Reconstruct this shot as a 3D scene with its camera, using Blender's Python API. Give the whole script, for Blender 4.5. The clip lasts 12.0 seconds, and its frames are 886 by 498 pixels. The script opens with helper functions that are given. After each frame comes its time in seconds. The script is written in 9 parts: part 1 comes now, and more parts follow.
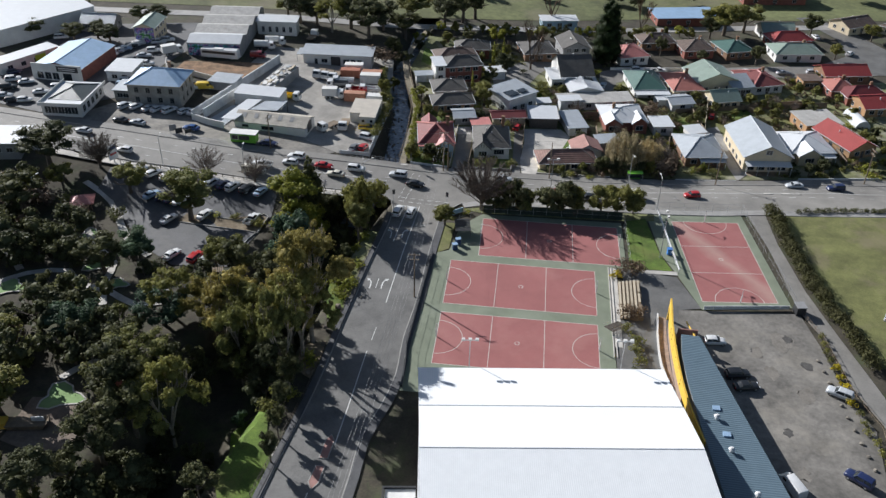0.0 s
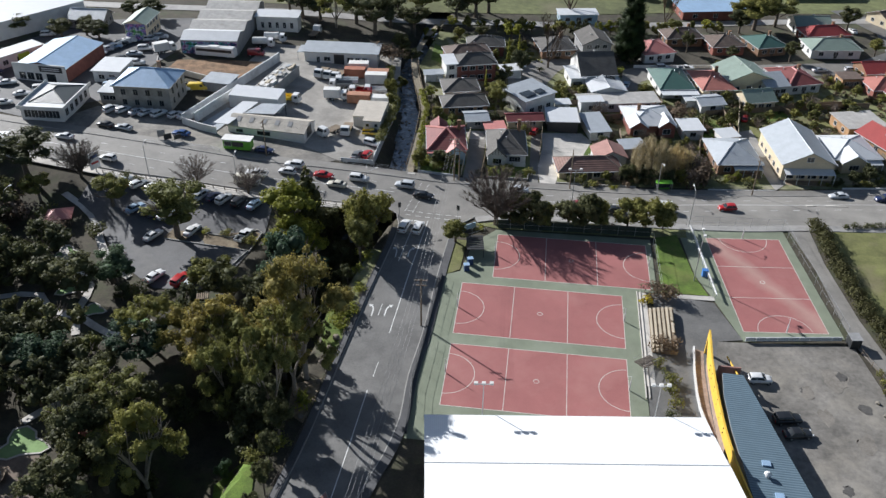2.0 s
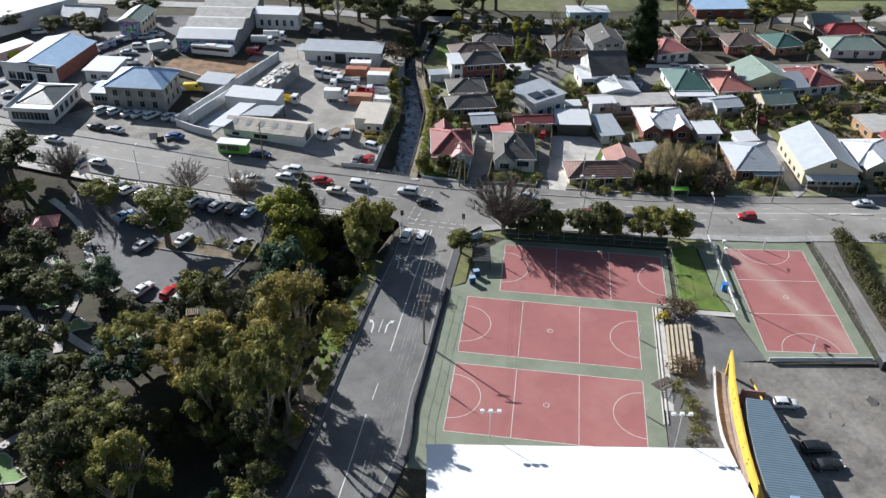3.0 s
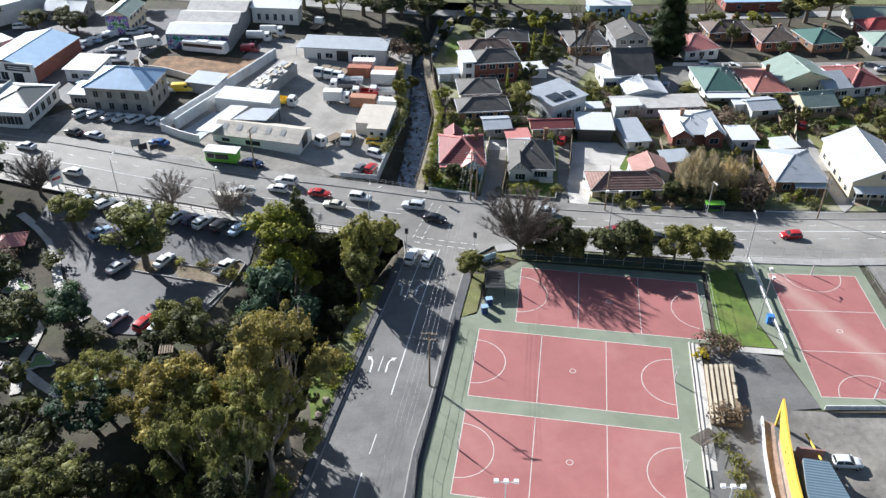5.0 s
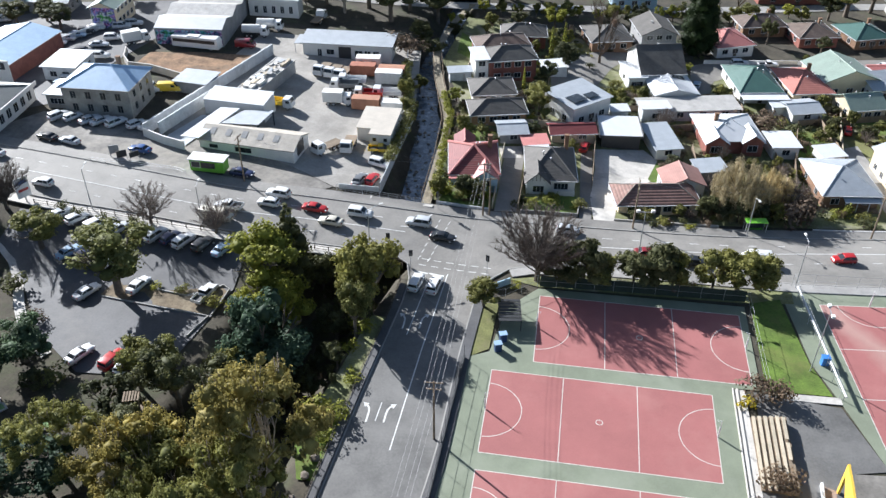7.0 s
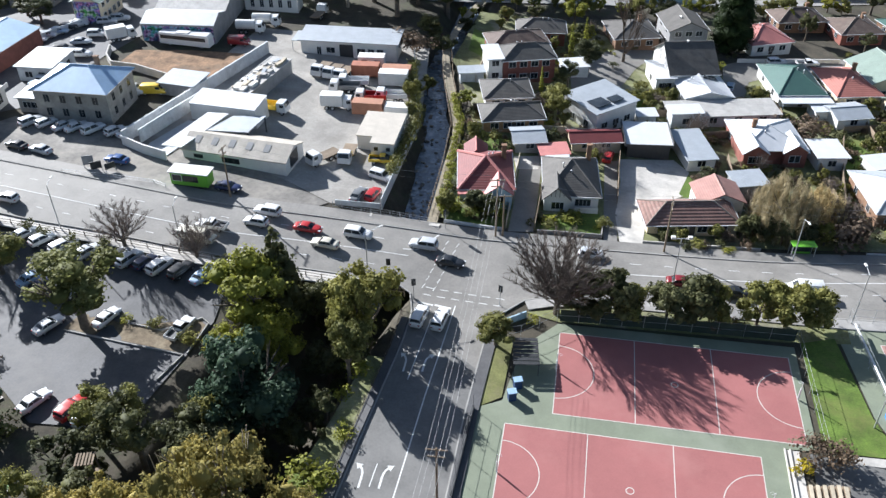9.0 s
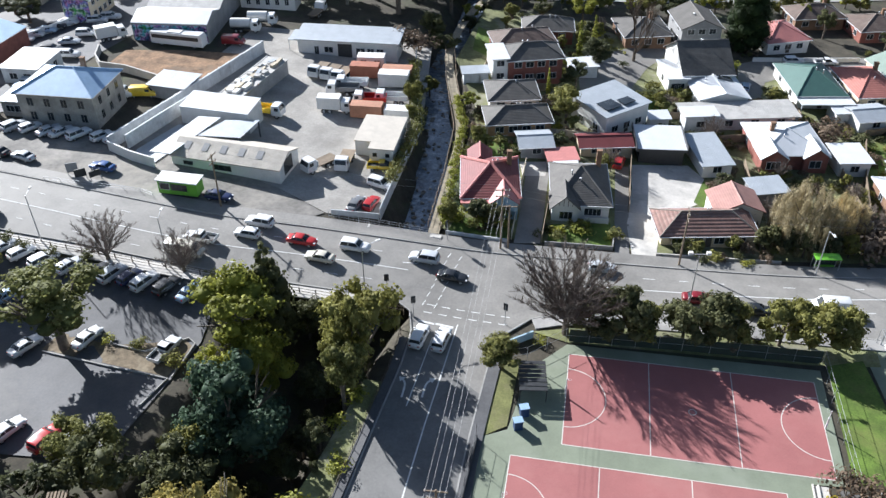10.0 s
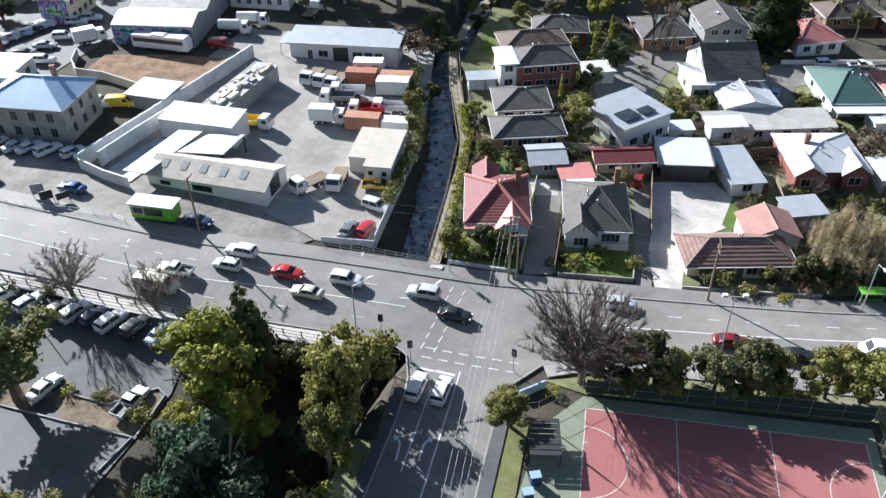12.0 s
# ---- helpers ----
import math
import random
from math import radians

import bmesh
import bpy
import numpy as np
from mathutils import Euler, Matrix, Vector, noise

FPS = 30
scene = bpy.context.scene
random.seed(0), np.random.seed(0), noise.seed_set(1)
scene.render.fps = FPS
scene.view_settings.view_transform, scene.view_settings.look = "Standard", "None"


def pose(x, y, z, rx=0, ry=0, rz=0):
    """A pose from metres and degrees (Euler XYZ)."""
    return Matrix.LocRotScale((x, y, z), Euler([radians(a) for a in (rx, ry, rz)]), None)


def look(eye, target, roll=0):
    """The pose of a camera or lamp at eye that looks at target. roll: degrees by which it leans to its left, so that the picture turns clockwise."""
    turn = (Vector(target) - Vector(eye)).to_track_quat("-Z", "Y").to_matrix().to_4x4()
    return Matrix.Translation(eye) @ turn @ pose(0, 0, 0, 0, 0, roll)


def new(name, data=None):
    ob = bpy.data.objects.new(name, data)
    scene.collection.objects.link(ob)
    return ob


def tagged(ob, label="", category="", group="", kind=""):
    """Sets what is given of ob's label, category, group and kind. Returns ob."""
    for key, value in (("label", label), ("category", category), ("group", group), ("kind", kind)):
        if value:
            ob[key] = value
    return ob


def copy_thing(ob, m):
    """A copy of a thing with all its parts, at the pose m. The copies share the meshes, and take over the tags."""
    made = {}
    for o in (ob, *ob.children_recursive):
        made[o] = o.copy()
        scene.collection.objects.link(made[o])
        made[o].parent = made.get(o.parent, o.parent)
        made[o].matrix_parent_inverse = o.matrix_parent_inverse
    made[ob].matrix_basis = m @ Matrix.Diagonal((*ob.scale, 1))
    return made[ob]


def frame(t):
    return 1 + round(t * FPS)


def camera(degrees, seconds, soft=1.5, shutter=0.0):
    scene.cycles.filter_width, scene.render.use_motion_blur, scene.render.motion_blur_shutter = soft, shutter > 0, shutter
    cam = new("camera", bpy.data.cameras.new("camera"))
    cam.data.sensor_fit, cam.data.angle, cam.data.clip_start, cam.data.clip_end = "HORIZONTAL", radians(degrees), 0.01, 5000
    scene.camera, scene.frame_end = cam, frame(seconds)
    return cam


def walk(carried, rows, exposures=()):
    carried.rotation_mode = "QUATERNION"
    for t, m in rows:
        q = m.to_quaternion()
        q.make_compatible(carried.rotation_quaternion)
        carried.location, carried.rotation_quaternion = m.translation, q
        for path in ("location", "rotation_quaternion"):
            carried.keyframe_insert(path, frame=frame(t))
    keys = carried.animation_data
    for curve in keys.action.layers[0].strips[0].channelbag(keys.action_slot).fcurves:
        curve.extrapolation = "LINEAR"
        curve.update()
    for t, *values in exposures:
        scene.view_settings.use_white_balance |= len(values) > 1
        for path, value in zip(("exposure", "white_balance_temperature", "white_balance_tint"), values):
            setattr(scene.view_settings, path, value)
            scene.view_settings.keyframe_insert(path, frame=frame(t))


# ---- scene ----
cam = camera(55.2, 12.0, 1.45)
PATH = [
    (0, (13.631, -133.646, 103.004), (13.46, -131.993, 101.89), 1.3),
    (0.5, (13.274, -129.242, 101.735), (13.095, -127.593, 100.618), 1.1),
    (1, (12.883, -124.824, 100.46), (12.698, -123.177, 99.339), 1.0),
    (1.5, (12.464, -120.395, 99.176), (12.272, -118.752, 98.052), 0.9),
    (2, (12.022, -115.96, 97.882), (11.824, -114.321, 96.753), 0.8),
    (2.5, (11.561, -111.524, 96.576), (11.357, -109.889, 95.443), 0.7),
    (3, (11.086, -107.092, 95.257), (10.876, -105.46, 94.121), 0.7),
    (5, (9.112, -89.51, 89.891), (8.878, -87.892, 88.738), 0.4),
    (5.5, (8.617, -85.179, 88.541), (8.376, -83.566, 87.383), 0.4),
    (6, (8.125, -80.887, 87.195), (7.878, -79.278, 86.033), 0.3),
    (6.5, (7.64, -76.639, 85.861), (7.386, -75.035, 84.694), 0.2),
    (7, (7.162, -72.444, 84.544), (6.902, -70.844, 83.373), 0.2),
    (9, (5.355, -56.326, 79.613), (5.067, -54.744, 78.424), -0.2),
    (9.5, (4.932, -52.501, 78.514), (4.638, -50.924, 77.32), -0.4),
    (10, (4.52, -48.774, 77.49), (4.221, -47.202, 76.291), -0.5),
    (10.5, (4.12, -45.154, 76.554), (3.815, -43.586, 75.35), -0.6),
    (11, (3.731, -41.648, 75.719), (3.42, -40.085, 74.511), -0.7),
    (11.5, (3.35, -38.267, 75.001), (3.036, -36.708, 73.788), -0.8),
    (12, (2.978, -35.019, 74.414), (2.661, -33.465, 73.196), -1.0),
]
walk(cam, [(t, look(eye, target, roll)) for t, eye, target, roll in PATH],
     exposures=[(0, 0.45, 6250, 10), (3.0, 0.76, 6200, 10), (5.0, 1.14, 6120, 10), (9, 1.2, 6050, 10), (12, 1.2, 6020, 10)])

# ---- light ----
SUN_TO = Vector((-0.803, 0.596, 0.0)).normalized()
SUN_UP = radians(27.0)
world = bpy.data.worlds.new("sky")
scene.world = world
world.use_nodes = True
wn, wl = world.node_tree.nodes, world.node_tree.links
wn.clear()
w_out = wn.new("ShaderNodeOutputWorld")
w_bg = wn.new("ShaderNodeBackground")
w_sky = wn.new("ShaderNodeTexSky")
w_sky.sky_type = "NISHITA"
w_sky.sun_disc = False
w_sky.sun_elevation = SUN_UP
w_sky.sun_rotation = math.atan2(SUN_TO.x, SUN_TO.y)
w_bg.inputs["Strength"].default_value = 0.05
wl.new(w_sky.outputs[0], w_bg.inputs["Color"])
wl.new(w_bg.outputs[0], w_out.inputs["Surface"])
sun_data = bpy.data.lights.new("sun", "SUN")
sun_data.energy = 5.0
sun_data.angle = radians(0.55)
sun_data.color = (1.0, 0.98, 0.955)
sun = new("sun", sun_data)
sun_dir = Vector((SUN_TO.x * math.cos(SUN_UP), SUN_TO.y * math.cos(SUN_UP), math.sin(SUN_UP)))
sun.rotation_euler = sun_dir.to_track_quat("Z", "Y").to_euler()
sun.location = (-120, 90, 160)


# ---- materials ----
def node_mat(name, rough=0.8, metal=0.0):
    m = bpy.data.materials.new(name)
    m.use_nodes = True
    b = m.node_tree.nodes["Principled BSDF"]
    b.inputs["Roughness"].default_value = rough
    b.inputs["Metallic"].default_value = metal
    return m, m.node_tree.nodes, m.node_tree.links, b


def rgb(c):
    return (c[0], c[1], c[2], 1.0)


def scaled(c, k):
    return (min(1, c[0] * k), min(1, c[1] * k), min(1, c[2] * k), 1.0)


def noise_node(n, l, coord, scale, detail=4.0, rough=0.6):
    t = n.new("ShaderNodeTexNoise")
    t.inputs["Scale"].default_value = scale
    t.inputs["Detail"].default_value = detail
    t.inputs["Roughness"].default_value = rough
    l.new(coord, t.inputs["Vector"])
    return t


def ramp(n, l, fac, stops):
    r = n.new("ShaderNodeValToRGB")
    r.color_ramp.elements[0].position, r.color_ramp.elements[0].color = stops[0][0], rgb(stops[0][1])
    r.color_ramp.elements[1].position, r.color_ramp.elements[1].color = stops[-1][0], rgb(stops[-1][1])
    for p, c in stops[1:-1]:
        e = r.color_ramp.elements.new(p)
        e.color = rgb(c)
    l.new(fac, r.inputs["Fac"])
    return r


def mix(n, l, fac, a, b, mode="MIX"):
    m = n.new("ShaderNodeMix")
    m.data_type, m.blend_type = "RGBA", mode
    for sock, v in ((m.inputs[0], fac), (m.inputs[6], a), (m.inputs[7], b)):
        if isinstance(v, (int, float)):
            sock.default_value = v
        elif isinstance(v, tuple):
            sock.default_value = v
        else:
            l.new(v, sock)
    return m.outputs[2]


def surface(name, c, rough=0.8, var=0.25, scale=0.5, fine=6.0, bump=0.02, metal=0.0, dirt=None, rand=0.0, per_island=False):
    """A plain surface with large stains, fine grain and a little relief. Scales are per metre."""
    m, n, l, b = node_mat(name, rough, metal)
    geo = n.new("ShaderNodeNewGeometry")
    big = noise_node(n, l, geo.outputs["Position"], scale, 5.0, 0.65)
    small = noise_node(n, l, geo.outputs["Position"], fine, 3.0, 0.6)
    r1 = ramp(n, l, big.outputs["Fac"], [(0.3, scaled(c, 1 - var)), (0.72, scaled(c, 1 + var))])
    r2 = ramp(n, l, small.outputs["Fac"], [(0.25, (1 - var * 0.8,) * 3), (0.75, (1 + var * 0.1,) * 3)])
    col = mix(n, l, 1.0, r1.outputs["Color"], r2.outputs["Color"], "MULTIPLY")
    if dirt:
        d = noise_node(n, l, geo.outputs["Position"], scale * 0.45, 6.0, 0.7)
        rd = ramp(n, l, d.outputs["Fac"], [(0.5, (0, 0, 0)), (0.68, (0.75,) * 3)])
        col = mix(n, l, rd.outputs["Color"], col, rgb(dirt))
    if rand:
        if per_island:
            src = geo.outputs["Random Per Island"]
        else:
            src = n.new("ShaderNodeObjectInfo").outputs["Random"]
        rr = ramp(n, l, src, [(0.0, (1 - rand,) * 3), (1.0, (1 + rand * 0.5,) * 3)])
        col = mix(n, l, 1.0, col, rr.outputs["Color"], "MULTIPLY")
    l.new(col, b.inputs["Base Color"])
    if bump:
        bp = n.new("ShaderNodeBump")
        bp.inputs["Strength"].default_value = 0.6
        bp.inputs["Distance"].default_value = bump
        l.new(small.outputs["Fac"], bp.inputs["Height"])
        l.new(bp.outputs[0], b.inputs["Normal"])
    return m


def ribbed(name, c, pitch=0.25, rough=0.45, metal=0.0, depth=0.03, axis="X", var=0.12, rust=None, groove=0.86):
    """Sheet roofing: ribs along the slope in the object's own frame, with stains and valley shade put into the colour.
    """
    m, n, l, b = node_mat(name, rough, metal)
    tc = n.new("ShaderNodeTexCoord")
    big = noise_node(n, l, tc.outputs["Object"], 0.5, 6.0, 0.7)
    r1 = ramp(n, l, big.outputs["Fac"], [(0.28, scaled(c, 1 - var)), (0.7, scaled(c, 1 + var * 0.6))])
    col = r1.outputs["Color"]
    if rust:
        d = noise_node(n, l, tc.outputs["Object"], 0.9, 6.0, 0.75)
        rd = ramp(n, l, d.outputs["Fac"], [(0.52, (0, 0, 0)), (0.7, (0.6,) * 3)])
        col = mix(n, l, rd.outputs["Color"], col, rgb(rust))
    w = n.new("ShaderNodeTexWave")
    w.wave_type, w.bands_direction = "BANDS", axis
    w.inputs["Scale"].default_value = 0.314 / pitch
    l.new(tc.outputs["Object"], w.inputs["Vector"])
    rw = ramp(n, l, w.outputs["Fac"], [(0.0, (groove,) * 3), (0.5, (1,) * 3)])
    col = mix(n, l, 1.0, col, rw.outputs["Color"], "MULTIPLY")
    l.new(col, b.inputs["Base Color"])
    bp = n.new("ShaderNodeBump")
    bp.inputs["Strength"].default_value = 0.8
    bp.inputs["Distance"].default_value = depth
    l.new(w.outputs["Fac"], bp.inputs["Height"])
    l.new(bp.outputs[0], b.inputs["Normal"])
    return m


def leaves(name, dark, light, rough=0.6):
    """Leaves that let some of the sun through; each spray and each tree has its own tone."""
    m, n, l, b = node_mat(name, rough)
    geo = n.new("ShaderNodeNewGeometry")
    info = n.new("ShaderNodeObjectInfo")
    r = ramp(n, l, geo.outputs["Random Per Island"], [(0.0, tuple(a * 0.7 + c * 0.3 for a, c in zip(dark, light))), (0.6, tuple((a + c) / 2 for a, c in zip(dark, light))), (1.0, tuple(a * 0.15 + c * 0.85 for a, c in zip(dark, light)))])
    big = noise_node(n, l, geo.outputs["Position"], 0.45, 3.0)
    rb = ramp(n, l, big.outputs["Fac"], [(0.3, (0.62,) * 3), (0.7, (1.4,) * 3)])
    col = mix(n, l, 1.0, r.outputs["Color"], rb.outputs["Color"], "MULTIPLY")
    ro = ramp(n, l, info.outputs["Random"], [(0.0, (0.8, 0.82, 0.85)), (1.0, (1.15, 1.1, 0.95))])
    col = mix(n, l, 1.0, col, ro.outputs["Color"], "MULTIPLY")
    l.new(col, b.inputs["Base Color"])
    b.inputs["Specular IOR Level"].default_value = 0.12
    tr = n.new("ShaderNodeBsdfTranslucent")
    l.new(col, tr.inputs["Color"])
    ms = n.new("ShaderNodeMixShader")
    ms.inputs[0].default_value = 0.36
    l.new(b.outputs[0], ms.inputs[1])
    l.new(tr.outputs[0], ms.inputs[2])
    l.new(ms.outputs[0], n["Material Output"].inputs["Surface"])
    return m


def glossy_paint(name, c, rough=0.25, metal=0.0):
    m, n, l, b = node_mat(name, rough, metal)
    geo = n.new("ShaderNodeNewGeometry")
    d = noise_node(n, l, geo.outputs["Position"], 2.5, 4.0)
    r = ramp(n, l, d.outputs["Fac"], [(0.3, scaled(c, 0.88)), (0.7, scaled(c, 1.04))])
    l.new(r.outputs["Color"], b.inputs["Base Color"])
    b.inputs["Coat Weight"].default_value = 0.5
    b.inputs["Coat Roughness"].default_value = 0.12
    return m


M = {}
M["asphalt"] = surface("asphalt", (0.228, 0.216, 0.197), 0.74, 0.26, 0.12, 3.0, 0.003, dirt=(0.272, 0.257, 0.232))
M["asphalt_side"] = surface("patched_asphalt", (0.15, 0.146, 0.138), 0.6, 0.3, 0.2, 3.0, 0.004, dirt=(0.19, 0.184, 0.172))
M["asphalt_dark"] = surface("asphalt_dark", (0.088, 0.088, 0.092), 0.72, 0.3, 0.15, 3.0, 0.01, dirt=(0.135, 0.13, 0.125))
M["lot"] = surface("worn_asphalt", (0.215, 0.2, 0.178), 0.85, 0.45, 0.14, 1.2, 0.012, dirt=(0.33, 0.3, 0.25))
M["yard"] = surface("pale_gravel_yard", (0.36, 0.338, 0.305), 0.95, 0.28, 0.15, 3.0, 0.01, dirt=(0.22, 0.205, 0.18))
M["footpath"] = surface("footpath_concrete", (0.35, 0.337, 0.318), 0.6, 0.2, 0.3, 4.0, 0.008, dirt=(0.17, 0.165, 0.16))
M["kerb"] = surface("kerb_concrete", (0.33, 0.32, 0.3), 0.9, 0.2, 0.5, 5.0, 0.005)
M["concrete"] = surface("pale_concrete", (0.55, 0.52, 0.475), 0.9, 0.18, 0.3, 3.0, 0.006, dirt=(0.26, 0.25, 0.23))
M["grass"] = surface("lawn_grass", (0.118, 0.185, 0.026), 0.95, 0.5, 0.25, 5.0, 0.05, dirt=(0.15, 0.15, 0.045))
M["drygrass"] = surface("dry_grass", (0.17, 0.175, 0.06), 0.95, 0.4, 0.2, 4.0, 0.05, dirt=(0.2, 0.17, 0.1))
M["paddock"] = surface("paddock_grass", (0.15, 0.165, 0.065), 0.95, 0.5, 0.035, 0.5, 0.05, dirt=(0.2, 0.165, 0.12))
M["drysoil"] = surface("dry_leaf_litter", (0.2, 0.155, 0.1), 0.95, 0.45, 0.8, 5.0, 0.03, dirt=(0.3, 0.25, 0.17))
M["shade_cloth"] = surface("shade_cloth", (0.03, 0.045, 0.035), 0.9, 0.25, 0.6, 9.0, 0.004)
M["soil"] = surface("garden_soil", (0.072, 0.062, 0.043), 0.97, 0.45, 0.3, 3.0, 0.06, dirt=(0.06, 0.078, 0.03))
M["clay"] = surface("orange_clay", (0.28, 0.17, 0.095), 0.97, 0.5, 0.4, 2.0, 0.12, dirt=(0.17, 0.125, 0.085))
M["court_red"] = surface("court_red", (0.33, 0.122, 0.115), 0.85, 0.12, 0.12, 5.0, 0.002, dirt=(0.37, 0.165, 0.15))
M["court_green"] = surface("court_green", (0.2, 0.225, 0.16), 0.85, 0.14, 0.2, 5.0, 0.002, dirt=(0.24, 0.26, 0.2))
M["garden_grass"] = surface("garden_grass", (0.19, 0.2, 0.085), 0.95, 0.5, 0.22, 4.0, 0.06, dirt=(0.36, 0.33, 0.27))


def dusty_court():
    """The red court with a trail of pale sand swept along it."""
    m = surface("court_dusty", (0.33, 0.122, 0.115), 0.85, 0.12, 0.12, 5.0, 0.002, dirt=(0.37, 0.165, 0.15))
    n, l = m.node_tree.nodes, m.node_tree.links
    b = n["Principled BSDF"]
    src = b.inputs["Base Color"].links[0].from_socket
    geo = n.new("ShaderNodeNewGeometry")
    dot = n.new("ShaderNodeVectorMath")
    dot.operation = "DOT_PRODUCT"
    l.new(geo.outputs["Position"], dot.inputs[0])
    dot.inputs[1].default_value = (0.842, 0.54, 0)
    wob = noise_node(n, l, geo.outputs["Position"], 0.16, 4.0)
    add = n.new("ShaderNodeMath")
    add.operation = "MULTIPLY_ADD"
    l.new(wob.outputs["Fac"], add.inputs[0])
    add.inputs[1].default_value = 4.0
    l.new(dot.outputs["Value"], add.inputs[2])
    band = n.new("ShaderNodeMapRange")
    band.inputs["From Min"].default_value, band.inputs["From Max"].default_value = 61.2, 66.7
    l.new(add.outputs[0], band.inputs["Value"])
    r = ramp(n, l, band.outputs[0], [(0.0, (0, 0, 0)), (0.42, (0.34,) * 3), (0.52, (0.38,) * 3), (1.0, (0, 0, 0))])
    col = mix(n, l, r.outputs["Color"], src, rgb((0.5, 0.4, 0.33)))
    l.new(col, b.inputs["Base Color"])
    return m


M["court_dusty"] = dusty_court()
M["line"] = surface("line_paint", (0.58, 0.54, 0.49), 0.7, 0.12, 1.0, 8.0, 0.0)
M["roadline"] = surface("road_paint", (0.66, 0.66, 0.64), 0.7, 0.2, 1.2, 8.0, 0.0)
M["water"] = surface("creek_water", (0.16, 0.2, 0.25), 0.1, 0.5, 1.2, 4.0, 0.05, dirt=(0.42, 0.46, 0.5))
M["rock"] = surface("creek_rock", (0.24, 0.215, 0.18), 0.9, 0.35, 0.9, 5.0, 0.1, rand=0.3)
M["white_roof"] = ribbed("white_sheet_roof", (0.86, 0.87, 0.87), 0.3, 0.5, 0.0, 0.012, "X", 0.05, groove=0.95)
M["white_roof_y"] = ribbed("white_sheet_roof_small", (0.6, 0.615, 0.63), 0.25, 0.45, 0.0, 0.012, "X", 0.08, groove=0.93)
M["blue_roof"] = ribbed("blue_grey_sheet", (0.13, 0.185, 0.225), 0.45, 0.4, 0.0, 0.05, "Y", 0.1)
M["zinc"] = ribbed("zinc_sheet_roof", (0.4, 0.43, 0.46), 0.2, 0.45, 0.1, 0.02, "X", 0.15)
M["zinc_blue"] = ribbed("blue_zinc_roof", (0.33, 0.47, 0.64), 0.3, 0.4, 0.1, 0.008, "X", 0.15, groove=0.95)
M["tan_sheet"] = ribbed("weathered_tan_sheet", (0.47, 0.425, 0.36), 0.2, 0.75, 0.0, 0.02, "X", 0.25, rust=(0.33, 0.28, 0.22))
M["grey_sheet"] = ribbed("weathered_grey_sheet", (0.44, 0.425, 0.4), 0.2, 0.7, 0.0, 0.02, "X", 0.25, rust=(0.32, 0.28, 0.24))
M["tin_red"] = ribbed("red_tin_roof", (0.34, 0.055, 0.05), 0.22, 0.5, 0.0, 0.02, "X", 0.15)
M["tin_maroon"] = ribbed("maroon_tin_roof", (0.17, 0.035, 0.035), 0.22, 0.5, 0.0, 0.02, "X", 0.15)
M["tin_pink"] = ribbed("faded_pink_roof", (0.52, 0.2, 0.18), 0.22, 0.55, 0.0, 0.02, "X", 0.15)
M["tin_green"] = ribbed("green_tin_roof", (0.058, 0.13, 0.11), 0.22, 0.5, 0.0, 0.02, "X", 0.15)
M["tin_palegreen"] = ribbed("pale_green_roof", (0.25, 0.315, 0.265), 0.22, 0.5, 0.0, 0.02, "X", 0.15)
M["tile_dark"] = ribbed("dark_tile_roof", (0.105, 0.098, 0.09), 0.15, 0.8, 0.0, 0.02, "Z", 0.35, rust=(0.13, 0.115, 0.1))
M["tile_brown"] = ribbed("brown_tile_roof", (0.13, 0.092, 0.075), 0.15, 0.8, 0.0, 0.02, "Z", 0.35, rust=(0.21, 0.18, 0.15))
M["tile_terra"] = ribbed("terracotta_tile_roof", (0.24, 0.135, 0.11), 0.3, 0.8, 0.0, 0.05, "Z", 0.4, rust=(0.34, 0.25, 0.21), groove=0.68)
M["tile_red"] = ribbed("red_tile_roof", (0.37, 0.2, 0.17), 0.15, 0.8, 0.0, 0.02, "Z", 0.25, rust=(0.3, 0.17, 0.14))
M["tile_bright"] = ribbed("faded_red_tile_roof", (0.4, 0.15, 0.12), 0.2, 0.75, 0.0, 0.03, "Z", 0.2)
M["tile_maroon"] = ribbed("maroon_tile_roof", (0.19, 0.05, 0.048), 0.2, 0.7, 0.0, 0.03, "Z", 0.2)
M["white_wall"] = surface("white_wall", (0.7, 0.69, 0.665), 0.8, 0.1, 0.4, 4.0, 0.004, dirt=(0.6, 0.58, 0.54))
M["cream_wall"] = surface("cream_wall", (0.64, 0.54, 0.38), 0.85, 0.12, 0.4, 4.0, 0.004)
M["yellow_wall"] = surface("yellow_wall", (0.72, 0.46, 0.06), 0.6, 0.1, 0.3, 4.0, 0.003)
M["stone_wall"] = surface("sandstone_wall", (0.4, 0.37, 0.325), 0.9, 0.25, 0.5, 2.2, 0.01, dirt=(0.28, 0.25, 0.22))
M["brick_wall"] = surface("red_brick_wall", (0.27, 0.1, 0.075), 0.9, 0.25, 0.6, 5.0, 0.008)
M["brown_brick"] = surface("brown_brick_wall", (0.24, 0.14, 0.085), 0.9, 0.25, 0.6, 5.0, 0.008)
M["orange_brick"] = surface("orange_brick_wall", (0.42, 0.25, 0.13), 0.9, 0.2, 0.6, 5.0, 0.008)
M["blue_wall"] = surface("pale_blue_wall", (0.4, 0.55, 0.65), 0.8, 0.12, 0.4, 4.0, 0.004)
M["grey_wall"] = surface("grey_sheet_wall", (0.3, 0.3, 0.3), 0.8, 0.2, 0.4, 4.0, 0.006)
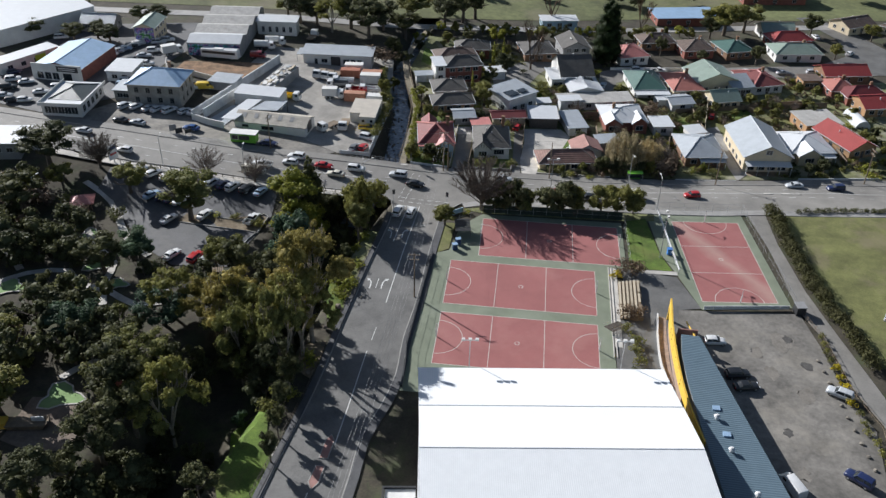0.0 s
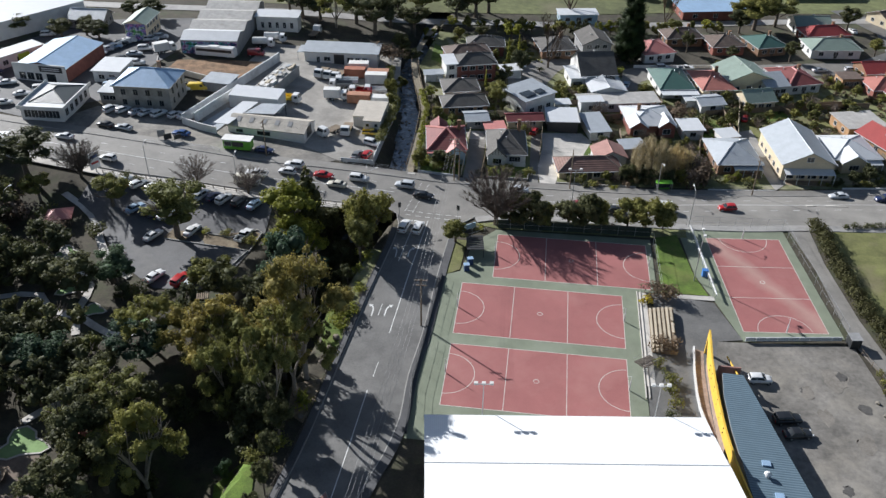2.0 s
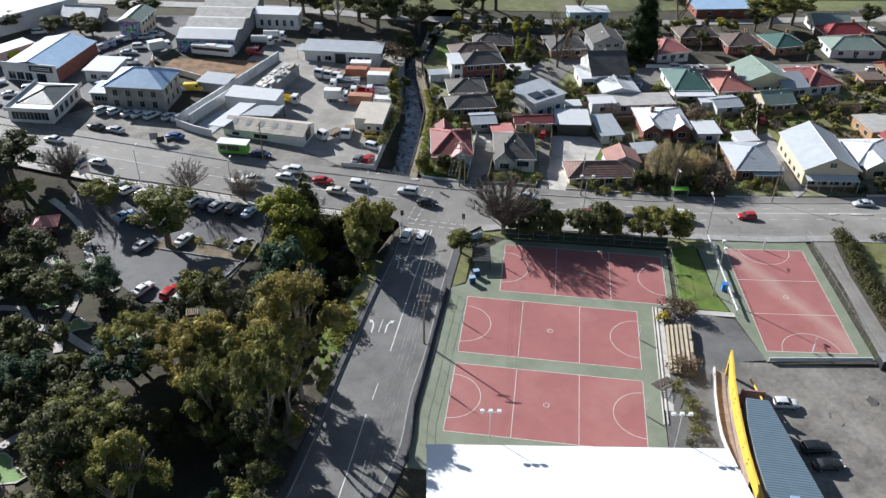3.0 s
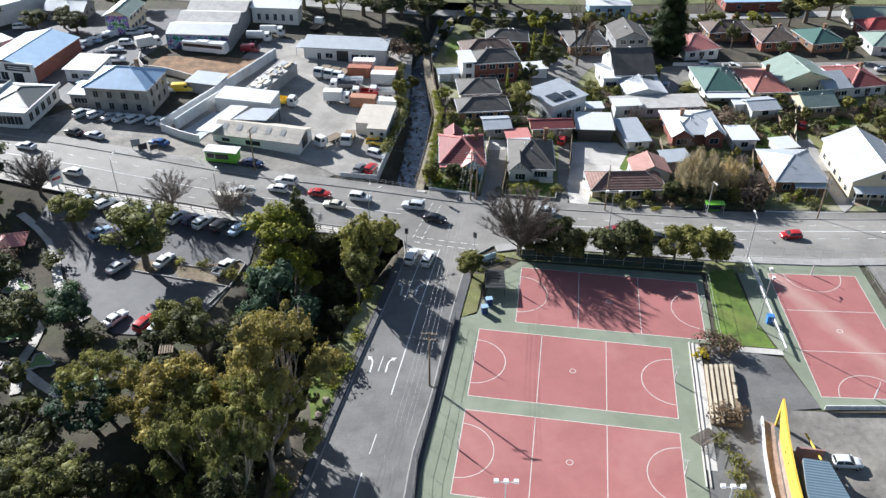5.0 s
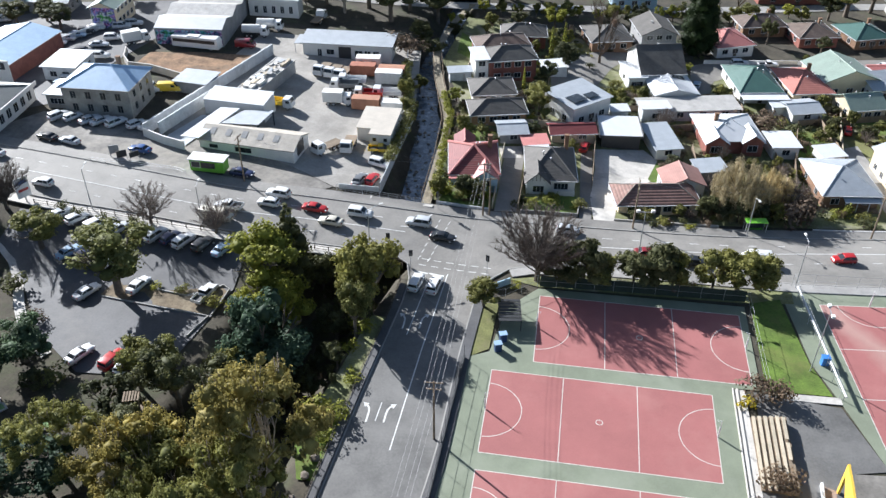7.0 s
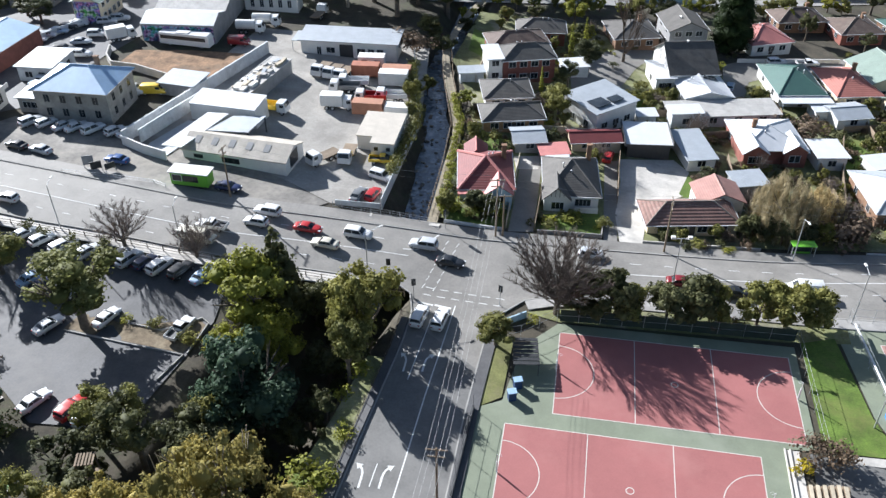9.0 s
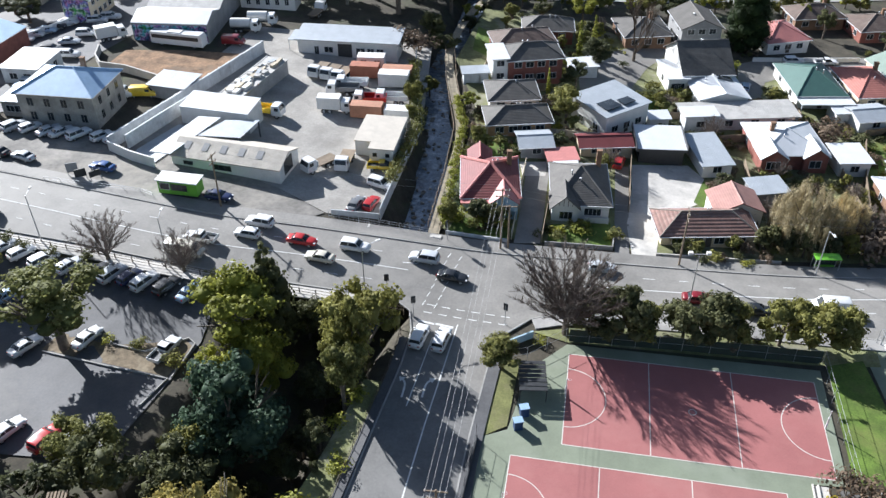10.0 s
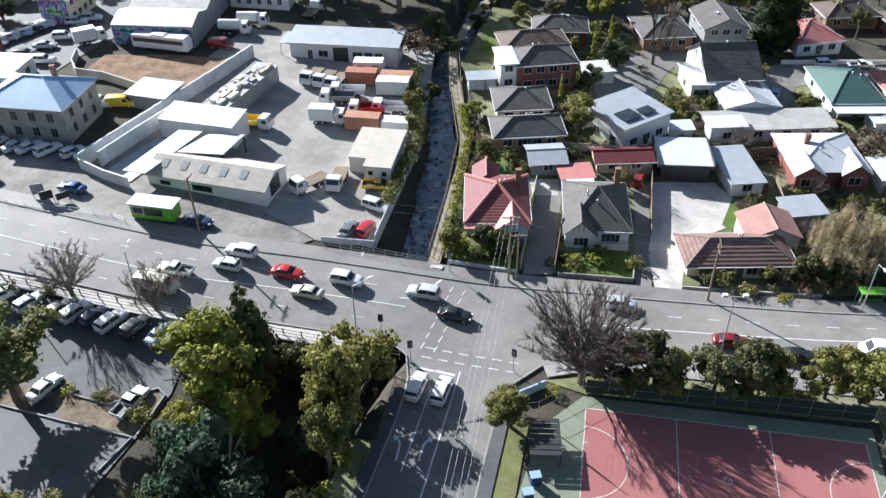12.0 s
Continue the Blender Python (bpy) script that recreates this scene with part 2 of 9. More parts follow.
M["wall_block"] = surface("painted_block_wall", (0.62, 0.64, 0.65), 0.85, 0.18, 0.5, 3.0, 0.006, dirt=(0.36, 0.36, 0.36))
M["timber"] = surface("weathered_timber", (0.25, 0.19, 0.13), 0.85, 0.25, 1.0, 7.0, 0.006, rand=0.3)
M["pale_timber"] = surface("pale_bench_boards", (0.5, 0.43, 0.32), 0.8, 0.15, 1.0, 7.0, 0.004, rand=0.2)
M["dark_timber"] = surface("dark_pole_timber", (0.11, 0.09, 0.075), 0.9, 0.25, 1.5, 7.0, 0.006)
M["bark"] = surface("tree_bark", (0.16, 0.13, 0.1), 0.95, 0.3, 2.0, 8.0, 0.02)
M["bark_pale"] = surface("pale_gum_bark", (0.34, 0.29, 0.235), 0.9, 0.3, 1.5, 8.0, 0.02)
M["pale_twig"] = surface("pale_bare_twigs", (0.22, 0.18, 0.155), 0.95, 0.25, 2.0, 8.0, 0.0)
M["twig"] = surface("bare_twigs", (0.135, 0.108, 0.09), 0.95, 0.25, 2.0, 8.0, 0.0)
M["metal"] = surface("galvanised_steel", (0.5, 0.51, 0.52), 0.45, 0.12, 1.5, 6.0, 0.0, metal=0.6)
M["wire"] = surface("dull_wire", (0.34, 0.34, 0.34), 0.8, 0.1, 1.0, 5.0, 0.0)
M["dark_metal"] = surface("dark_steel", (0.045, 0.047, 0.05), 0.5, 0.2, 1.5, 6.0, 0.0, metal=0.2)
M["rubber"] = surface("tyre_rubber", (0.018, 0.018, 0.018), 0.9, 0.2, 3.0, 9.0, 0.0)
M["white_paint"] = glossy_paint("white_paint", (0.72, 0.72, 0.72))
M["glass"], _n, _l, _b = node_mat("window_glass", 0.06)
_g = _n.new("ShaderNodeNewGeometry")
_gn = noise_node(_n, _l, _g.outputs["Position"], 0.6, 3.0)
_gr = ramp(_n, _l, _gn.outputs["Fac"], [(0.3, (0.012, 0.015, 0.018)), (0.75, (0.05, 0.058, 0.065))])
_l.new(_gr.outputs["Color"], _b.inputs["Base Color"])
M["leaf_gum"] = leaves("gum_leaves", (0.08, 0.096, 0.034), (0.32, 0.31, 0.105))
M["leaf_gum_gold"] = leaves("golden_gum_leaves", (0.105, 0.105, 0.038), (0.42, 0.35, 0.12))
M["leaf_dark"] = leaves("dark_leaves", (0.042, 0.05, 0.029), (0.155, 0.16, 0.075))
M["leaf_bright"] = leaves("bright_leaves", (0.1, 0.116, 0.024), (0.41, 0.41, 0.08))
M["leaf_blue"] = leaves("blue_green_leaves", (0.036, 0.062, 0.04), (0.13, 0.19, 0.115))
M["leaf_olive"] = leaves("olive_leaves", (0.076, 0.084, 0.028), (0.31, 0.3, 0.1))
M["leaf_hedge"] = leaves("hedge_leaves", (0.045, 0.046, 0.02), (0.16, 0.15, 0.06))
M["leaf_cypress"] = leaves("cypress_leaves", (0.008, 0.018, 0.008), (0.04, 0.062, 0.024))
M["leaf_willow"] = leaves("willow_leaves", (0.27, 0.22, 0.125), (0.56, 0.465, 0.28))
M["leaf_yellow"] = leaves("yellow_flowers", (0.3, 0.25, 0.02), (0.65, 0.52, 0.05))
M["leaf_brown"] = leaves("brown_twigs", (0.085, 0.062, 0.046), (0.25, 0.19, 0.145))


# ---- ground ----
def ease(a, b, x):
    k = min(1.0, max(0.0, (x - a) / (b - a)))
    return k * k * (3 - 2 * k)


def ground(x, y):
    """Height of the land, without the creek."""
    y0 = 20 + 24 * ease(-25, 5, x)
    return -5 * math.tanh(0.018 * (x + 8)) * ease(y0, y0 + 30, y)


CREEK = [(-26, 260), (-26, 141), (-27.5, 122), (-27, 112), (-22.4, 89), (-21, 72), (-20.7, 57), (-23, 47), (-27, 35), (-30, 20), (-32, 0), (-36, -30), (-44, -70), (-60, -130)]


def creek_dist(x, y):
    best, side = 1e9, 0
    for (ax, ay), (bx, by) in zip(CREEK, CREEK[1:]):
        dx, dy = bx - ax, by - ay
        k = min(1, max(0, ((x - ax) * dx + (y - ay) * dy) / (dx * dx + dy * dy)))
        d = math.hypot(x - ax - k * dx, y - ay - k * dy)
        if d < best:
            best = d
    return best


def creek_deep(y):
    return 7.5 - 3.9 * ease(40, 56, y)


def land(x, y):
    z = ground(x, y)
    if -75 < x < 0 and y > -135:
        d = creek_dist(x, y)
        k = ease(40, 56, y)
        wide = 5.0 - 2.6 * k
        z -= creek_deep(y) * (1 - ease(wide, wide + 5.0 - 2.0 * k, d))
    return z


def mesh_object(name, verts, faces, material, parent=None, smooth=False):
    me = bpy.data.meshes.new(name)
    me.from_pydata(verts, [], faces)
    me.update()
    if material:
        me.materials.append(material)
    if smooth:
        me.polygons.foreach_set("use_smooth", [True] * len(me.polygons))
    ob = new(name, me)
    if parent is not None:
        ob.parent = parent
    return ob


def part(name, bm, material, parent, label="", smooth=False):
    me = bpy.data.meshes.new(name)
    bmesh.ops.recalc_face_normals(bm, faces=bm.faces[:])
    bm.to_mesh(me)
    bm.free()
    mats = material if isinstance(material, (list, tuple)) else [material]
    for mm in mats:
        me.materials.append(mm)
    if smooth:
        me.polygons.foreach_set("use_smooth", [True] * len(me.polygons))
    ob = new(name, me)
    if parent is not None:
        ob.parent = parent
    if label:
        ob["label"] = label
    return ob


def thing(name, x, y, turn=0.0, z=None, label="", category="", group=""):
    e = new(name)
    e.empty_display_size = 0.3
    e.location = (x, y, ground(x, y) if z is None else z)
    e.rotation_euler = (0, 0, radians(turn))
    return tagged(e, label, category, group)


def box(bm, x0, y0, z0, x1, y1, z1, bevel=0.0):
    vs = [bm.verts.new(p) for p in ((x0, y0, z0), (x1, y0, z0), (x1, y1, z0), (x0, y1, z0), (x0, y0, z1), (x1, y0, z1), (x1, y1, z1), (x0, y1, z1))]
    fs = [bm.faces.new([vs[i] for i in f]) for f in ((3, 2, 1, 0), (4, 5, 6, 7), (0, 1, 5, 4), (1, 2, 6, 5), (2, 3, 7, 6), (3, 0, 4, 7))]
    if bevel:
        es = list({e for f in fs for e in f.edges})
        bmesh.ops.bevel(bm, geom=es, offset=bevel, segments=2, affect="EDGES", profile=0.5)
    return bm


def boxes(*items):
    bm = bmesh.new()
    for it in items:
        box(bm, *it)
    return bm


def tube(bm, a, b, ra, rb, sides=8, caps=True):
    a, b = Vector(a), Vector(b)
    d = b - a
    if d.length < 1e-6:
        return
    q = d.to_track_quat("Z", "Y")
    ring = []
    for p, r in ((a, ra), (b, rb)):
        ring.append([bm.verts.new(p + q @ Vector((r * math.cos(6.28318 * i / sides), r * math.sin(6.28318 * i / sides), 0))) for i in range(sides)])
    for i in range(sides):
        j = (i + 1) % sides
        bm.faces.new((ring[0][i], ring[0][j], ring[1][j], ring[1][i]))
    if caps:
        bm.faces.new(ring[0][::-1])
        bm.faces.new(ring[1])


def pipe(bm, pts, r, sides=5):
    """One unbroken round bar through the points."""
    pts = [Vector(p) for p in pts]
    rings = []
    for i, p in enumerate(pts):
        d = pts[min(len(pts) - 1, i + 1)] - pts[max(0, i - 1)]
        q = d.to_track_quat("Z", "Y")
        rings.append([bm.verts.new(p + q @ Vector((r * math.cos(6.28318 * k / sides), r * math.sin(6.28318 * k / sides), 0))) for k in range(sides)])
    for a, b in zip(rings, rings[1:]):
        for i in range(sides):
            j = (i + 1) % sides
            bm.faces.new((a[i], a[j], b[j], b[i]))
    bm.faces.new(rings[0][::-1])
    bm.faces.new(rings[-1])
    return bm


PAVED, FOOTPRINTS = [], []


def sheet(name, pts, lift, material, label="", kind="structure", parent=None, thick=0.0, step=6.0, category="", on=None):
    """A sheet of ground over the outline pts, laid on the land."""
    if name in ("yard_paving", "driveway", "road_back", "road_court", "road"):
        PAVED.append(pts)
    bm = bmesh.new()
    bm.faces.new([bm.verts.new((x, y, 0)) for x, y in pts])
    bmesh.ops.triangulate(bm, faces=bm.faces[:])
    for _ in range(9):
        long = [e for e in bm.edges if e.calc_length() > step]
        if not long:
            break
        bmesh.ops.subdivide_edges(bm, edges=long, cuts=1)
        bmesh.ops.triangulate(bm, faces=bm.faces[:])
    for v in bm.verts:
        v.co.z = (on or ground)(v.co.x, v.co.y) + lift
    for f in bm.faces:
        if f.normal.z < 0:
            f.normal_flip()
    if thick:
        top = bm.faces[:]
        r = bmesh.ops.extrude_face_region(bm, geom=top)
        for v in r["geom"]:
            if isinstance(v, bmesh.types.BMVert):
                v.co.z += thick
        for f in bm.faces:
            f.normal_update()
    ob = part(name, bm, material, parent)
    return tagged(ob, label, category, "", kind) if parent is None else ob


def resample(pts, step):
    out = []
    for (ax, ay), (bx, by) in zip(pts, pts[1:]):
        k = max(1, int(math.hypot(bx - ax, by - ay) / step))
        out += [(ax + (bx - ax) * i / k, ay + (by - ay) * i / k) for i in range(k)]
    return out + [pts[-1]]


def curve_pts(pts, step=3.0):
    """A smooth line through the points."""
    p = [pts[0]] + list(pts) + [pts[-1]]
    out = []
    for a, b, c, d in zip(p, p[1:], p[2:], p[3:]):
        k = max(1, int(math.hypot(c[0] - b[0], c[1] - b[1]) / step))
        for i in range(k):
            t = i / k
            out.append(tuple(0.5 * (2 * b[q] + (c[q] - a[q]) * t + (2 * a[q] - 5 * b[q] + 4 * c[q] - d[q]) * t * t + (3 * b[q] - a[q] - 3 * c[q] + d[q]) * t ** 3) for q in (0, 1)))
    return out + [pts[-1]]


def ribbon_bm(pts, width, lift, thick=0.0, bm=None, step=3.0, closed=False, base=None):
    """A band along a line, laid on the land, with its own thickness."""
    bm = bm or bmesh.new()
    p = resample(list(pts) + ([pts[0]] if closed else []), step)
    rows = []
    for i, (x, y) in enumerate(p):
        a, b = p[max(0, i - 1)], p[min(len(p) - 1, i + 1)]
        if closed and i in (0, len(p) - 1):
            a, b = p[-2], p[1]
        dx, dy = b[0] - a[0], b[1] - a[1]
        n = math.hypot(dx, dy) or 1
        nx, ny = -dy / n * width / 2, dx / n * width / 2
        z = (ground(x, y) if base is None else base) + lift
        rows.append([(x + nx, y + ny, z + thick), (x - nx, y - ny, z + thick), (x - nx, y - ny, z), (x + nx, y + ny, z)])
    vs = [[bm.verts.new(q) for q in (r if thick else r[:2])] for r in rows]
    for a, b in zip(vs, vs[1:]):
        if thick:
            for i in range(4):
                j = (i + 1) % 4
                bm.faces.new((a[i], a[j], b[j], b[i]))
        else:
            bm.faces.new((a[0], a[1], b[1], b[0]))
    if thick and not closed:
        bm.faces.new(vs[0][::-1])
        bm.faces.new(vs[-1])
    return bm


def build_land():
    def axis(lo, hi, a, b, fine):
        core = list(np.arange(a, b + 0.01, fine))
        left, right, s = [], [], fine
        x = a
        while x > lo:
            s *= 1.35
            x -= s
            left.append(x)
        x, s = b, fine
        while x < hi:
            s *= 1.35
            x += s
            right.append(x)
        return left[::-1] + core + right
    xs, ys = axis(-3000, 3000, -160, 140, 2.0), axis(-1200, 3500, -90, 210, 2.0)
    verts = []
    for y in ys:
        for x in xs:
            far = max(0, y - 260)
            verts.append((x, y, land(x, y) - 0.08 + 0.0002 * far ** 1.0 * 30 * ease(0, 1500, far)))
    w = len(xs)
    faces = [(j * w + i, j * w + i + 1, (j + 1) * w + i + 1, (j + 1) * w + i) for j in range(len(ys) - 1) for i in range(w - 1)]
    ob = mesh_object("ground", verts, faces, M["soil"], smooth=True)
    return tagged(ob, "rough grass and bare garden soil between the lots", "ground", "", "structure")


build_land()

# roads
N_KERB = curve_pts([(-300, 96), (-180, 70), (-126, 60.0), (-85, 54.6), (-53, 51.2), (-35, 51.7), (-14, 52.6), (-6, 53.1), (16, 54.4), (36.8, 56.5), (52.8, 59.9), (70.6, 64), (91, 69.4), (108, 72), (180, 86), (320, 110)], 4.0)
S_KERB_W = curve_pts([(-300, 80), (-180, 56), (-126, 48), (-86, 42.2), (-67, 40.8), (-45, 39.2), (-26, 39.2), (-19.3, 39.4), (-16.6, 37.6), (-15.6, 34)], 3.0)
S_KERB_E = curve_pts([(-4.6, 30), (-3.6, 35), (0, 39.2), (8, 41.4), (24, 42.3), (43.4, 42.8), (59, 44.2), (71, 46.2), (99.4, 50), (180, 66), (320, 90)], 3.0)
SIDE_W = curve_pts([(-15.6, 34), (-15.5, 28), (-16.8, 10.8), (-18.0, -8.6), (-19.0, -27.3), (-20.7, -43), (-21.5, -52), (-24, -75), (-30, -120), (-60, -300)], 3.0)
SIDE_E = curve_pts([(-4.6, 30), (-5.2, 16), (-5.4, 0), (-6.2, -12), (-6.0, -22), (-7.2, -30), (-9.2, -38), (-9.6, -50), (-12, -75), (-18, -120), (-47, -300)], 3.0)
road_outline = N_KERB + S_KERB_E[::-1] + SIDE_E[1:] + SIDE_W[::-1] + S_KERB_W[::-1][1:]
sheet("road", road_outline, 0.06, M["asphalt"], "grey worn asphalt street with a side road joining it", step=3.5)
sheet("road_side", SIDE_E[2:-4] + SIDE_W[1:-4][::-1], 0.064, M["asphalt_side"], "darker worn asphalt of the side road", step=3.5)


def edge_strip(name, line, width, side, lift, thick, material, label, kind="structure"):
    """A band beside a line: the kerb or the footpath, with a real step."""
    off = []
    for i, (x, y) in enumerate(line):
        a, b = line[max(0, i - 1)], line[min(len(line) - 1, i + 1)]
        dx, dy = b[0] - a[0], b[1] - a[1]
        n = math.hypot(dx, dy) or 1
        off.append((x - dy / n * side, y + dx / n * side))
    ob = part(name, ribbon_bm(off, width, lift, thick), material, None)
    return tagged(ob, label, name.split("_")[0], "", kind)


for nm, ln, s in (("kerb_north", N_KERB, 0.1), ("kerb_south_west", S_KERB_W, -0.1), ("kerb_south_east", S_KERB_E, -0.1), ("kerb_side_west", SIDE_W, -0.1), ("kerb_side_east", SIDE_E, 0.1)):
    edge_strip(nm, ln, 0.2, s, 0.0, 0.2, M["kerb"], "pale concrete street kerb")
edge_strip("pavement_north", N_KERB, 2.6, 1.55, 0.0, 0.19, M["asphalt"], "grey asphalt footpath along the street")
edge_strip("pavement_south_west", S_KERB_W[:-3], 2.4, -1.45, 0.0, 0.19, M["concrete"], "pale concrete footpath along the street")
edge_strip("pavement_south_east", S_KERB_E[2:], 2.0, -1.25, 0.0, 0.19, M["footpath"], "grey footpath along the street")
edge_strip("pavement_side_east", SIDE_E, 1.5, 0.95, 0.0, 0.19, M["asphalt_dark"], "narrow grey asphalt footpath along the side road")
edge_strip("pavement_side_west", SIDE_W[1:], 1.1, -0.8, 0.0, 0.4, M["asphalt_dark"], "narrow raised dark asphalt path along the side road")


def paint_lines(name, segs, material, label):
    bm = bmesh.new()
    for s in segs:
        if len(s[0]) > 1:
            ribbon_bm(s[0], s[1], 0.072, 0.0, bm)
    return tagged(part(name, bm, material, None), label, "marking", "", "structure")


def between(a, b, k):
    n = 40
    ra, rb = [], []
    for src, dst in ((a, ra), (b, rb)):
        for i in range(n):
            f = i / (n - 1) * (len(src) - 1)
            j = min(int(f), len(src) - 2)
            dst.append(tuple(src[j][q] + (src[j + 1][q] - src[j][q]) * (f - j) for q in (0, 1)))
    return [tuple(p[q] + (r[q] - p[q]) * k for q in (0, 1)) for p, r in zip(ra, rb)]


def shifted(line, x0, x1, dy):
    return [(x, y + dy) for x, y in resample(line, 0.4) if x0 <= x <= x1]


segs = [(shifted(N_KERB, -160, -18.5, -6.6), 0.16), (shifted(N_KERB, 6, 200, -6.2), 0.16)]
for k in range(-30, 40):
    x0 = k * 5.0
    if -150 < x0 < -22 or 10 < x0 < 160:
        segs.append((shifted(N_KERB, x0, x0 + 1.9, -3.3), 0.12))
        if x0 < -22 or x0 > 14:
            segs.append((shifted(N_KERB, x0, x0 + 1.9, -9.7), 0.12))
segs += [([(-15.1, 52.3), (-17.7, 47.6)], 0.3), ([(-17.7, 47.6), (-19.8, 47.2)], 0.2)]
for k in range(7):
    segs.append(([(-13.3 - 0.27 * k * 1.0, 51.3 - 1.95 * k * 0.95), (-13.6 - 0.27 * k, 50.2 - 1.95 * k * 0.95)], 0.12))
    segs.append(([(-11.6 - 0.27 * k * 1.0, 51.0 - 1.95 * k * 0.95), (-11.9 - 0.27 * k, 49.9 - 1.95 * k * 0.95)], 0.12))
for k in range(6):
    segs.append(([(-14.6 + 2.1 * k, 39.4 - 0.1 * k), (-13.4 + 2.1 * k, 39.35 - 0.1 * k)], 0.14))
    segs.append(([(-14.8 + 2.1 * k, 37.8 - 0.1 * k), (-13.6 + 2.1 * k, 37.75 - 0.1 * k)], 0.14))
segs += [([(-15.2, 35.9), (-12.9, 35.7)], 0.35), ([(-12.7, 35.8), (-10.2, 35.5)], 0.35)]
segs += [([(-9.7, 36.2), (-10.6, 18), (-11.2, -1.6)], 0.17), ([(-12.2, -16.5), (-12.5, -28), (-12.95, -40)], 0.17), ([(-14.9, -50), (-15.8, -62)], 0.17)]
segs += [([(-14.15, 3.0), (-14.0, 6.4)], 0.13), ([(-12.6, 33), (-13.4, 20.5)], 0.14), ([(-11.7, -9.5), (-11.9, -13.2)], 0.12)]
paint_lines("marking", segs, M["roadline"], "white painted lane lines and stop lines on the road")


def lane_arrow(x, y, turn):
    """A painted turn arrow: a stem that bends to one side and a broad head."""
    bm = bmesh.new()
    line = [(0, -2.6, 0.16), (0, -0.6, 0.16), (0.08, 0.2, 0.16), (0.3, 0.8, 0.17), (0.62, 1.15, 0.17)]
    rows = []
    for i, (px, py, w) in enumerate(line):
        a, b = line[max(0, i - 1)], line[min(4, i + 1)]
        d = Vector((b[0] - a[0], b[1] - a[1])).normalized()
        rows.append([(px - d.y * w, py + d.x * w), (px + d.y * w, py - d.x * w)])
    quads = [(r0[0], r0[1], r1[1], r1[0]) for r0, r1 in zip(rows, rows[1:])] + [((0.28, 1.62), (0.98, 0.66), (1.35, 1.75))]
    for q in quads:
        bm.faces.new([bm.verts.new((x + 0.8 * px * turn, y + 0.8 * py, ground(x, y + py) + 0.075)) for px, py in q])
    for fc in bm.faces:
        fc.normal_update()
        if fc.normal.z < 0:
            fc.normal_flip()
    bmesh.ops.remove_doubles(bm, verts=bm.verts[:], dist=0.001)
    ob = mesh_object("lane_arrow", [v.co[:] for v in bm.verts], [[bm.verts[:].index(v) for v in fc.verts] for fc in bm.faces], M["roadline"])
    bm.free()
    tagged(ob, "white painted turn arrow on the asphalt", "marking", "lane arrows", "structure")


for ax, ay, tr in ((-14.3, 23.9, -1), (-11.8, 24.3, 1), (-15.35, 4.7, -1), (-13.0, 5.0, 1)):
    lane_arrow(ax, ay, tr)

# lots and yards
sheet("carpark", [(-86, 38.6), (-46, 36.6), (-43.4, 34), (-42.6, 26.5), (-44.6, 15), (-46, 6), (-58, 5), (-68, 12), (-78, 24), (-86, 30)], 0.07, M["asphalt_dark"], "dark grey asphalt car park among trees")
sheet("yard", [(-74, 64), (-58, 61.5), (-44, 61), (-34, 56), (-25.5, 57), (-25.6, 72), (-25.2, 88), (-30, 122), (-70, 122), (-72, 108), (-63, 106)], 0.05, M["yard"], "pale gravel truck yard with wheel marks")
sheet("forecourt", [(-110, 59.6), (-85, 57), (-53, 53.9), (-36, 54.3), (-34.4, 56), (-44, 61), (-74.5, 64.6), (-78, 71.5), (-100, 71), (-106, 62)], 0.055, M["lot"], "patchy asphalt forecourt along the street")
sheet("lane_west", [(-131, 66), (-116, 62), (-100, 75), (-97, 100), (-92, 122), (-100, 138), (-124, 132), (-142, 112), (-146, 80)], 0.045, M["asphalt_dark"], "dark asphalt parking lane between the sheds")
sheet("dirt", [(-92.4, 97.2), (-92, 104), (-80, 106.4), (-67.0, 107.4), (-71.6, 91.6), (-78.6, 91.9), (-86.8, 95.0)], 0.06, M["clay"], "orange bare clay ground of an empty lot")
sheet("parking", [(46.8, 4.2), (70.5, 6.2), (72.2, -4), (73.3, -16.5), (76, -25), (74.4, -36), (74, -70), (40, -70), (44, -10)], 0.05, M["lot"], "worn stained asphalt parking area behind the hall")
sheet("path_lot", [(36.2, 16.8), (47.6, 15.6), (51.3, 5.3), (46.8, 4.2), (44, -10), (43.5, -28), (33.6, -28), (33.6, 1), (36.5, 4)], 0.045, M["asphalt_side"], "grey asphalt apron beside the courts")
sheet("driveway", [(66.6, 45), (71.2, 45.8), (71.5, 32), (73.5, 14), (76.2, 0.7), (78.6, -10), (86, -45), (80.5, -45), (77.9, -24.5), (75.2, -16), (73.8, -3), (70.6, 7), (69.2, 29)], 0.065, M["asphalt"], "grey asphalt lane beside the courts")
sheet("lawn", [(74, 44), (180, 58), (200, -10), (100, -30), (82, -8), (78.6, 6), (74.6, 30)], 0.05, M["drygrass"], "mown dry green playing field", category="lawn")
sheet("lawn", [(38.2, 36.6), (42.9, 38.4), (44.9, 24), (46.9, 17.7), (38.0, 17.4)], 0.062, M["grass"], "bright green lawn strip between the courts", category="lawn")
sheet("lawn", [(-3.4, 30), (-0.6, 30), (-0.9, 19.5), (-3.7, 17.4)], 0.055, M["drygrass"], "rough grass strip beside the footpath", category="lawn")
sheet("lawn", [(0.4, 36.6), (10, 39.5), (45, 40.6), (45, 37.6), (36, 36.4), (5.5, 35.2)], 0.055, M["garden_grass"], "rough grass verge with shrubs behind the courts", category="lawn")

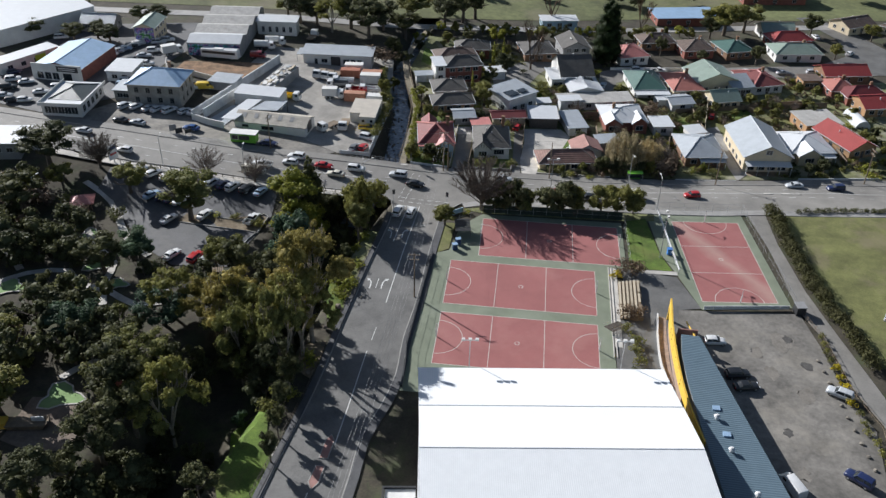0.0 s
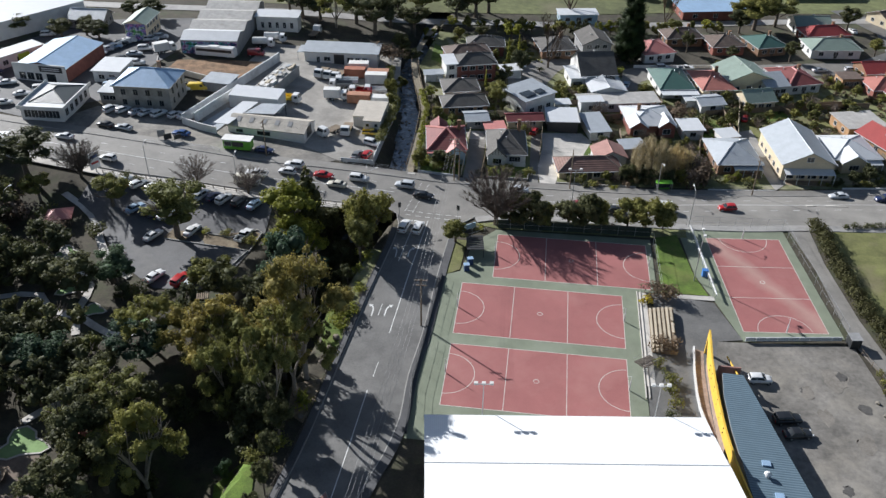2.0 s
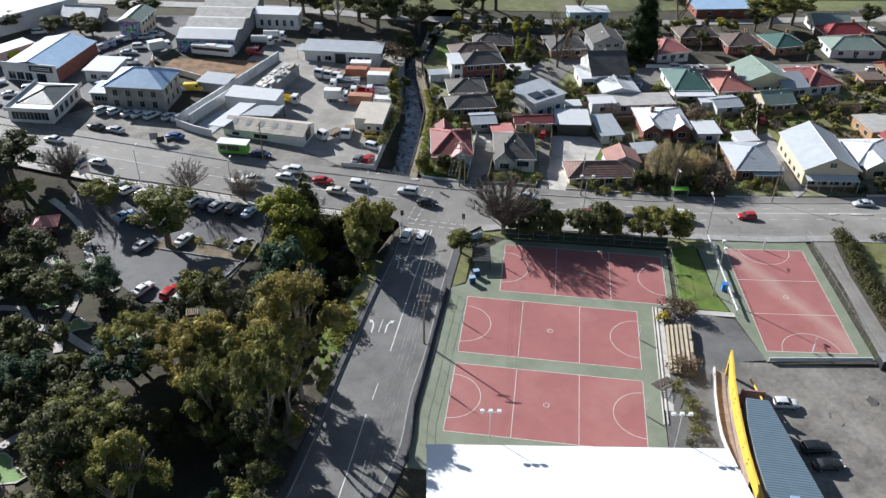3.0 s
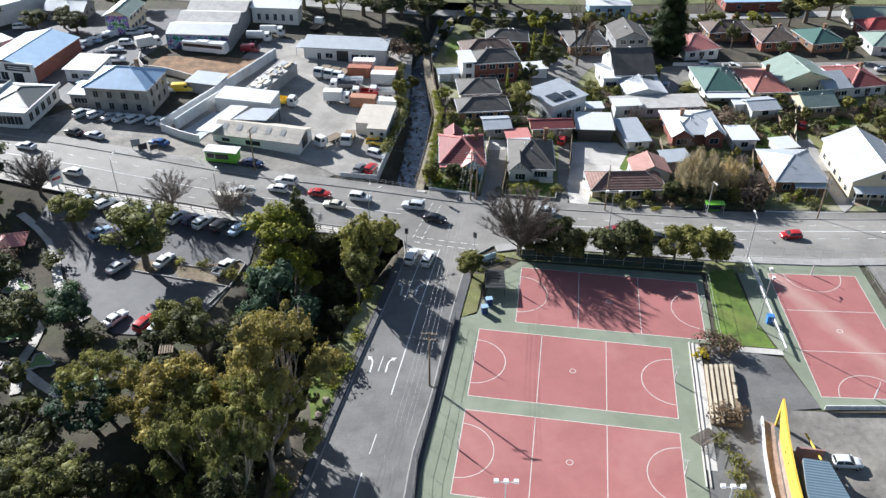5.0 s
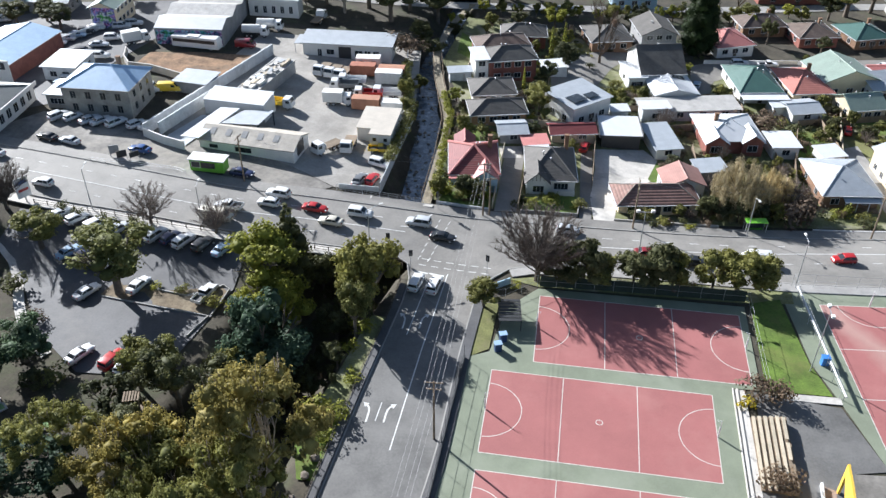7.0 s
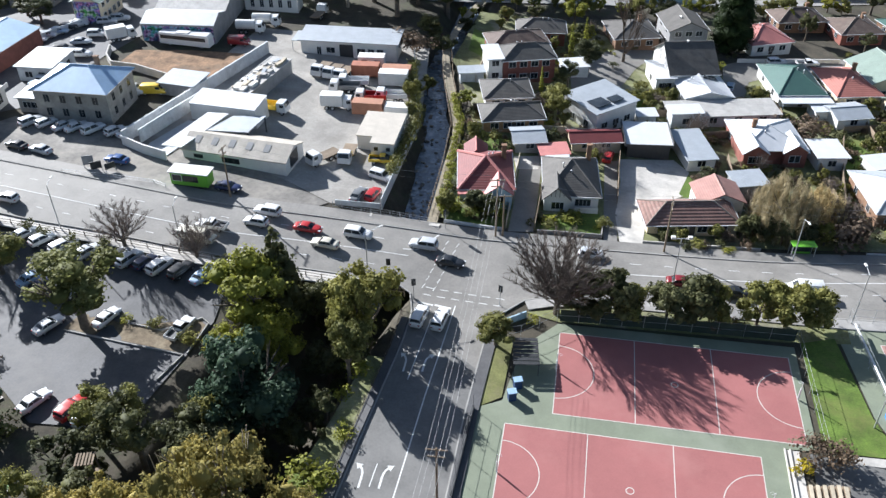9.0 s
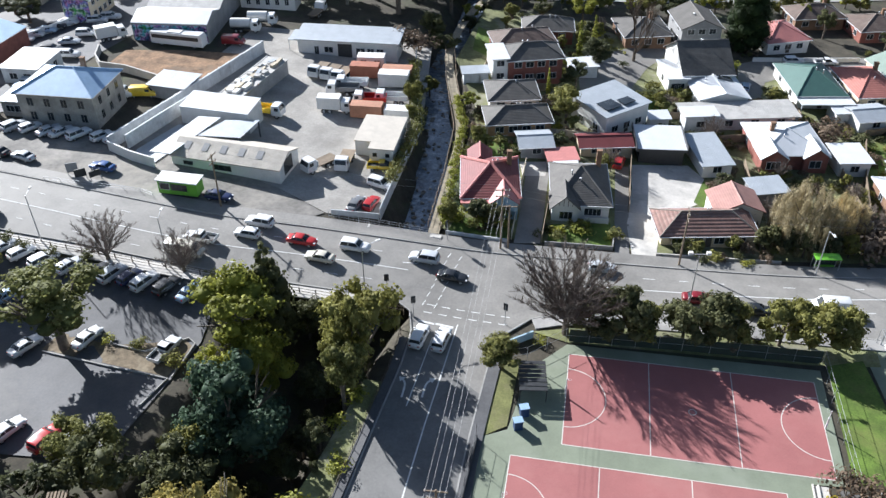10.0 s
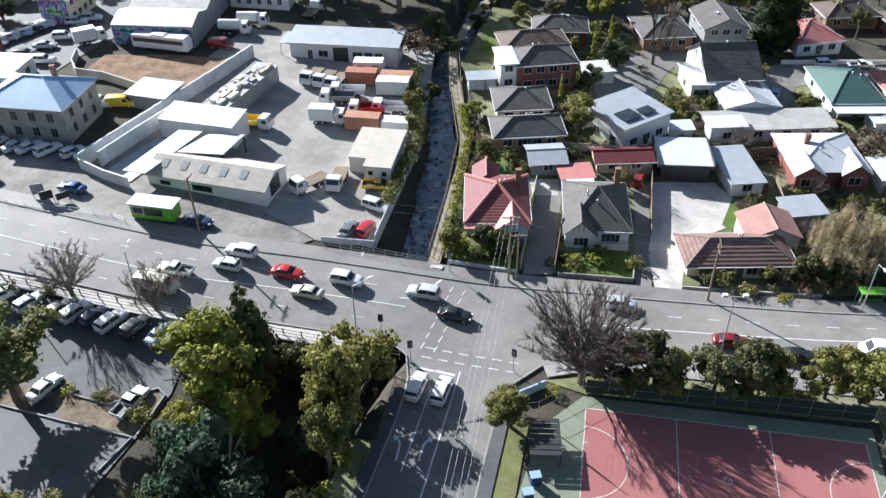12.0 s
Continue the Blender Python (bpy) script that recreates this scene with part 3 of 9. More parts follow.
# stains and patches on the parking area
def blot(x, y, r, material, label, seed):
    rnd = random.Random(seed)
    pts = [(x + r * rnd.uniform(0.45, 1.1) * math.cos(a), y + 1.3 * r * rnd.uniform(0.45, 1.1) * math.sin(a)) for a in np.linspace(0, 5.9, 16)]
    sheet("stain", pts, 0.056 + 0.004 * (seed % 7), material, label, step=30, category="stain")


M["wet"] = surface("wet_oily_asphalt", (0.11, 0.103, 0.095), 0.7, 0.4, 0.6, 3.0, 0.0)
M["dust"] = surface("dusty_patch", (0.225, 0.205, 0.178), 0.95, 0.3, 0.5, 3.0, 0.0)
for k, (x, y, r, mt) in enumerate(((59.8, -7.1, 1.6, "dust"), (65.3, -3.1, 2.6, "dust"), (66.2, -2.4, 1.1, "wet"), (59.4, -6.4, 0.8, "wet"), (61.4, -12.3, 1.8, "dust"), (61.1, -27.2, 1.0, "wet"), (66.6, -17.4, 2.0, "dust"), (61.5, -36.3, 1.4, "dust"), (68.2, -9.6, 1.2, "wet"))):
    blot(x, y, r, M[mt], "dark oily stain on the parking asphalt" if mt == "wet" else "pale dusty patch on the parking asphalt", 60 + k)
sheet("apron", [(-22.1, -41.4), (-20.8, -41.6), (-22.2, -52), (-23.6, -52), (-23.0, -46)], 0.1, M["concrete"], "pale concrete apron beside the side road", step=30)

# courts
sheet("court_surround", [(-4.0, 17.2), (-0.8, 19.0), (0.8, 29.5), (5.2, 34.9), (37.2, 35.6), (37.3, 17.3), (33.4, 17.0), (33.5, -26), (-4.6, -26), (-4.4, 0)], 0.05, M["court_green"], "faded green sports court surround")
sheet("court_surround", [(43.1, 41.6), (65.4, 43.4), (69.5, 8.0), (51.4, 4.9), (47.5, 17.2), (45.1, 24)], 0.05, M["court_green"], "faded green sports court surround")


def court(x, y, turn, paint="court_red"):
    """A netball court, 30.5 m by 15.25 m, with its painted lines; x, y is its near left corner."""
    m = pose(x, y, 0, 0, 0, turn)

    def at(px, py):
        v = m @ Vector((px, py, 0))
        return (v.x, v.y)
    L, W = 30.5, 15.25
    sheet("court", [at(0, 0), at(L, 0), at(L, W), at(0, W)], 0.054, M[paint], "dusty red netball court with cream lines", step=40)
    bm = bmesh.new()
    w = 0.075
    runs = [[(0, 0), (L, 0)], [(L, 0), (L, W)], [(L, W), (0, W)], [(0, W), (0, 0)], [(L / 3, 0), (L / 3, W)], [(2 * L / 3, 0), (2 * L / 3, W)]]
    for c, a0, a1 in ((0, -90, 90), (L, 90, 270)):
        runs.append([(c + 4.9 * math.cos(radians(a)), W / 2 + 4.9 * math.sin(radians(a))) for a in np.linspace(a0, a1, 37)])
    runs.append([(L / 2 + 0.45 * math.cos(a), W / 2 + 0.45 * math.sin(a)) for a in np.linspace(0, 6.2832, 17)])
    for r in runs:
        ribbon_bm([at(*p) for p in r], w * 1.5, 0.06, 0.0, bm, step=40)
    tagged(part("court_lines", bm, M["line"], None), "cream painted netball court lines", "marking", "court lines", "structure")
    for gx in (-0.05, L + 0.05):
        v = m @ Vector((gx, W / 2, 0))
        goal_post(v.x, v.y, turn + (0 if gx < 1 else 180))


def goal_post(x, y, turn):
    e = thing("goal_post", x, y, turn, 0.05, "white padded netball goal post with a ring", "goal post", "goal posts")
    bm = bmesh.new()
    tube(bm, (0, 0, 0), (0, 0, 3.05), 0.06, 0.05)
    part("post", bm, M["white_paint"], e)
    bm = bmesh.new()
    for i in range(12):
        a, b = 6.2832 * i / 12, 6.2832 * (i + 1) / 12
        tube(bm, (0.34 + 0.19 * math.cos(a), 0.19 * math.sin(a), 3.0), (0.34 + 0.19 * math.cos(b), 0.19 * math.sin(b), 3.0), 0.015, 0.015, 5)
    tube(bm, (0, 0, 3.0), (0.15, 0, 3.0), 0.02, 0.02, 5)
    part("ring", bm, M["white_paint"], e)
    bm = bmesh.new()
    tube(bm, (0, 0, 0.2), (0, 0, 1.9), 0.12, 0.12, 10)
    part("padding", bm, M["white_paint"], e)


court(0, 0, 0)
court(0, -18.1, 0)
court(5.7, 17.85, 0.4)
court(67.0, 9.2, 93.0 + 2.6, "court_dusty")


# ---- buildings ----
def roof_bm(w, d, h, rise, kind, over=0.45, thick=0.16, ridge="x"):
    """A pitched roof over w by d with its front left corner at 0, 0; ridge along x or y."""
    if ridge == "y":
        bm = roof_bm(d, w, h, rise, kind, over, thick)
        for v in bm.verts:
            v.co.x, v.co.y = v.co.y, v.co.x
        return bm
    bm = bmesh.new()
    x0, x1, y0, y1 = -over, w + over, -over, d + over
    ym = d / 2
    z0 = h - rise * over / (d / 2)
    inset = (d / 2 + over) if kind == "hip" else 0.0
    if kind == "hip" and inset * 2 > (x1 - x0) * 0.98:
        inset = (x1 - x0) * 0.49
    if kind == "flat":
        box(bm, x0, y0, h, x1, y1, h + thick)
        return bm
    if kind == "skillion":
        a = [(x0, y0, h), (x1, y0, h), (x1, y1, h + rise), (x0, y1, h + rise)]
        vs = [bm.verts.new(p) for p in a] + [bm.verts.new((p[0], p[1], p[2] - thick)) for p in a]
        for f in ((0, 1, 2, 3), (7, 6, 5, 4), (0, 4, 5, 1), (1, 5, 6, 2), (2, 6, 7, 3), (3, 7, 4, 0)):
            bm.faces.new([vs[i] for i in f])
        return bm
    top = [(x0, y0, z0), (x1, y0, z0), (x1, y1, z0), (x0, y1, z0), (x0 + inset, ym, h + rise), (x1 - inset, ym, h + rise)]
    a = [bm.verts.new(p) for p in top]
    b = [bm.verts.new((p[0], p[1], p[2] - thick)) for p in top]
    quads = ((0, 1, 5, 4), (2, 3, 4, 5))
    ends = ((1, 2, 5), (3, 0, 4))
    for f in quads:
        bm.faces.new([a[i] for i in f])
        bm.faces.new([b[i] for i in f[::-1]])
    if kind == "hip":
        for f in ends:
            bm.faces.new([a[i] for i in f])
            bm.faces.new([b[i] for i in f[::-1]])
        rim = ((0, 1), (1, 2), (2, 3), (3, 0))
    else:
        rim = ((0, 1), (1, 5), (5, 2), (2, 3), (3, 4), (4, 0))
    for i, j in rim:
        bm.faces.new((a[j], a[i], b[i], b[j]))
    return bm


def slab(pts, z, thick):
    """A flat slab over any outline."""
    bm = bmesh.new()
    a = [bm.verts.new((x, y, z)) for x, y in pts]
    b = [bm.verts.new((x, y, z + thick)) for x, y in pts]
    bm.faces.new(a[::-1])
    bm.faces.new(b)
    for i in range(len(pts)):
        j = (i + 1) % len(pts)
        bm.faces.new((a[i], a[j], b[j], b[i]))
    return bm


def ridge_caps(e, w, d, h, rise, kind, over, ridge, mat, r=0.13, at=(0, 0)):
    """Rounded capping along the ridge and the hips of a roof."""
    flip = ridge == "y"
    if flip:
        w, d = d, w
    x0, x1, y0, y1, ym = -over, w + over, -over, d + over, d / 2
    z0 = h - rise * over / (d / 2)
    inset = (d / 2 + over) if kind == "hip" else 0.0
    if inset * 2 > (x1 - x0) * 0.98:
        inset = (x1 - x0) * 0.49
    ra, rb = (x0 + inset, ym, h + rise), (x1 - inset, ym, h + rise)
    lines = [(ra, rb)]
    if kind == "hip":
        lines += [((x0, y0, z0), ra), ((x0, y1, z0), ra), ((x1, y0, z0), rb), ((x1, y1, z0), rb)]
    for a, b in lines:
        if (Vector(a) - Vector(b)).length < 0.5:
            continue
        if flip:
            a, b = (a[1], a[0], a[2]), (b[1], b[0], b[2])
        bm = bmesh.new()
        tube(bm, a, b, r, r, 6)
        part("ridge_cap", bm, mat, e).location = (at[0], at[1], 0)


CAP = {"tile_dark": "cap_dark", "tile_brown": "cap_brown", "tile_terra": "cap_brown", "tile_red": "cap_red", "tile_maroon": "tin_pink"}
M["cap_dark"] = surface("grey_ridge_caps", (0.16, 0.15, 0.14), 0.8, 0.3, 0.8, 6.0, 0.0)
M["cap_brown"] = surface("pale_brown_ridge_caps", (0.3, 0.25, 0.21), 0.8, 0.3, 0.8, 6.0, 0.0)
M["cap_red"] = surface("pale_red_ridge_caps", (0.46, 0.27, 0.23), 0.8, 0.3, 0.8, 6.0, 0.0)


def walls_bm(w, d, h, rise=0.0, kind="flat", ridge="x", low=-1.2):
    bm = bmesh.new()
    box(bm, 0, 0, low, w, d, h - 0.02)
    if kind == "gable" and rise:
        if ridge == "x":
            tri = [(0.01, 0, h - 0.03), (0.01, d, h - 0.03), (0.01, d / 2, h + rise - 0.2)], [(w - 0.01, 0, h - 0.03), (w - 0.01, d, h - 0.03), (w - 0.01, d / 2, h + rise - 0.2)]
            step = Vector((0.2, 0, 0))
        else:
            tri = [(0, 0.01, h - 0.03), (w, 0.01, h - 0.03), (w / 2, 0.01, h + rise - 0.2)], [(0, d - 0.01, h - 0.03), (w, d - 0.01, h - 0.03), (w / 2, d - 0.01, h + rise - 0.2)]
            step = Vector((0, 0.2, 0))
        for t, s in zip(tri, (1, -1)):
            p = [bm.verts.new(q) for q in t]
            q = [bm.verts.new(Vector(r) + step * s) for r in t]
            bm.faces.new(p)
            bm.faces.new(q[::-1])
            for i in range(3):
                bm.faces.new((p[i], p[(i + 1) % 3], q[(i + 1) % 3], q[i]))
    return bm


def window_at(parent, x, y, z, w, h, face, frame_mat, panes=2, name="window"):
    """A window on a wall: frame proud of the wall, panes set back in it. face: f, b, l or r."""
    win = part(name, bmesh.new(), frame_mat, parent)
    turn = {"f": 0, "b": 180, "r": 90, "l": -90}[face]
    win.location, win.rotation_euler = (x, y, z), (0, 0, radians(turn))
    t = 0.07
    bm = bmesh.new()
    xs = [-w / 2 - t, -w / 2]
    for i in range(1, panes):
        px = -w / 2 + w * i / panes
        xs += [px - 0.025, px + 0.025]
    xs += [w / 2, w / 2 + t]
    zs = [-t, 0, h, h + t]
    solid = lambda i, k: 0 <= i < len(xs) - 1 and 0 <= k < 3 and (k != 1 or i % 2 == 0)
    grid = {(i, k, s): bm.verts.new((xs[i], s, zs[k])) for i in range(len(xs)) for k in range(4) for s in (-0.06, 0.0)}
    for i in range(len(xs) - 1):
        for k in range(3):
            if not solid(i, k):
                continue
            for s in (-0.06, 0.0):
                bm.faces.new([grid[i, k, s], grid[i + 1, k, s], grid[i + 1, k + 1, s], grid[i, k + 1, s]])
            for (di, dk), (a, b) in (((-1, 0), ((0, 0), (0, 1))), ((1, 0), ((1, 0), (1, 1))), ((0, -1), ((0, 0), (1, 0))), ((0, 1), ((0, 1), (1, 1)))):
                if not solid(i + di, k + dk):
                    bm.faces.new([grid[i + a[0], k + a[1], -0.06], grid[i + b[0], k + b[1], -0.06], grid[i + b[0], k + b[1], 0.0], grid[i + a[0], k + a[1], 0.0]])
    bmesh.ops.recalc_face_normals(bm, faces=bm.faces[:])
    bm.to_mesh(win.data)
    bm.free()
    bm = bmesh.new()
    box(bm, -w / 2, -0.03, 0, w / 2, -0.005, h)
    part("pane", bm, M["glass"], win)
    return win


def door_at(parent, x, y, z, w, h, face, material, name="door"):
    bm = bmesh.new()
    box(bm, -w / 2, -0.05, 0, w / 2, 0.0, h)
    ob = part(name, bm, material, parent)
    ob.location, ob.rotation_euler = (x, y, z), (0, 0, radians({"f": 0, "b": 180, "r": 90, "l": -90}[face]))
    return ob


def row_windows(e, side, w, d, z, count, ww, wh, frame_mat, panes=2, margin=0.8):
    span = w if side in "fb" else d
    for i in range(count):
        k = margin + (span - 2 * margin) * (i + 0.5) / count
        if side == "f":
            window_at(e, k, -0.0, z, ww, wh, "f", frame_mat, panes)
        elif side == "b":
            window_at(e, k, d, z, ww, wh, "b", frame_mat, panes)
        elif side == "l":
            window_at(e, 0, k, z, ww, wh, "l", frame_mat, panes)
        else:
            window_at(e, w, k, z, ww, wh, "r", frame_mat, panes)


def house(name, x, y, turn, w, d, h, roof, kind="hip", rise=1.8, wall="white_wall", label="", category="house", ridge="x", over=0.45,
          front=2, side=2, chimney=None, frames="white_paint", group="", storeys=1, gutter=True, z=None, ww=1.5, wh=1.2):
    """A house whose front left corner stands at x, y; its front looks along -y before it is turned."""
    cx, cy = x + (w / 2) * math.cos(radians(turn)) - d / 2 * math.sin(radians(turn)), y + (w / 2) * math.sin(radians(turn)) + d / 2 * math.cos(radians(turn))
    e = thing(name, x, y, turn, ground(cx, cy) if z is None else z, label, category, group)
    FOOTPRINTS.append((x, y, radians(turn), w, d))
    part("wall", walls_bm(w, d, h, rise, kind, ridge), M[wall], e)
    part("roof", roof_bm(w, d, h, rise, kind, over, ridge=ridge), M[roof], e)
    if kind in ("hip", "gable"):
        ridge_caps(e, w, d, h, rise, kind, over, ridge, M[CAP.get(roof, roof)], 0.3 if roof == "tile_maroon" else 0.13)
    for s in range(storeys):
        zz = 0.95 + s * 2.7
        if front:
            row_windows(e, "f", w, d, zz, front, ww, wh, M[frames])
        if side:
            row_windows(e, "l", w, d, zz, side, ww * 0.85, wh, M[frames])
            row_windows(e, "r", w, d, zz, side, ww * 0.85, wh, M[frames])
    if front and category == "house":
        door_at(e, w * 0.5, 0, 0.1, 0.95, 2.05, "f", M["dark_timber"])
    if gutter and kind in ("hip", "gable"):
        o = over
        drop = rise * over / ((d if ridge == "x" else w) / 2) if kind != "flat" else 0
        zg = h - drop - 0.16
        runs = []
        if kind == "hip" or ridge == "x":
            runs += [(-o - 0.1, -o - 0.12, zg, w + o + 0.1, -o - 0.01, zg + 0.14), (-o - 0.1, d + o + 0.01, zg, w + o + 0.1, d + o + 0.12, zg + 0.14)]
        if kind == "hip" or ridge == "y":
            runs += [(-o - 0.12, -o - 0.005, zg, -o - 0.01, d + o + 0.005, zg + 0.14), (w + o + 0.01, -o - 0.005, zg, w + o + 0.12, d + o + 0.005, zg + 0.14)]
        for run in runs:
            part("gutter", boxes(run), M[frames], e)
    if category == "house" and kind in ("hip", "gable"):
        fr = random.Random(int(x * 10) * 31 + int(y * 10))
        for _ in range(2):
            fx, fy = w * fr.uniform(0.3, 0.7), d * fr.uniform(0.3, 0.7)
            top = h + rise * (1 - abs((fy / d if ridge == "x" else fx / w) - 0.5) * 2)
            bm = bmesh.new()
            tube(bm, (fx, fy, top - 0.5), (fx, fy, top + 0.45), 0.1, 0.1, 8)
            tube(bm, (fx, fy, top + 0.45), (fx, fy, top + 0.6), 0.2, 0.06, 8)
            part("flue", bm, M["metal"], e)
    if chimney:
        cx, cy = chimney
        bm = boxes((cx - 0.4, cy - 0.3, h - 0.5, cx + 0.4, cy + 0.3, h + rise + 0.7), (cx - 0.47, cy - 0.37, h + rise + 0.7, cx + 0.47, cy + 0.37, h + rise + 0.85))
        part("chimney", bm, M["brown_brick"], e)
    return e


def wing(e, x, y, w, d, h, roof, kind="gable", rise=1.4, wall="white_wall", ridge="y", over=0.4, low=-1.2):
    """A wing of a house, in the house's own frame."""
    bm = walls_bm(w, d, h, rise, kind, ridge, low)
    bmesh.ops.translate(bm, verts=bm.verts[:], vec=(x, y, 0))
    part("wing_wall", bm, M[wall], e)
    bm = roof_bm(w, d, h, rise, kind, over, ridge=ridge)
    ob = part("wing_roof", bm, M[roof], e)
    ob.location = (x, y, 0)
    ridge_caps(e, w, d, h, rise, kind, over, ridge, M[CAP.get(roof, roof)], at=(x, y))


# hall with the white roof
def hall():
    e = thing("sports_hall", -1.0, -28.2, 7.1, 0.0, "large hall with a bright white ribbed sheet roof", "hall")
    W = 41.3
    part("wall", walls_bm(W - 0.6, 37.4, 7.0, low=-0.3), M["wall_block"], e).location = (0.3, -37.7, 0)
    def slope(name, y0, z0, y1, z1, x0, x1, slant=0.07):
        bm = bmesh.new()
        t = 0.18
        p = [(x0 + slant * -y0 * 0.5, y0, z0), (x1 - slant * y0, y0, z0), (x1 - slant * y1, y1, z1), (x0 + slant * -y1 * 0.5, y1, z1)]
        a = [bm.verts.new(q) for q in p]
        b = [bm.verts.new((q[0], q[1], q[2] - t)) for q in p]
        bm.faces.new(a)
        bm.faces.new(b[::-1])
        for i in range(4):
            bm.faces.new((a[i], a[(i + 1) % 4], b[(i + 1) % 4], b[i]))
        part(name, bm, M["white_roof"], e)
    slope("roof", 0.3, 7.5, -10.4, 8.9, 0, W, 0.05)
    part("flashing", boxes((0.2, -10.2, 8.9, W + 0.4, -10.06, 9.1)), M["zinc"], e)
    part("flashing", boxes((0.4, -20.09, 10.25, W + 0.9, -19.95, 10.36)), M["white_paint"], e)
    slope("roof", -10.2, 9.06, -20.0, 10.3, 0, W, 0.05)
    slope("roof", -20.0, 10.3, -38, 8.0, 0, W, 0.05)
    bm = boxes((-0.1, 0.3, 7.2, W + 0.1, 0.45, 7.42))
    part("gutter", bm, M["white_paint"], e)
    bm = bmesh.new()
    box(bm, -4.6, -37, -0.3, -0.02, -21.5, 3.0)
    part("annex_wall", bm, M["white_wall"], e)
    bm = boxes((-5.0, -37.2, 3.0, 0.1, -25.5, 3.15))
    part("annex_roof", bm, M["white_roof"], e)
    bm = boxes((-5.0, -25.4, 3.0, -4.7, -21.3, 3.4), (-4.7, -21.6, 3.0, 0.1, -21.3, 3.4))
    part("parapet", bm, M["dark_metal"], e)


hall()


M["pink_paving"] = surface("pinkish_paving", (0.36, 0.26, 0.2), 0.9, 0.3, 0.8, 5.0, 0.006)
# long low building with the blue-grey roof and its yellow wall
def clubrooms():
    e = thing("clubrooms", 45.0, -9.0, 0, 0.0, "long low clubrooms with a blue-grey sheet roof", "building")
    pts = [(0.0, 0.1), (3.3, 0.0), (12.6, -40.0), (12.8, -52), (3.2, -52), (2.0, -37), (0.5, -24), (-0.4, -12), (-0.5, -5)]
    def prism(z0, z1, grow, name, mat):
        bm = bmesh.new()
        a = [bm.verts.new((x, y, z0)) for x, y in pts]
        b = [bm.verts.new((x, y, z1 + 0.03 * x * grow)) for x, y in pts]
        bm.faces.new(a[::-1])
        bm.faces.new(b)
        for i in range(len(pts)):
            j = (i + 1) % len(pts)
            bm.faces.new((a[i], a[j], b[j], b[i]))
        part(name, bm, mat, e)
    prism(-0.3, 4.15, 0, "wall", M["grey_wall"])
    prism(4.2, 4.4, -1, "roof", M["blue_roof"])
    # the yellow wall: a pointed blade, a gap behind it, then the long face along the roof
    line = [(-0.65, 10.2, -0.2, 5.0), (-0.68, 9.7, -0.2, 4.98), (-0.7, 9.6, 3.6, 4.97), (-0.85, 6.8, 1.5, 4.85), (-0.88, 6.7, 1.3, 4.84), (-1.15, 3, 1.5, 4.7), (-1.3, -2, 1.7, 4.6), (-1.3, -6.5, 1.9, 4.55), (-1.25, -10.5, 2.2, 4.5), (-1.05, -14, 2.2, 4.5), (-0.7, -18, 2.4, 4.5), (-0.05, -22, 2.7, 4.48), (0.75, -26.5, 3.2, 4.46)]
    bm = bmesh.new()
    rows = []
    for x, y, z0, z1 in line:
        rows.append([bm.verts.new(q) for q in ((x - 0.3, y, z0), (x, y, z0), (x, y, z1), (x - 0.3, y, z1))])
    for a, b in zip(rows, rows[1:]):
        for i in range(4):
            bm.faces.new((a[i], a[(i + 1) % 4], b[(i + 1) % 4], b[i]))
    bm.faces.new(rows[0])
    bm.faces.new(rows[-1][::-1])
    # base takes the path's pink so the yellow band looks narrow from the camera
    part("wall_base", ribbon_bm([(-1.0, 6.6), (-1.25, 3), (-1.4, -2), (-1.4, -6.5), (-1.3, -10.5), (-1.1, -14)], 0.2, -0.2, 2.2, base=0), M["pink_paving"], e, "lower wall face coloured as the path to fit the camera's view")
    part("entrance_wall", bm, M["yellow_wall"], e, "tall curved yellow entrance wall")
    # dark pads on the face stand in for the shade inside slots
    for vy in (-12, -9, -6, -3, 0, 2):
        for vz in (3.0, 3.9):
            part("slot_pad", boxes((-1.63 + 0.012 * max(0, -6 - vy), vy - 0.12, vz, -1.59 + 0.012 * max(0, -6 - vy), vy + 0.12, vz + 0.24)), M["dark_metal"], e)
    bm = bmesh.new()
    tube(bm, (2.0, 6.4, 2.5), (2.7, 0.9, 3.5), 0.16, 0.16, 8)
    part("strut", bm, M["yellow_wall"], e)
    part("side_fin", boxes((-0.25, 2.2, -0.2, 3.4, 2.45, 3.9)), M["tile_red"], e, "rust red side wall")
    for vx, vy in ((3.2, -21), (4.4, -28), (6.8, -36.5)):
        bm = bmesh.new()
        tube(bm, (vx, vy, 4.2), (vx, vy, 4.9), 0.28, 0.28, 12)
        tube(bm, (vx, vy, 4.9), (vx, vy, 5.3), 0.55, 0.2, 12)
        part("roof_vent", bm, M["white_paint"], e)
    for vx, vy in ((3.5, -18.6), (4.3, -24.4)):
        part("roof_hatch", boxes((vx - 0.6, vy - 0.5, 4.2, vx + 0.6, vy + 0.5, 4.52)), M["zinc_blue"], e)


clubrooms()

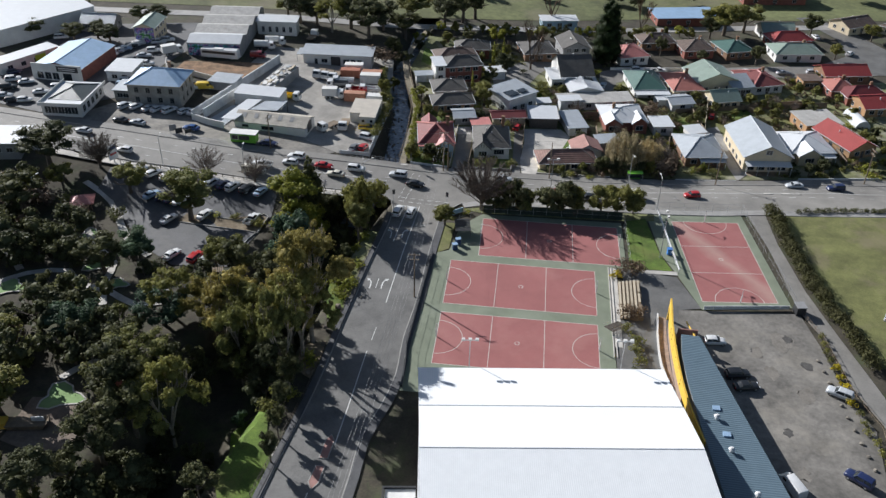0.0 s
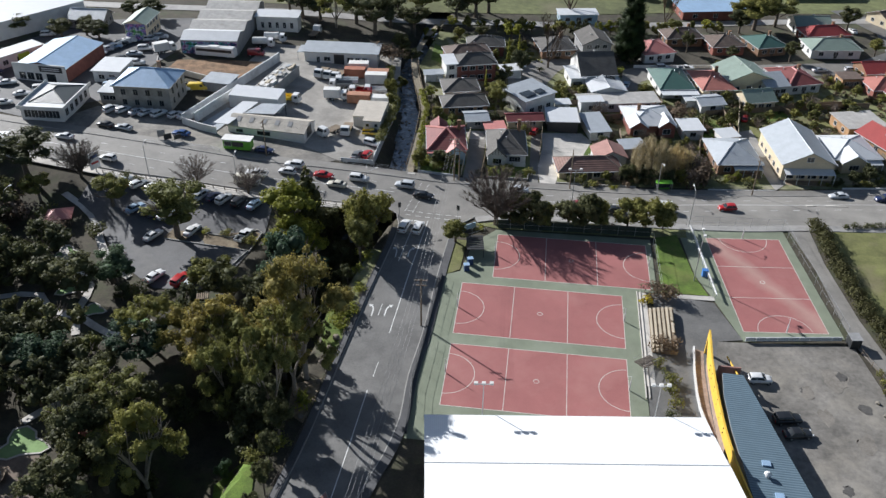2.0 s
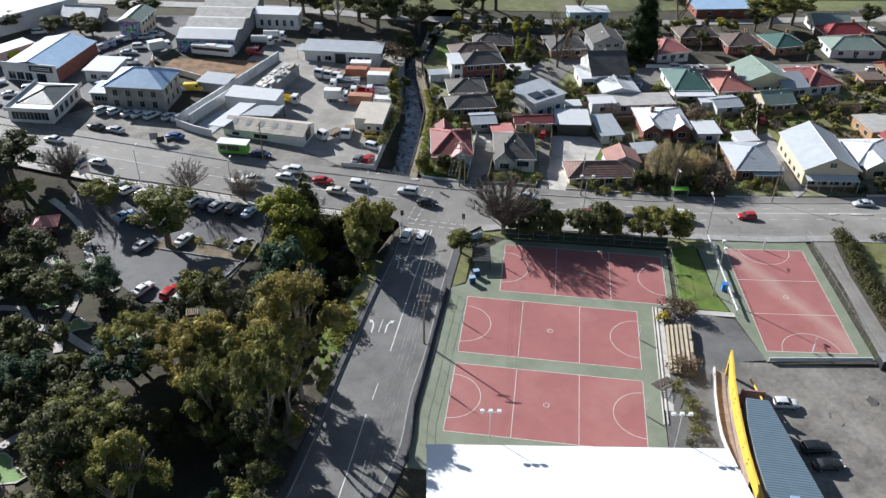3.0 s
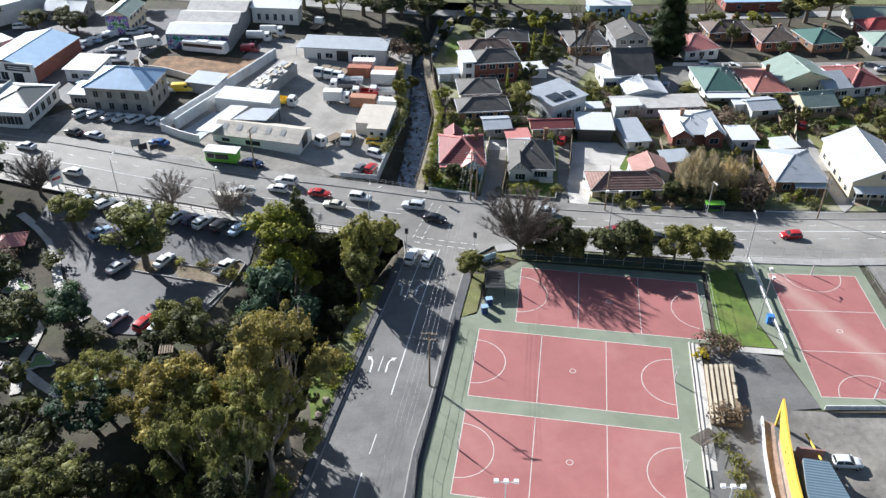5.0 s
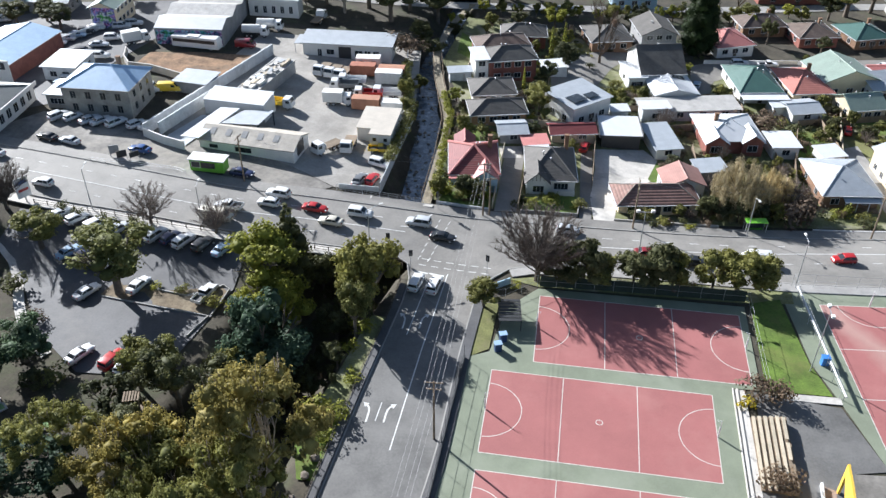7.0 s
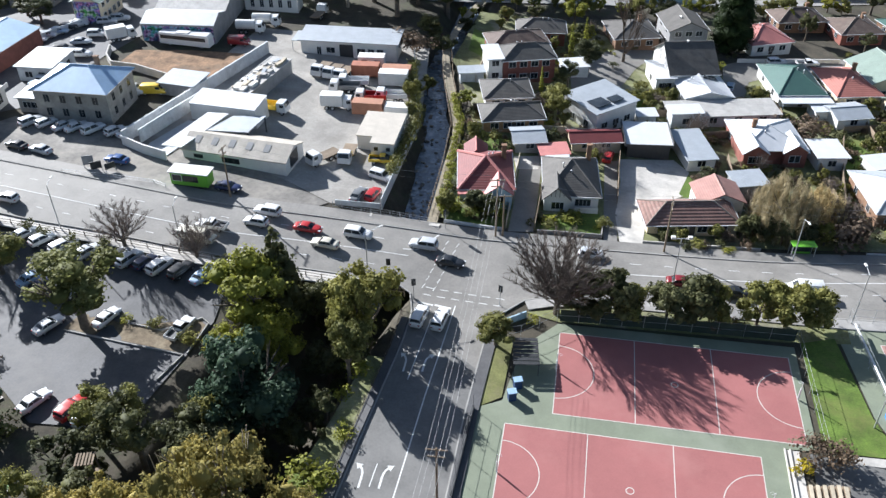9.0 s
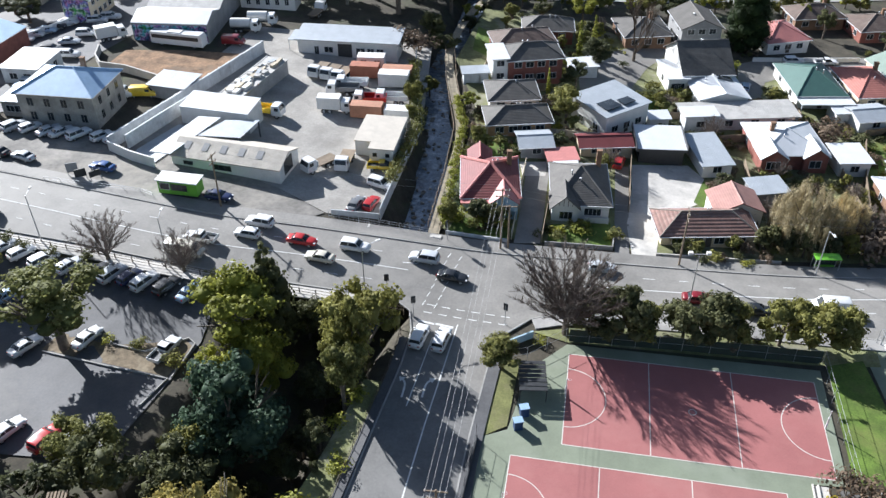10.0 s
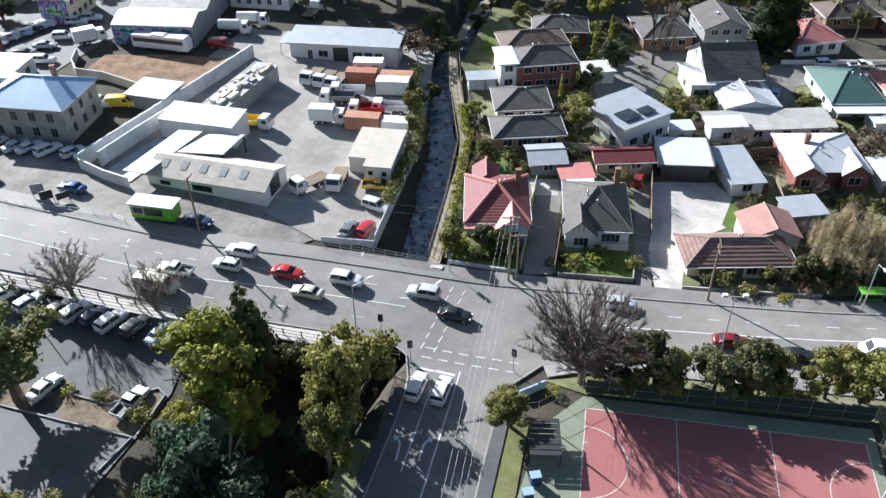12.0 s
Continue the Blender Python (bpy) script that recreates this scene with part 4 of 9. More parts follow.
# street row of houses
e = house("house", -13.4, 63.0, 9, 8.8, 12.0, 3.1, "tile_maroon", "hip", 2.5, "blue_wall", "small cottage with a red roof and pale blue walls", front=0, chimney=(7.6, 8.6))
wing(e, 1.0, 10.6, 3.6, 4.4, 3.0, "tile_maroon", "gable", 1.3, "blue_wall", "y")
wing(e, 4.4, -1.4, 4.2, 4, 3.0, "tin_pink", "gable", 1.5, "blue_wall", "y")
window_at(e, 6.5, -1.4, 0.9, 1.8, 1.3, "f", M["white_paint"], 2)
row_windows(e, "l", 8.8, 12.0, 0.9, 2, 1.2, 1.2, M["white_paint"])
part("verandah", boxes((-0.4, -1.6, 2.6, 4.4, 0.0, 2.75), (-0.3, -1.5, -0.4, -0.15, -1.35, 2.6), (2.3, -1.5, -0.4, 2.45, -1.35, 2.6)), M["tin_pink"], e)
e = house("house", 0.9, 65.5, 6, 8.9, 12.2, 3.2, "tile_dark", "hip", 3.2, "white_wall", "bungalow with a brown tiled roof and half-timbered gable", front=0, side=2, chimney=(7.6, 10.0))
part("back_roof", boxes((0.2, 11.6, 2.6, 4.6, 14.6, 2.75)), M["white_roof_y"], e, "white flat roof at the back")
part("porch_wall", boxes((5.0, -0.9, -0.4, 8.9, -0.7, 1.0)), M["white_wall"], e)
wing(e, -0.3, -1.2, 4.2, 4.5, 3.2, "tile_dark", "gable", 2.0, "white_wall", "y")
window_at(e, 2.0, -1.2, 0.9, 2.0, 1.3, "f", M["white_paint"], 3)
window_at(e, 6.3, 0, 0.9, 2.6, 1.3, "f", M["white_paint"], 4)
for k in range(6):
    part("gable_batten", boxes((0.1 + 0.7 * k, -1.26, 3.25, 0.2 + 0.7 * k, -1.205, 3.35 + 1.5 * (1 - abs(k - 2.5) / 2.5) + 0.1)), M["dark_timber"], e)
e = house("house", 18.0, 61.5, 11, 14.8, 7.0, 2.9, "tile_terra", "hip", 1.9, "cream_wall", "long pale house with a streaked terracotta tiled roof", front=4, side=1)
wing(e, 10.2, 6.2, 7.4, 6.0, 2.9, "tile_red", "gable", 1.6, "white_wall", "y")
house("shed", -6.1, 82.0, 15, 5.6, 5.6, 2.5, "zinc", "gable", 0.7, "grey_wall", "small grey sheet metal backyard shed", "shed", front=1, side=0)
e = house("shed", 4.3, 86, 13, 9.2, 4.6, 2.4, "tin_maroon", "gable", 0.8, "cream_wall", "backyard shed with a maroon sheet roof", "shed", front=2, side=0)
house("carport", -0.8, 79.2, 15, 4.8, 3.8, 2.3, "tin_pink", "flat", 0, "grey_wall", "carport with a striped red roof", "carport", front=0, side=0)
# solid dark walls stand in for the shade inside the garage
e = house("garage", 14.6, 87.2, 6, 7.9, 8.0, 3.0, "white_roof_y", "skillion", 0.35, "dark_metal", "wide garage with a white flat roof, its shaded inside painted as dark walls", "garage", front=0, side=0)
for run in ((-0.6, -0.62, 2.75, 8.5, -0.46, 3.25), (-0.62, -0.45, 2.8, -0.47, 8.5, 3.7), (8.36, -0.45, 2.8, 8.5, 8.5, 3.7)):
    part("fascia", boxes(run), M["dark_metal"], e)
house("shed", 25.8, 85.0, 16, 5.2, 10.4, 2.6, "zinc", "skillion", 0.4, "white_wall", "white shed with a grey sheet roof", "shed", front=1, side=0)
e = house("house", 36.2, 91.0, 10, 11.8, 11.6, 3.3, "white_roof_y", "hip", 2.0, "brick_wall", "red brick house with a white sheet roof", front=0, side=2, chimney=(3.5, 6.5))
wing(e, -0.2, -1.3, 4.4, 5, 3.3, "white_roof_y", "gable", 1.5, "brick_wall", "y")
wing(e, 7.6, -1.0, 4.2, 5, 3.3, "white_roof_y", "gable", 1.5, "brick_wall", "y")
window_at(e, 2.0, -1.3, 0.9, 2.4, 1.4, "f", M["white_paint"], 3)
window_at(e, 9.6, -1.0, 0.9, 2.0, 1.4, "f", M["white_paint"], 2)
house("long_shed", 23.6, 102.3, 13.5, 22.0, 6.0, 2.7, "grey_sheet", "skillion", 0.3, "wall_block", "long low shed with grey sheet roofs", "shed", front=4, side=0)
house("shed", 23.4, 101.4, 13.5, 6.0, 3.5, 3.3, "white_roof_y", "flat", 0, "wall_block", "small shed with a white flat roof", "shed", front=1, side=0)
e = house("house", 8.4, 93.6, 44, 10.6, 9.6, 4.8, "zinc", "skillion", 0.5, "white_wall", "modern white house with solar panels", front=3, side=2, storeys=1)
part("solar_panel", boxes((1.2, 1.2, 5.15, 4.8, 4.4, 5.25)), M["glass"], e, "dark solar panels")
part("solar_panel", boxes((5.4, 1.2, 5.17, 8.2, 3.4, 5.27)), M["glass"], e, "dark solar panels")
house("house", -12.8, 88.0, 15, 11.6, 6.8, 3.0, "tile_dark", "hip", 1.7, "orange_brick", "yellow brick house with a dark tiled roof", front=4, side=1)
house("house", -13.8, 97.2, 14, 9.4, 8.2, 3.0, "tile_dark", "hip", 1.8, "white_wall", "house with a dark tiled hip roof", front=3, side=1)
e = house("house", -11.9, 110.4, 18, 11.2, 7.4, 5.6, "tile_dark", "hip", 1.9, "brick_wall", "two-storey red brick house with a dark roof", front=4, side=1, storeys=2)
house("house", -14.9, 109.4, 18, 3.0, 7.2, 5.2, "white_roof_y", "flat", 0, "white_wall", "white two-storey annex with a flat roof", "annex", front=1, side=0, storeys=2)
house("house", -15.7, 122.0, 20, 13.0, 8.0, 3.1, "tile_brown", "hip", 1.8, "brick_wall", "brick house with a brown tiled roof", front=4)
house("house", -11.2, 133.2, 6, 11.0, 7.0, 3.1, "tile_dark", "hip", 1.8, "brick_wall", "brick house with a grey tiled hip roof", front=3)
e = house("house", 23.6, 118.6, 13, 10.2, 14.4, 4.2, "tile_dark", "gable", 4.2, "white_wall", "white house with a steep dark gabled roof", ridge="x", front=2, side=2)
house("house", 20.6, 117.0, 13, 4.0, 9.0, 3.2, "white_roof_y", "flat", 0, "white_wall", "white rendered annex with a flat roof", "annex", front=2, side=1)
e = house("house", 26.6, 110.4, 13, 9.6, 10.0, 3.1, "white_roof_y", "gable", 1.2, "white_wall", "white cottage with solar panels on a white roof", ridge="y", front=2, side=2)
for k in range(3):
    bm = bmesh.new()
    box(bm, 0, 0, 0, 1.0, 2.0, 0.06)
    ob = part("solar_panel", bm, M["glass"], e)
    ob.location, ob.rotation_euler = (5.3 + 1.1 * k, 6.4, 4.26 - 0.27 * k), (0, radians(14), 0)
house("house", 43.6, 143.2, 22, 10.2, 11.4, 3.1, "tin_pink", "hip", 2.2, "white_wall", "cottage with a faded pink roof", front=3)
e = house("house", 46.4, 117.4, 10, 9.6, 15.0, 3.1, "tin_green", "hip", 2.6, "white_wall", "cottage with a dark green roof and white verandah", front=3)
part("verandah", boxes((-0.4, -3.6, 2.5, 10.4, 0.0, 2.65), (-0.3, -3.5, -0.6, -0.15, -3.3, 2.5), (5.3, -3.5, -0.6, 5.45, -3.3, 2.5), (10.1, -3.5, -0.6, 10.25, -3.3, 2.5)), M["white_roof_y"], e)
e = house("house", 58.6, 119.4, 12, 9.4, 14.0, 3.1, "tile_bright", "hip", 2.4, "cream_wall", "cottage with an orange red tiled roof", front=2, chimney=(6.5, 9))
house("house", 66.6, 125.0, 16, 13.0, 12.0, 4.3, "tin_palegreen", "gable", 2.4, "cream_wall", "tall cream house with a pale green gabled roof", ridge="y", front=3, side=3)
def verandah(e, x0, x1, deep, h, roof, y=0.0, posts=4):
    """A lean-to verandah before the front wall, on slim posts."""
    bm = bmesh.new()
    a = [(x0, y - deep, h - 0.45), (x1, y - deep, h - 0.45), (x1, y - 0.02, h), (x0, y - 0.02, h)]
    lo = [bm.verts.new((p[0], p[1], p[2] - 0.1)) for p in a]
    up = [bm.verts.new(p) for p in a]
    bm.faces.new(up)
    bm.faces.new(lo[::-1])
    for i in range(4):
        bm.faces.new((lo[i], lo[(i + 1) % 4], up[(i + 1) % 4], up[i]))
    part("verandah_roof", bm, M[roof], e)
    part("verandah_floor", boxes((x0, y - deep, -0.4, x1, y - 0.03, 0.12)), M["timber"], e)
    for k in range(posts):
        px = x0 + 0.1 + (x1 - x0 - 0.2) * k / (posts - 1)
        part("verandah_post", boxes((px - 0.06, y - deep + 0.05, 0.12, px + 0.06, y - deep + 0.17, h - 0.5)), M["white_paint"], e)


e = house("house", 56.8, 74.2, 8, 10.6, 13.4, 3.2, "zinc", "hip", 2.4, "brown_brick", "brick house with a shiny grey roof and an added verandah", front=3)
# added verandah: its deep shade keeps this front wall dark
verandah(e, 3.6, 10.6, 1.7, 2.7, "zinc")
e = house("church_hall", 71.9, 74.2, 6, 12.4, 18.6, 4.8, "zinc", "gable", 3.0, "cream_wall", "tall cream hall with a grey gabled roof", "hall", ridge="y", front=0, side=5)
for k in range(4):
    window_at(e, 2.0 + 2.8 * k, 0, 0.7, 2.0, 2.2, "f", M["white_paint"], 2)
window_at(e, 6.2, 0, 5.2, 1.6, 1.2, "f", M["white_paint"], 2)
verandah(e, 0.2, 12.2, 2.4, 3.4, "white_roof_y", posts=5)
e = house("house", 86.0, 82.0, 10, 12.0, 12.6, 3.2, "white_roof_y", "hip", 2.2, "cream_wall", "weatherboard house with a white roof", front=0)
wing(e, 1.5, -2.0, 6.0, 5, 3.2, "white_roof_y", "gable", 1.8, "cream_wall", "y")
window_at(e, 4.5, -2.0, 0.9, 2.4, 1.3, "f", M["white_paint"], 3)
# likewise added, to shade the open half of this front
verandah(e, 7.6, 12.0, 2.0, 2.7, "white_roof_y", posts=3)
house("house", 102.6, 86.0, 26, 9.0, 15.0, 3.1, "tin_red", "gable", 2.2, "orange_brick", "house with a dark red gabled roof", ridge="y", front=2, side=3)
house("garage", 50.1, 91.6, 10, 5.4, 6.6, 2.8, "white_roof_y", "flat", 0, "white_wall", "white box garage with a flat roof", "garage", front=1, side=0)

house("shed", 60.2, 90.4, 20, 4.6, 4.4, 2.4, "white_roof_y", "skillion", 0.2, "white_wall", "small white garden shed behind the brick house", "shed", front=0, side=0)
house("shed", 57.0, 109.4, 18, 7.0, 6.4, 2.6, "zinc", "gable", 0.8, "white_wall", "white annex with a grey sheet roof", "shed", front=1, side=0)
house("shed", 53.2, 112.4, 14, 3.4, 4.0, 2.3, "white_roof_y", "skillion", 0.3, "white_wall", "small white lean-to behind the green-roofed cottage", "shed", front=0, side=0)
house("shed", -20.6, 107.6, 16, 5.0, 2.6, 2.3, "zinc", "skillion", 0.2, "wall_block", "glazed lean-to by the creek path", "shed", front=0, side=0)
house("carport", 0.8, 117.6, 18, 5.4, 4.4, 2.4, "white_roof_y", "flat", 0, "wall_block", "white flat carport beside the brick house", "carport", front=0, side=0)
house("shed", 34.2, 78.6, 18, 5.6, 4.4, 2.3, "zinc", "skillion", 0.2, "grey_wall", "low grey lean-to behind the terracotta house", "shed", front=0, side=0)
house("shed", 16.8, 100.6, 14, 3.6, 2.6, 2.2, "white_roof_y", "skillion", 0.2, "white_wall", "small white garden shed", "shed", front=0, side=0)
e = thing("garden_tunnel", 110.6, 107.4, 6, None, "pale arched garden tunnel of plastic sheet", "greenhouse")
bm = bmesh.new()
arch = [[bm.verts.new((2.2 + 2.2 * math.cos(a), y, 2.3 * math.sin(a))) for a in np.linspace(3.1416, 0, 11)] for y in np.linspace(0, 10, 6)]
for r0, r1 in zip(arch, arch[1:]):
    for i in range(10):
        bm.faces.new((r0[i], r0[i + 1], r1[i + 1], r1[i]))
bm.faces.new(arch[0])
bm.faces.new(arch[-1][::-1])
part("cover", bm, M["wall_block"], e)

# industrial lots
e = house("stone_building", -95.0, 71.3, 2, 14.4, 11.0, 6.3, "zinc_blue", "hip", 2.6, "stone_wall", "two-storey sandstone building with a pale blue hip roof", "building", front=4, side=3, storeys=2, chimney=(9.5, 8), frames="stone_wall", ww=1.1, wh=1.5)
house("stone_building", -100.0, 73.0, 3, 4.8, 7.0, 3.0, "zinc", "flat", 0, "stone_wall", "single-storey sandstone wing beside the hotel", "annex", front=2, side=0)


# showroom on the street corner
M["slate"] = ribbed("dark_slate_sheet", (0.06, 0.075, 0.08), 0.22, 0.5, 0.0, 0.02, "X", 0.15)
e = house("showroom", -114.2, 60.2, 3, 10.6, 15.0, 3.3, "white_roof_y", "flat", 0, "white_wall", "white showroom with big windows and a dark slate roof", "showroom", front=5, side=5, ww=1.7, wh=1.9, gutter=False)
wing(e, 0.8, 3.2, 9.0, 11.0, 3.6, "slate", "hip", 1.6, "white_wall", "y", over=0.2, low=3.2)
part("fascia", boxes((-0.5, -0.62, 3.2, 11.1, -0.5, 4.1), (11.1, -0.62, 3.2, 11.22, 15.6, 4.1), (-0.62, -0.62, 3.2, -0.5, 15.6, 4.1)), M["white_wall"], e)

house("shop", -119.0, 37.6, 8, 10.0, 9.4, 3.4, "white_roof_y", "flat", 0, "grey_wall", "low shop with a white flat roof by the street", "shop", front=3, side=2)
# brick warehouse with a white front
e = house("warehouse", -129.0, 83.6, -3, 14.8, 20.0, 4.0, "zinc_blue", "gable", 1.5, "brick_wall", "brick warehouse with a pale blue sheet roof and white front", "warehouse", ridge="y", front=0, side=0, over=0.2)
part("front_wall", boxes((-0.3, -0.35, -0.8, 15.1, -0.02, 4.9)), M["white_wall"], e, "white painted front wall")
part("sign_panel", boxes((7.6, -0.45, 2.9, 14.2, -0.352, 4.5)), M["dark_metal"], e)
for k in range(2):
    part("sign_bar", boxes((8.3, -0.475, 3.35 + 0.5 * k, 13.4, -0.452, 3.55 + 0.5 * k)), M["white_paint"], e)
for k in range(3):
    window_at(e, 2.2 + 2.4 * k, -0.35, 0.4, 1.9, 2.0, "f", M["white_paint"], 2)
door_at(e, 10.6, -0.35, 0, 2.6, 2.4, "f", M["glass"], "entrance_door")
house("shed", -107.8, 85.2, 3, 7.4, 9.2, 3.2, "white_roof_y", "flat", 0, "wall_block", "small painted block workshop with a white flat roof", "workshop", front=2, side=2)

# big warehouse and its street front
e = house("warehouse", -152.0, 104.0, 57, 34.0, 40.0, 5.4, "white_roof", "gable", 2.6, "white_wall", "big white warehouse with a low white roof", "warehouse", ridge="x", front=0, side=0, over=0.1)
e = house("office_block", -139.2, 83.8, 61, 18.5, 5.0, 3.4, "white_roof_y", "flat", 0, "white_wall", "low white office front with a green sign panel", "office", front=4, side=0)
part("sign_panel", boxes((11.0, -0.1, 0.6, 14.4, -0.065, 2.8)), surface("lime_panel", (0.38, 0.6, 0.05), 0.6, 0.1), e)

# two-storey cream building with a painted wall
e = house("mural_house", -112.4, 115.6, 3, 6.4, 11.0, 5.4, "tin_palegreen", "gable", 1.3, "cream_wall", "two-storey cream building with a painted gable wall", "building", ridge="y", front=0, side=4, storeys=2)


def mural(name, parent, x0, x1, z0, z1, y, hues, label):
    m, n, l, b = node_mat(name, 0.8)
    geo = n.new("ShaderNodeTexCoord")
    d = noise_node(n, l, geo.outputs["Object"], 0.55, 2.0, 0.5)
    d2 = noise_node(n, l, geo.outputs["Object"], 1.6, 3.0, 0.6)
    r = ramp(n, l, d.outputs["Fac"], [(0.36 + 0.28 * i / (len(hues) - 1), h) for i, h in enumerate(hues)])
    r2 = ramp(n, l, d2.outputs["Fac"], [(0.42, (0.25, 0.25, 0.3)), (0.55, (1.2, 1.2, 1.2))])
    l.new(mix(n, l, 1.0, r.outputs["Color"], r2.outputs["Color"], "MULTIPLY"), b.inputs["Base Color"])
    part("mural", boxes((x0, y - 0.03, z0, x1, y - 0.004, z1)), m, parent, label)


mural("street_mural", e, 0.1, 6.3, -0.4, 5.2, 0.0, [(0.1, 0.45, 0.1), (0.5, 0.55, 0.5), (0.15, 0.2, 0.5), (0.45, 0.2, 0.4)], "painted green and violet abstract mural")

# mural warehouse: four low gables behind one another
e = thing("warehouse", -92.8, 109.4, 5, ground(-84, 120), "long grey warehouse with a painted front and ridged roof", "warehouse")
part("wall", walls_bm(16.6, 36, 3.9), M["grey_wall"], e)
for k in range(4):
    ob = part("roof", roof_bm(16.6, 9.0, 4.1, 1.3, "gable", 0.05), M["grey_sheet" if k else "white_roof_y"], e)
    ob.location = (0, 9.0 * k, 0)
    for xx in (0.02, 16.4):
        bm = bmesh.new()
        a = [bm.verts.new(q) for q in ((xx, 9 * k, 3.85), (xx, 9 * k + 9, 3.85), (xx, 9 * k + 4.5, 5.2))]
        b = [bm.verts.new((v.co.x + 0.15, v.co.y, v.co.z)) for v in a]
        bm.faces.new(a)
        bm.faces.new(b[::-1])
        for i in range(3):
            bm.faces.new((a[i], a[(i + 1) % 3], b[(i + 1) % 3], b[i]))
        part("gable_end", bm, M["grey_wall"], e)
mural("wall_mural", e, 0.2, 16.4, -0.6, 3.6, 0.0, [(0.05, 0.3, 0.12), (0.12, 0.4, 0.5), (0.4, 0.42, 0.5), (0.35, 0.15, 0.35), (0.06, 0.1, 0.2)], "large teal and violet abstract wall mural")
house("office_block", -77.4, 132.0, 4, 13.0, 5.0, 4.6, "white_roof_y", "skillion", 0.4, "white_wall", "white two-storey office with narrow windows", "office", front=5, side=0, ww=0.9, wh=1.8)

# yard office
e = house("yard_office", -56.6, 111.2, 2.5, 21.2, 6.4, 3.7, "zinc", "skillion", 0.5, "white_wall", "long white yard office with a pale sheet roof", "office", front=0, side=0, over=0.6)
for k, (xx, ww, hh, zz) in enumerate(((4.0, 0.9, 2.1, 0), (6.6, 1.8, 1.2, 0.9), (13.4, 1.8, 1.5, 0.6), (15.6, 1.4, 1.5, 0.6), (17.6, 1.4, 1.5, 0.6))):
    window_at(e, xx, 0, zz, ww, hh, "f", M["white_paint"], 2)
# dark slab on the wall stands in for the shade inside the doorway
part("doorway_panel", boxes((8.6, -0.06, 0, 11.6, -0.004, 2.9)), M["dark_metal"], e, "dark panel standing for the shaded doorway")
part("porch", boxes((-2.2, 0.4, 3.0, 0, 6.0, 3.12), (-2.1, 0.5, -0.3, -2.0, 0.6, 3.0)), M["zinc"], e)

# yard sheds
e = thing("yard_shed", -63.0, 63.6, -5, ground(-55, 64), "long weathered grey shed with pale wall and skylights", "shed")
part("wall", walls_bm(19.6, 7.4, 2.2, 1.4, "gable", "x"), M["white_wall"], e)
part("roof", roof_bm(19.6, 7.4, 2.2, 1.4, "gable", 0.25), M["tan_sheet"], e)
for k in range(5):
    xx = 1.6 + 3.3 * k
    bm = bmesh.new()
    vs = [bm.verts.new(q) for q in ((xx, 1.4, 2.79), (xx + 1.1, 1.4, 2.79), (xx + 1.1, 3.0, 3.395), (xx, 3.0, 3.395))]
    bm.faces.new(vs)
    part("skylight", bm, M["grey_wall"], e, "cloudy roof skylight")
window_at(e, 9.2, 0, 0.5, 3.2, 0.9, "f", M["dark_metal"], 3)
window_at(e, 3.0, 0, 0.7, 1.6, 0.6, "f", M["dark_metal"], 2)
door_at(e, 19.6, 3.4, 0, 3.2, 2.6, "r", M["dark_metal"], "shed_door")
e = thing("shed", -67.2, 77.0, -4, ground(-60, 78), "white-roofed block shed in the yard", "shed")
part("wall", walls_bm(13.2, 5.6, 3.6), M["white_wall"], e)
part("roof", roof_bm(13.2, 5.6, 3.7, 0.4, "skillion", 0.1), M["white_roof_y"], e)
e = thing("lean_to", -63.4, 66.6, -1, ground(-56, 70), "open lean-to with a grey flat roof", "lean-to")
part("roof", slab([(3.0, 2.3), (10.5, 2.9), (11.5, 9.5), (5.5, 8.4)], 2.9, 0.14), M["zinc"], e)
part("bright_roof", slab([(-2.6, -4.2), (1.2, -4.4), (4.4, 9.0), (0.3, 8.8)], 2.95, 0.14), M["white_roof_y"], e, "bright white sheet roof")
part("deck", slab([(-8.2, -2.2), (-2.4, -3.6), (0.3, 8.8), (-4.4, 9.4)], 0.5, 0.12), M["zinc"], e, "dark grey sheet roof in the wall's shade")
part("post", boxes((11.2, 9.0, -0.2, 11.4, 9.2, 2.9)), M["dark_metal"], e)
part("post", boxes((10.2, 3.1, -0.2, 10.4, 3.3, 2.9)), M["dark_metal"], e)
e = thing("material_rack", -62.8, 84.4, 80, ground(-58, 92), "long open shed with pale timber and sheet stacked on top", "shed")
part("wall", boxes((0, -4.6, -0.4, 17.4, -4.3, 2.9), (0, -0.2, -0.4, 17.4, 0.0, 3.1), (0, -4.3, -0.4, 0.3, -0.2, 2.9)), M["grey_wall"], e)
part("roof", boxes((-0.2, -4.8, 2.9, 17.6, 0.2, 3.05)), M["grey_sheet"], e)
rnd = random.Random(4)
for k in range(44):
    xx, yy = rnd.uniform(0.3, 15.5), rnd.uniform(-4.3, -1.4)
    l, w2, hh = rnd.uniform(0.8, 2.6), rnd.uniform(0.5, 1.3), rnd.uniform(0.15, 0.6)
    st = thing("material_stack", 0, 0, 0, 0, "pale sheet and timber stacked on the shed roof", "material stack", "stacks on the shed")
    st.matrix_world = pose(-62.8, 84.4, ground(-58, 92) + 3.07, 0, 0, 80) @ pose(xx, yy, 0, 0, 0, rnd.uniform(-12, 12))
    part("slab", boxes((0, 0, 0, l, w2, hh)), M[rnd.choice(["white_wall", "pale_timber", "grey_sheet", "concrete", "zinc"])], st)

# block walls of the yard
def wall_run(name, pts, h, thick, material, label, lift=-0.3, category="wall"):
    return tagged(part(name, ribbon_bm(pts, thick, lift, h - lift), material, None), label, category)


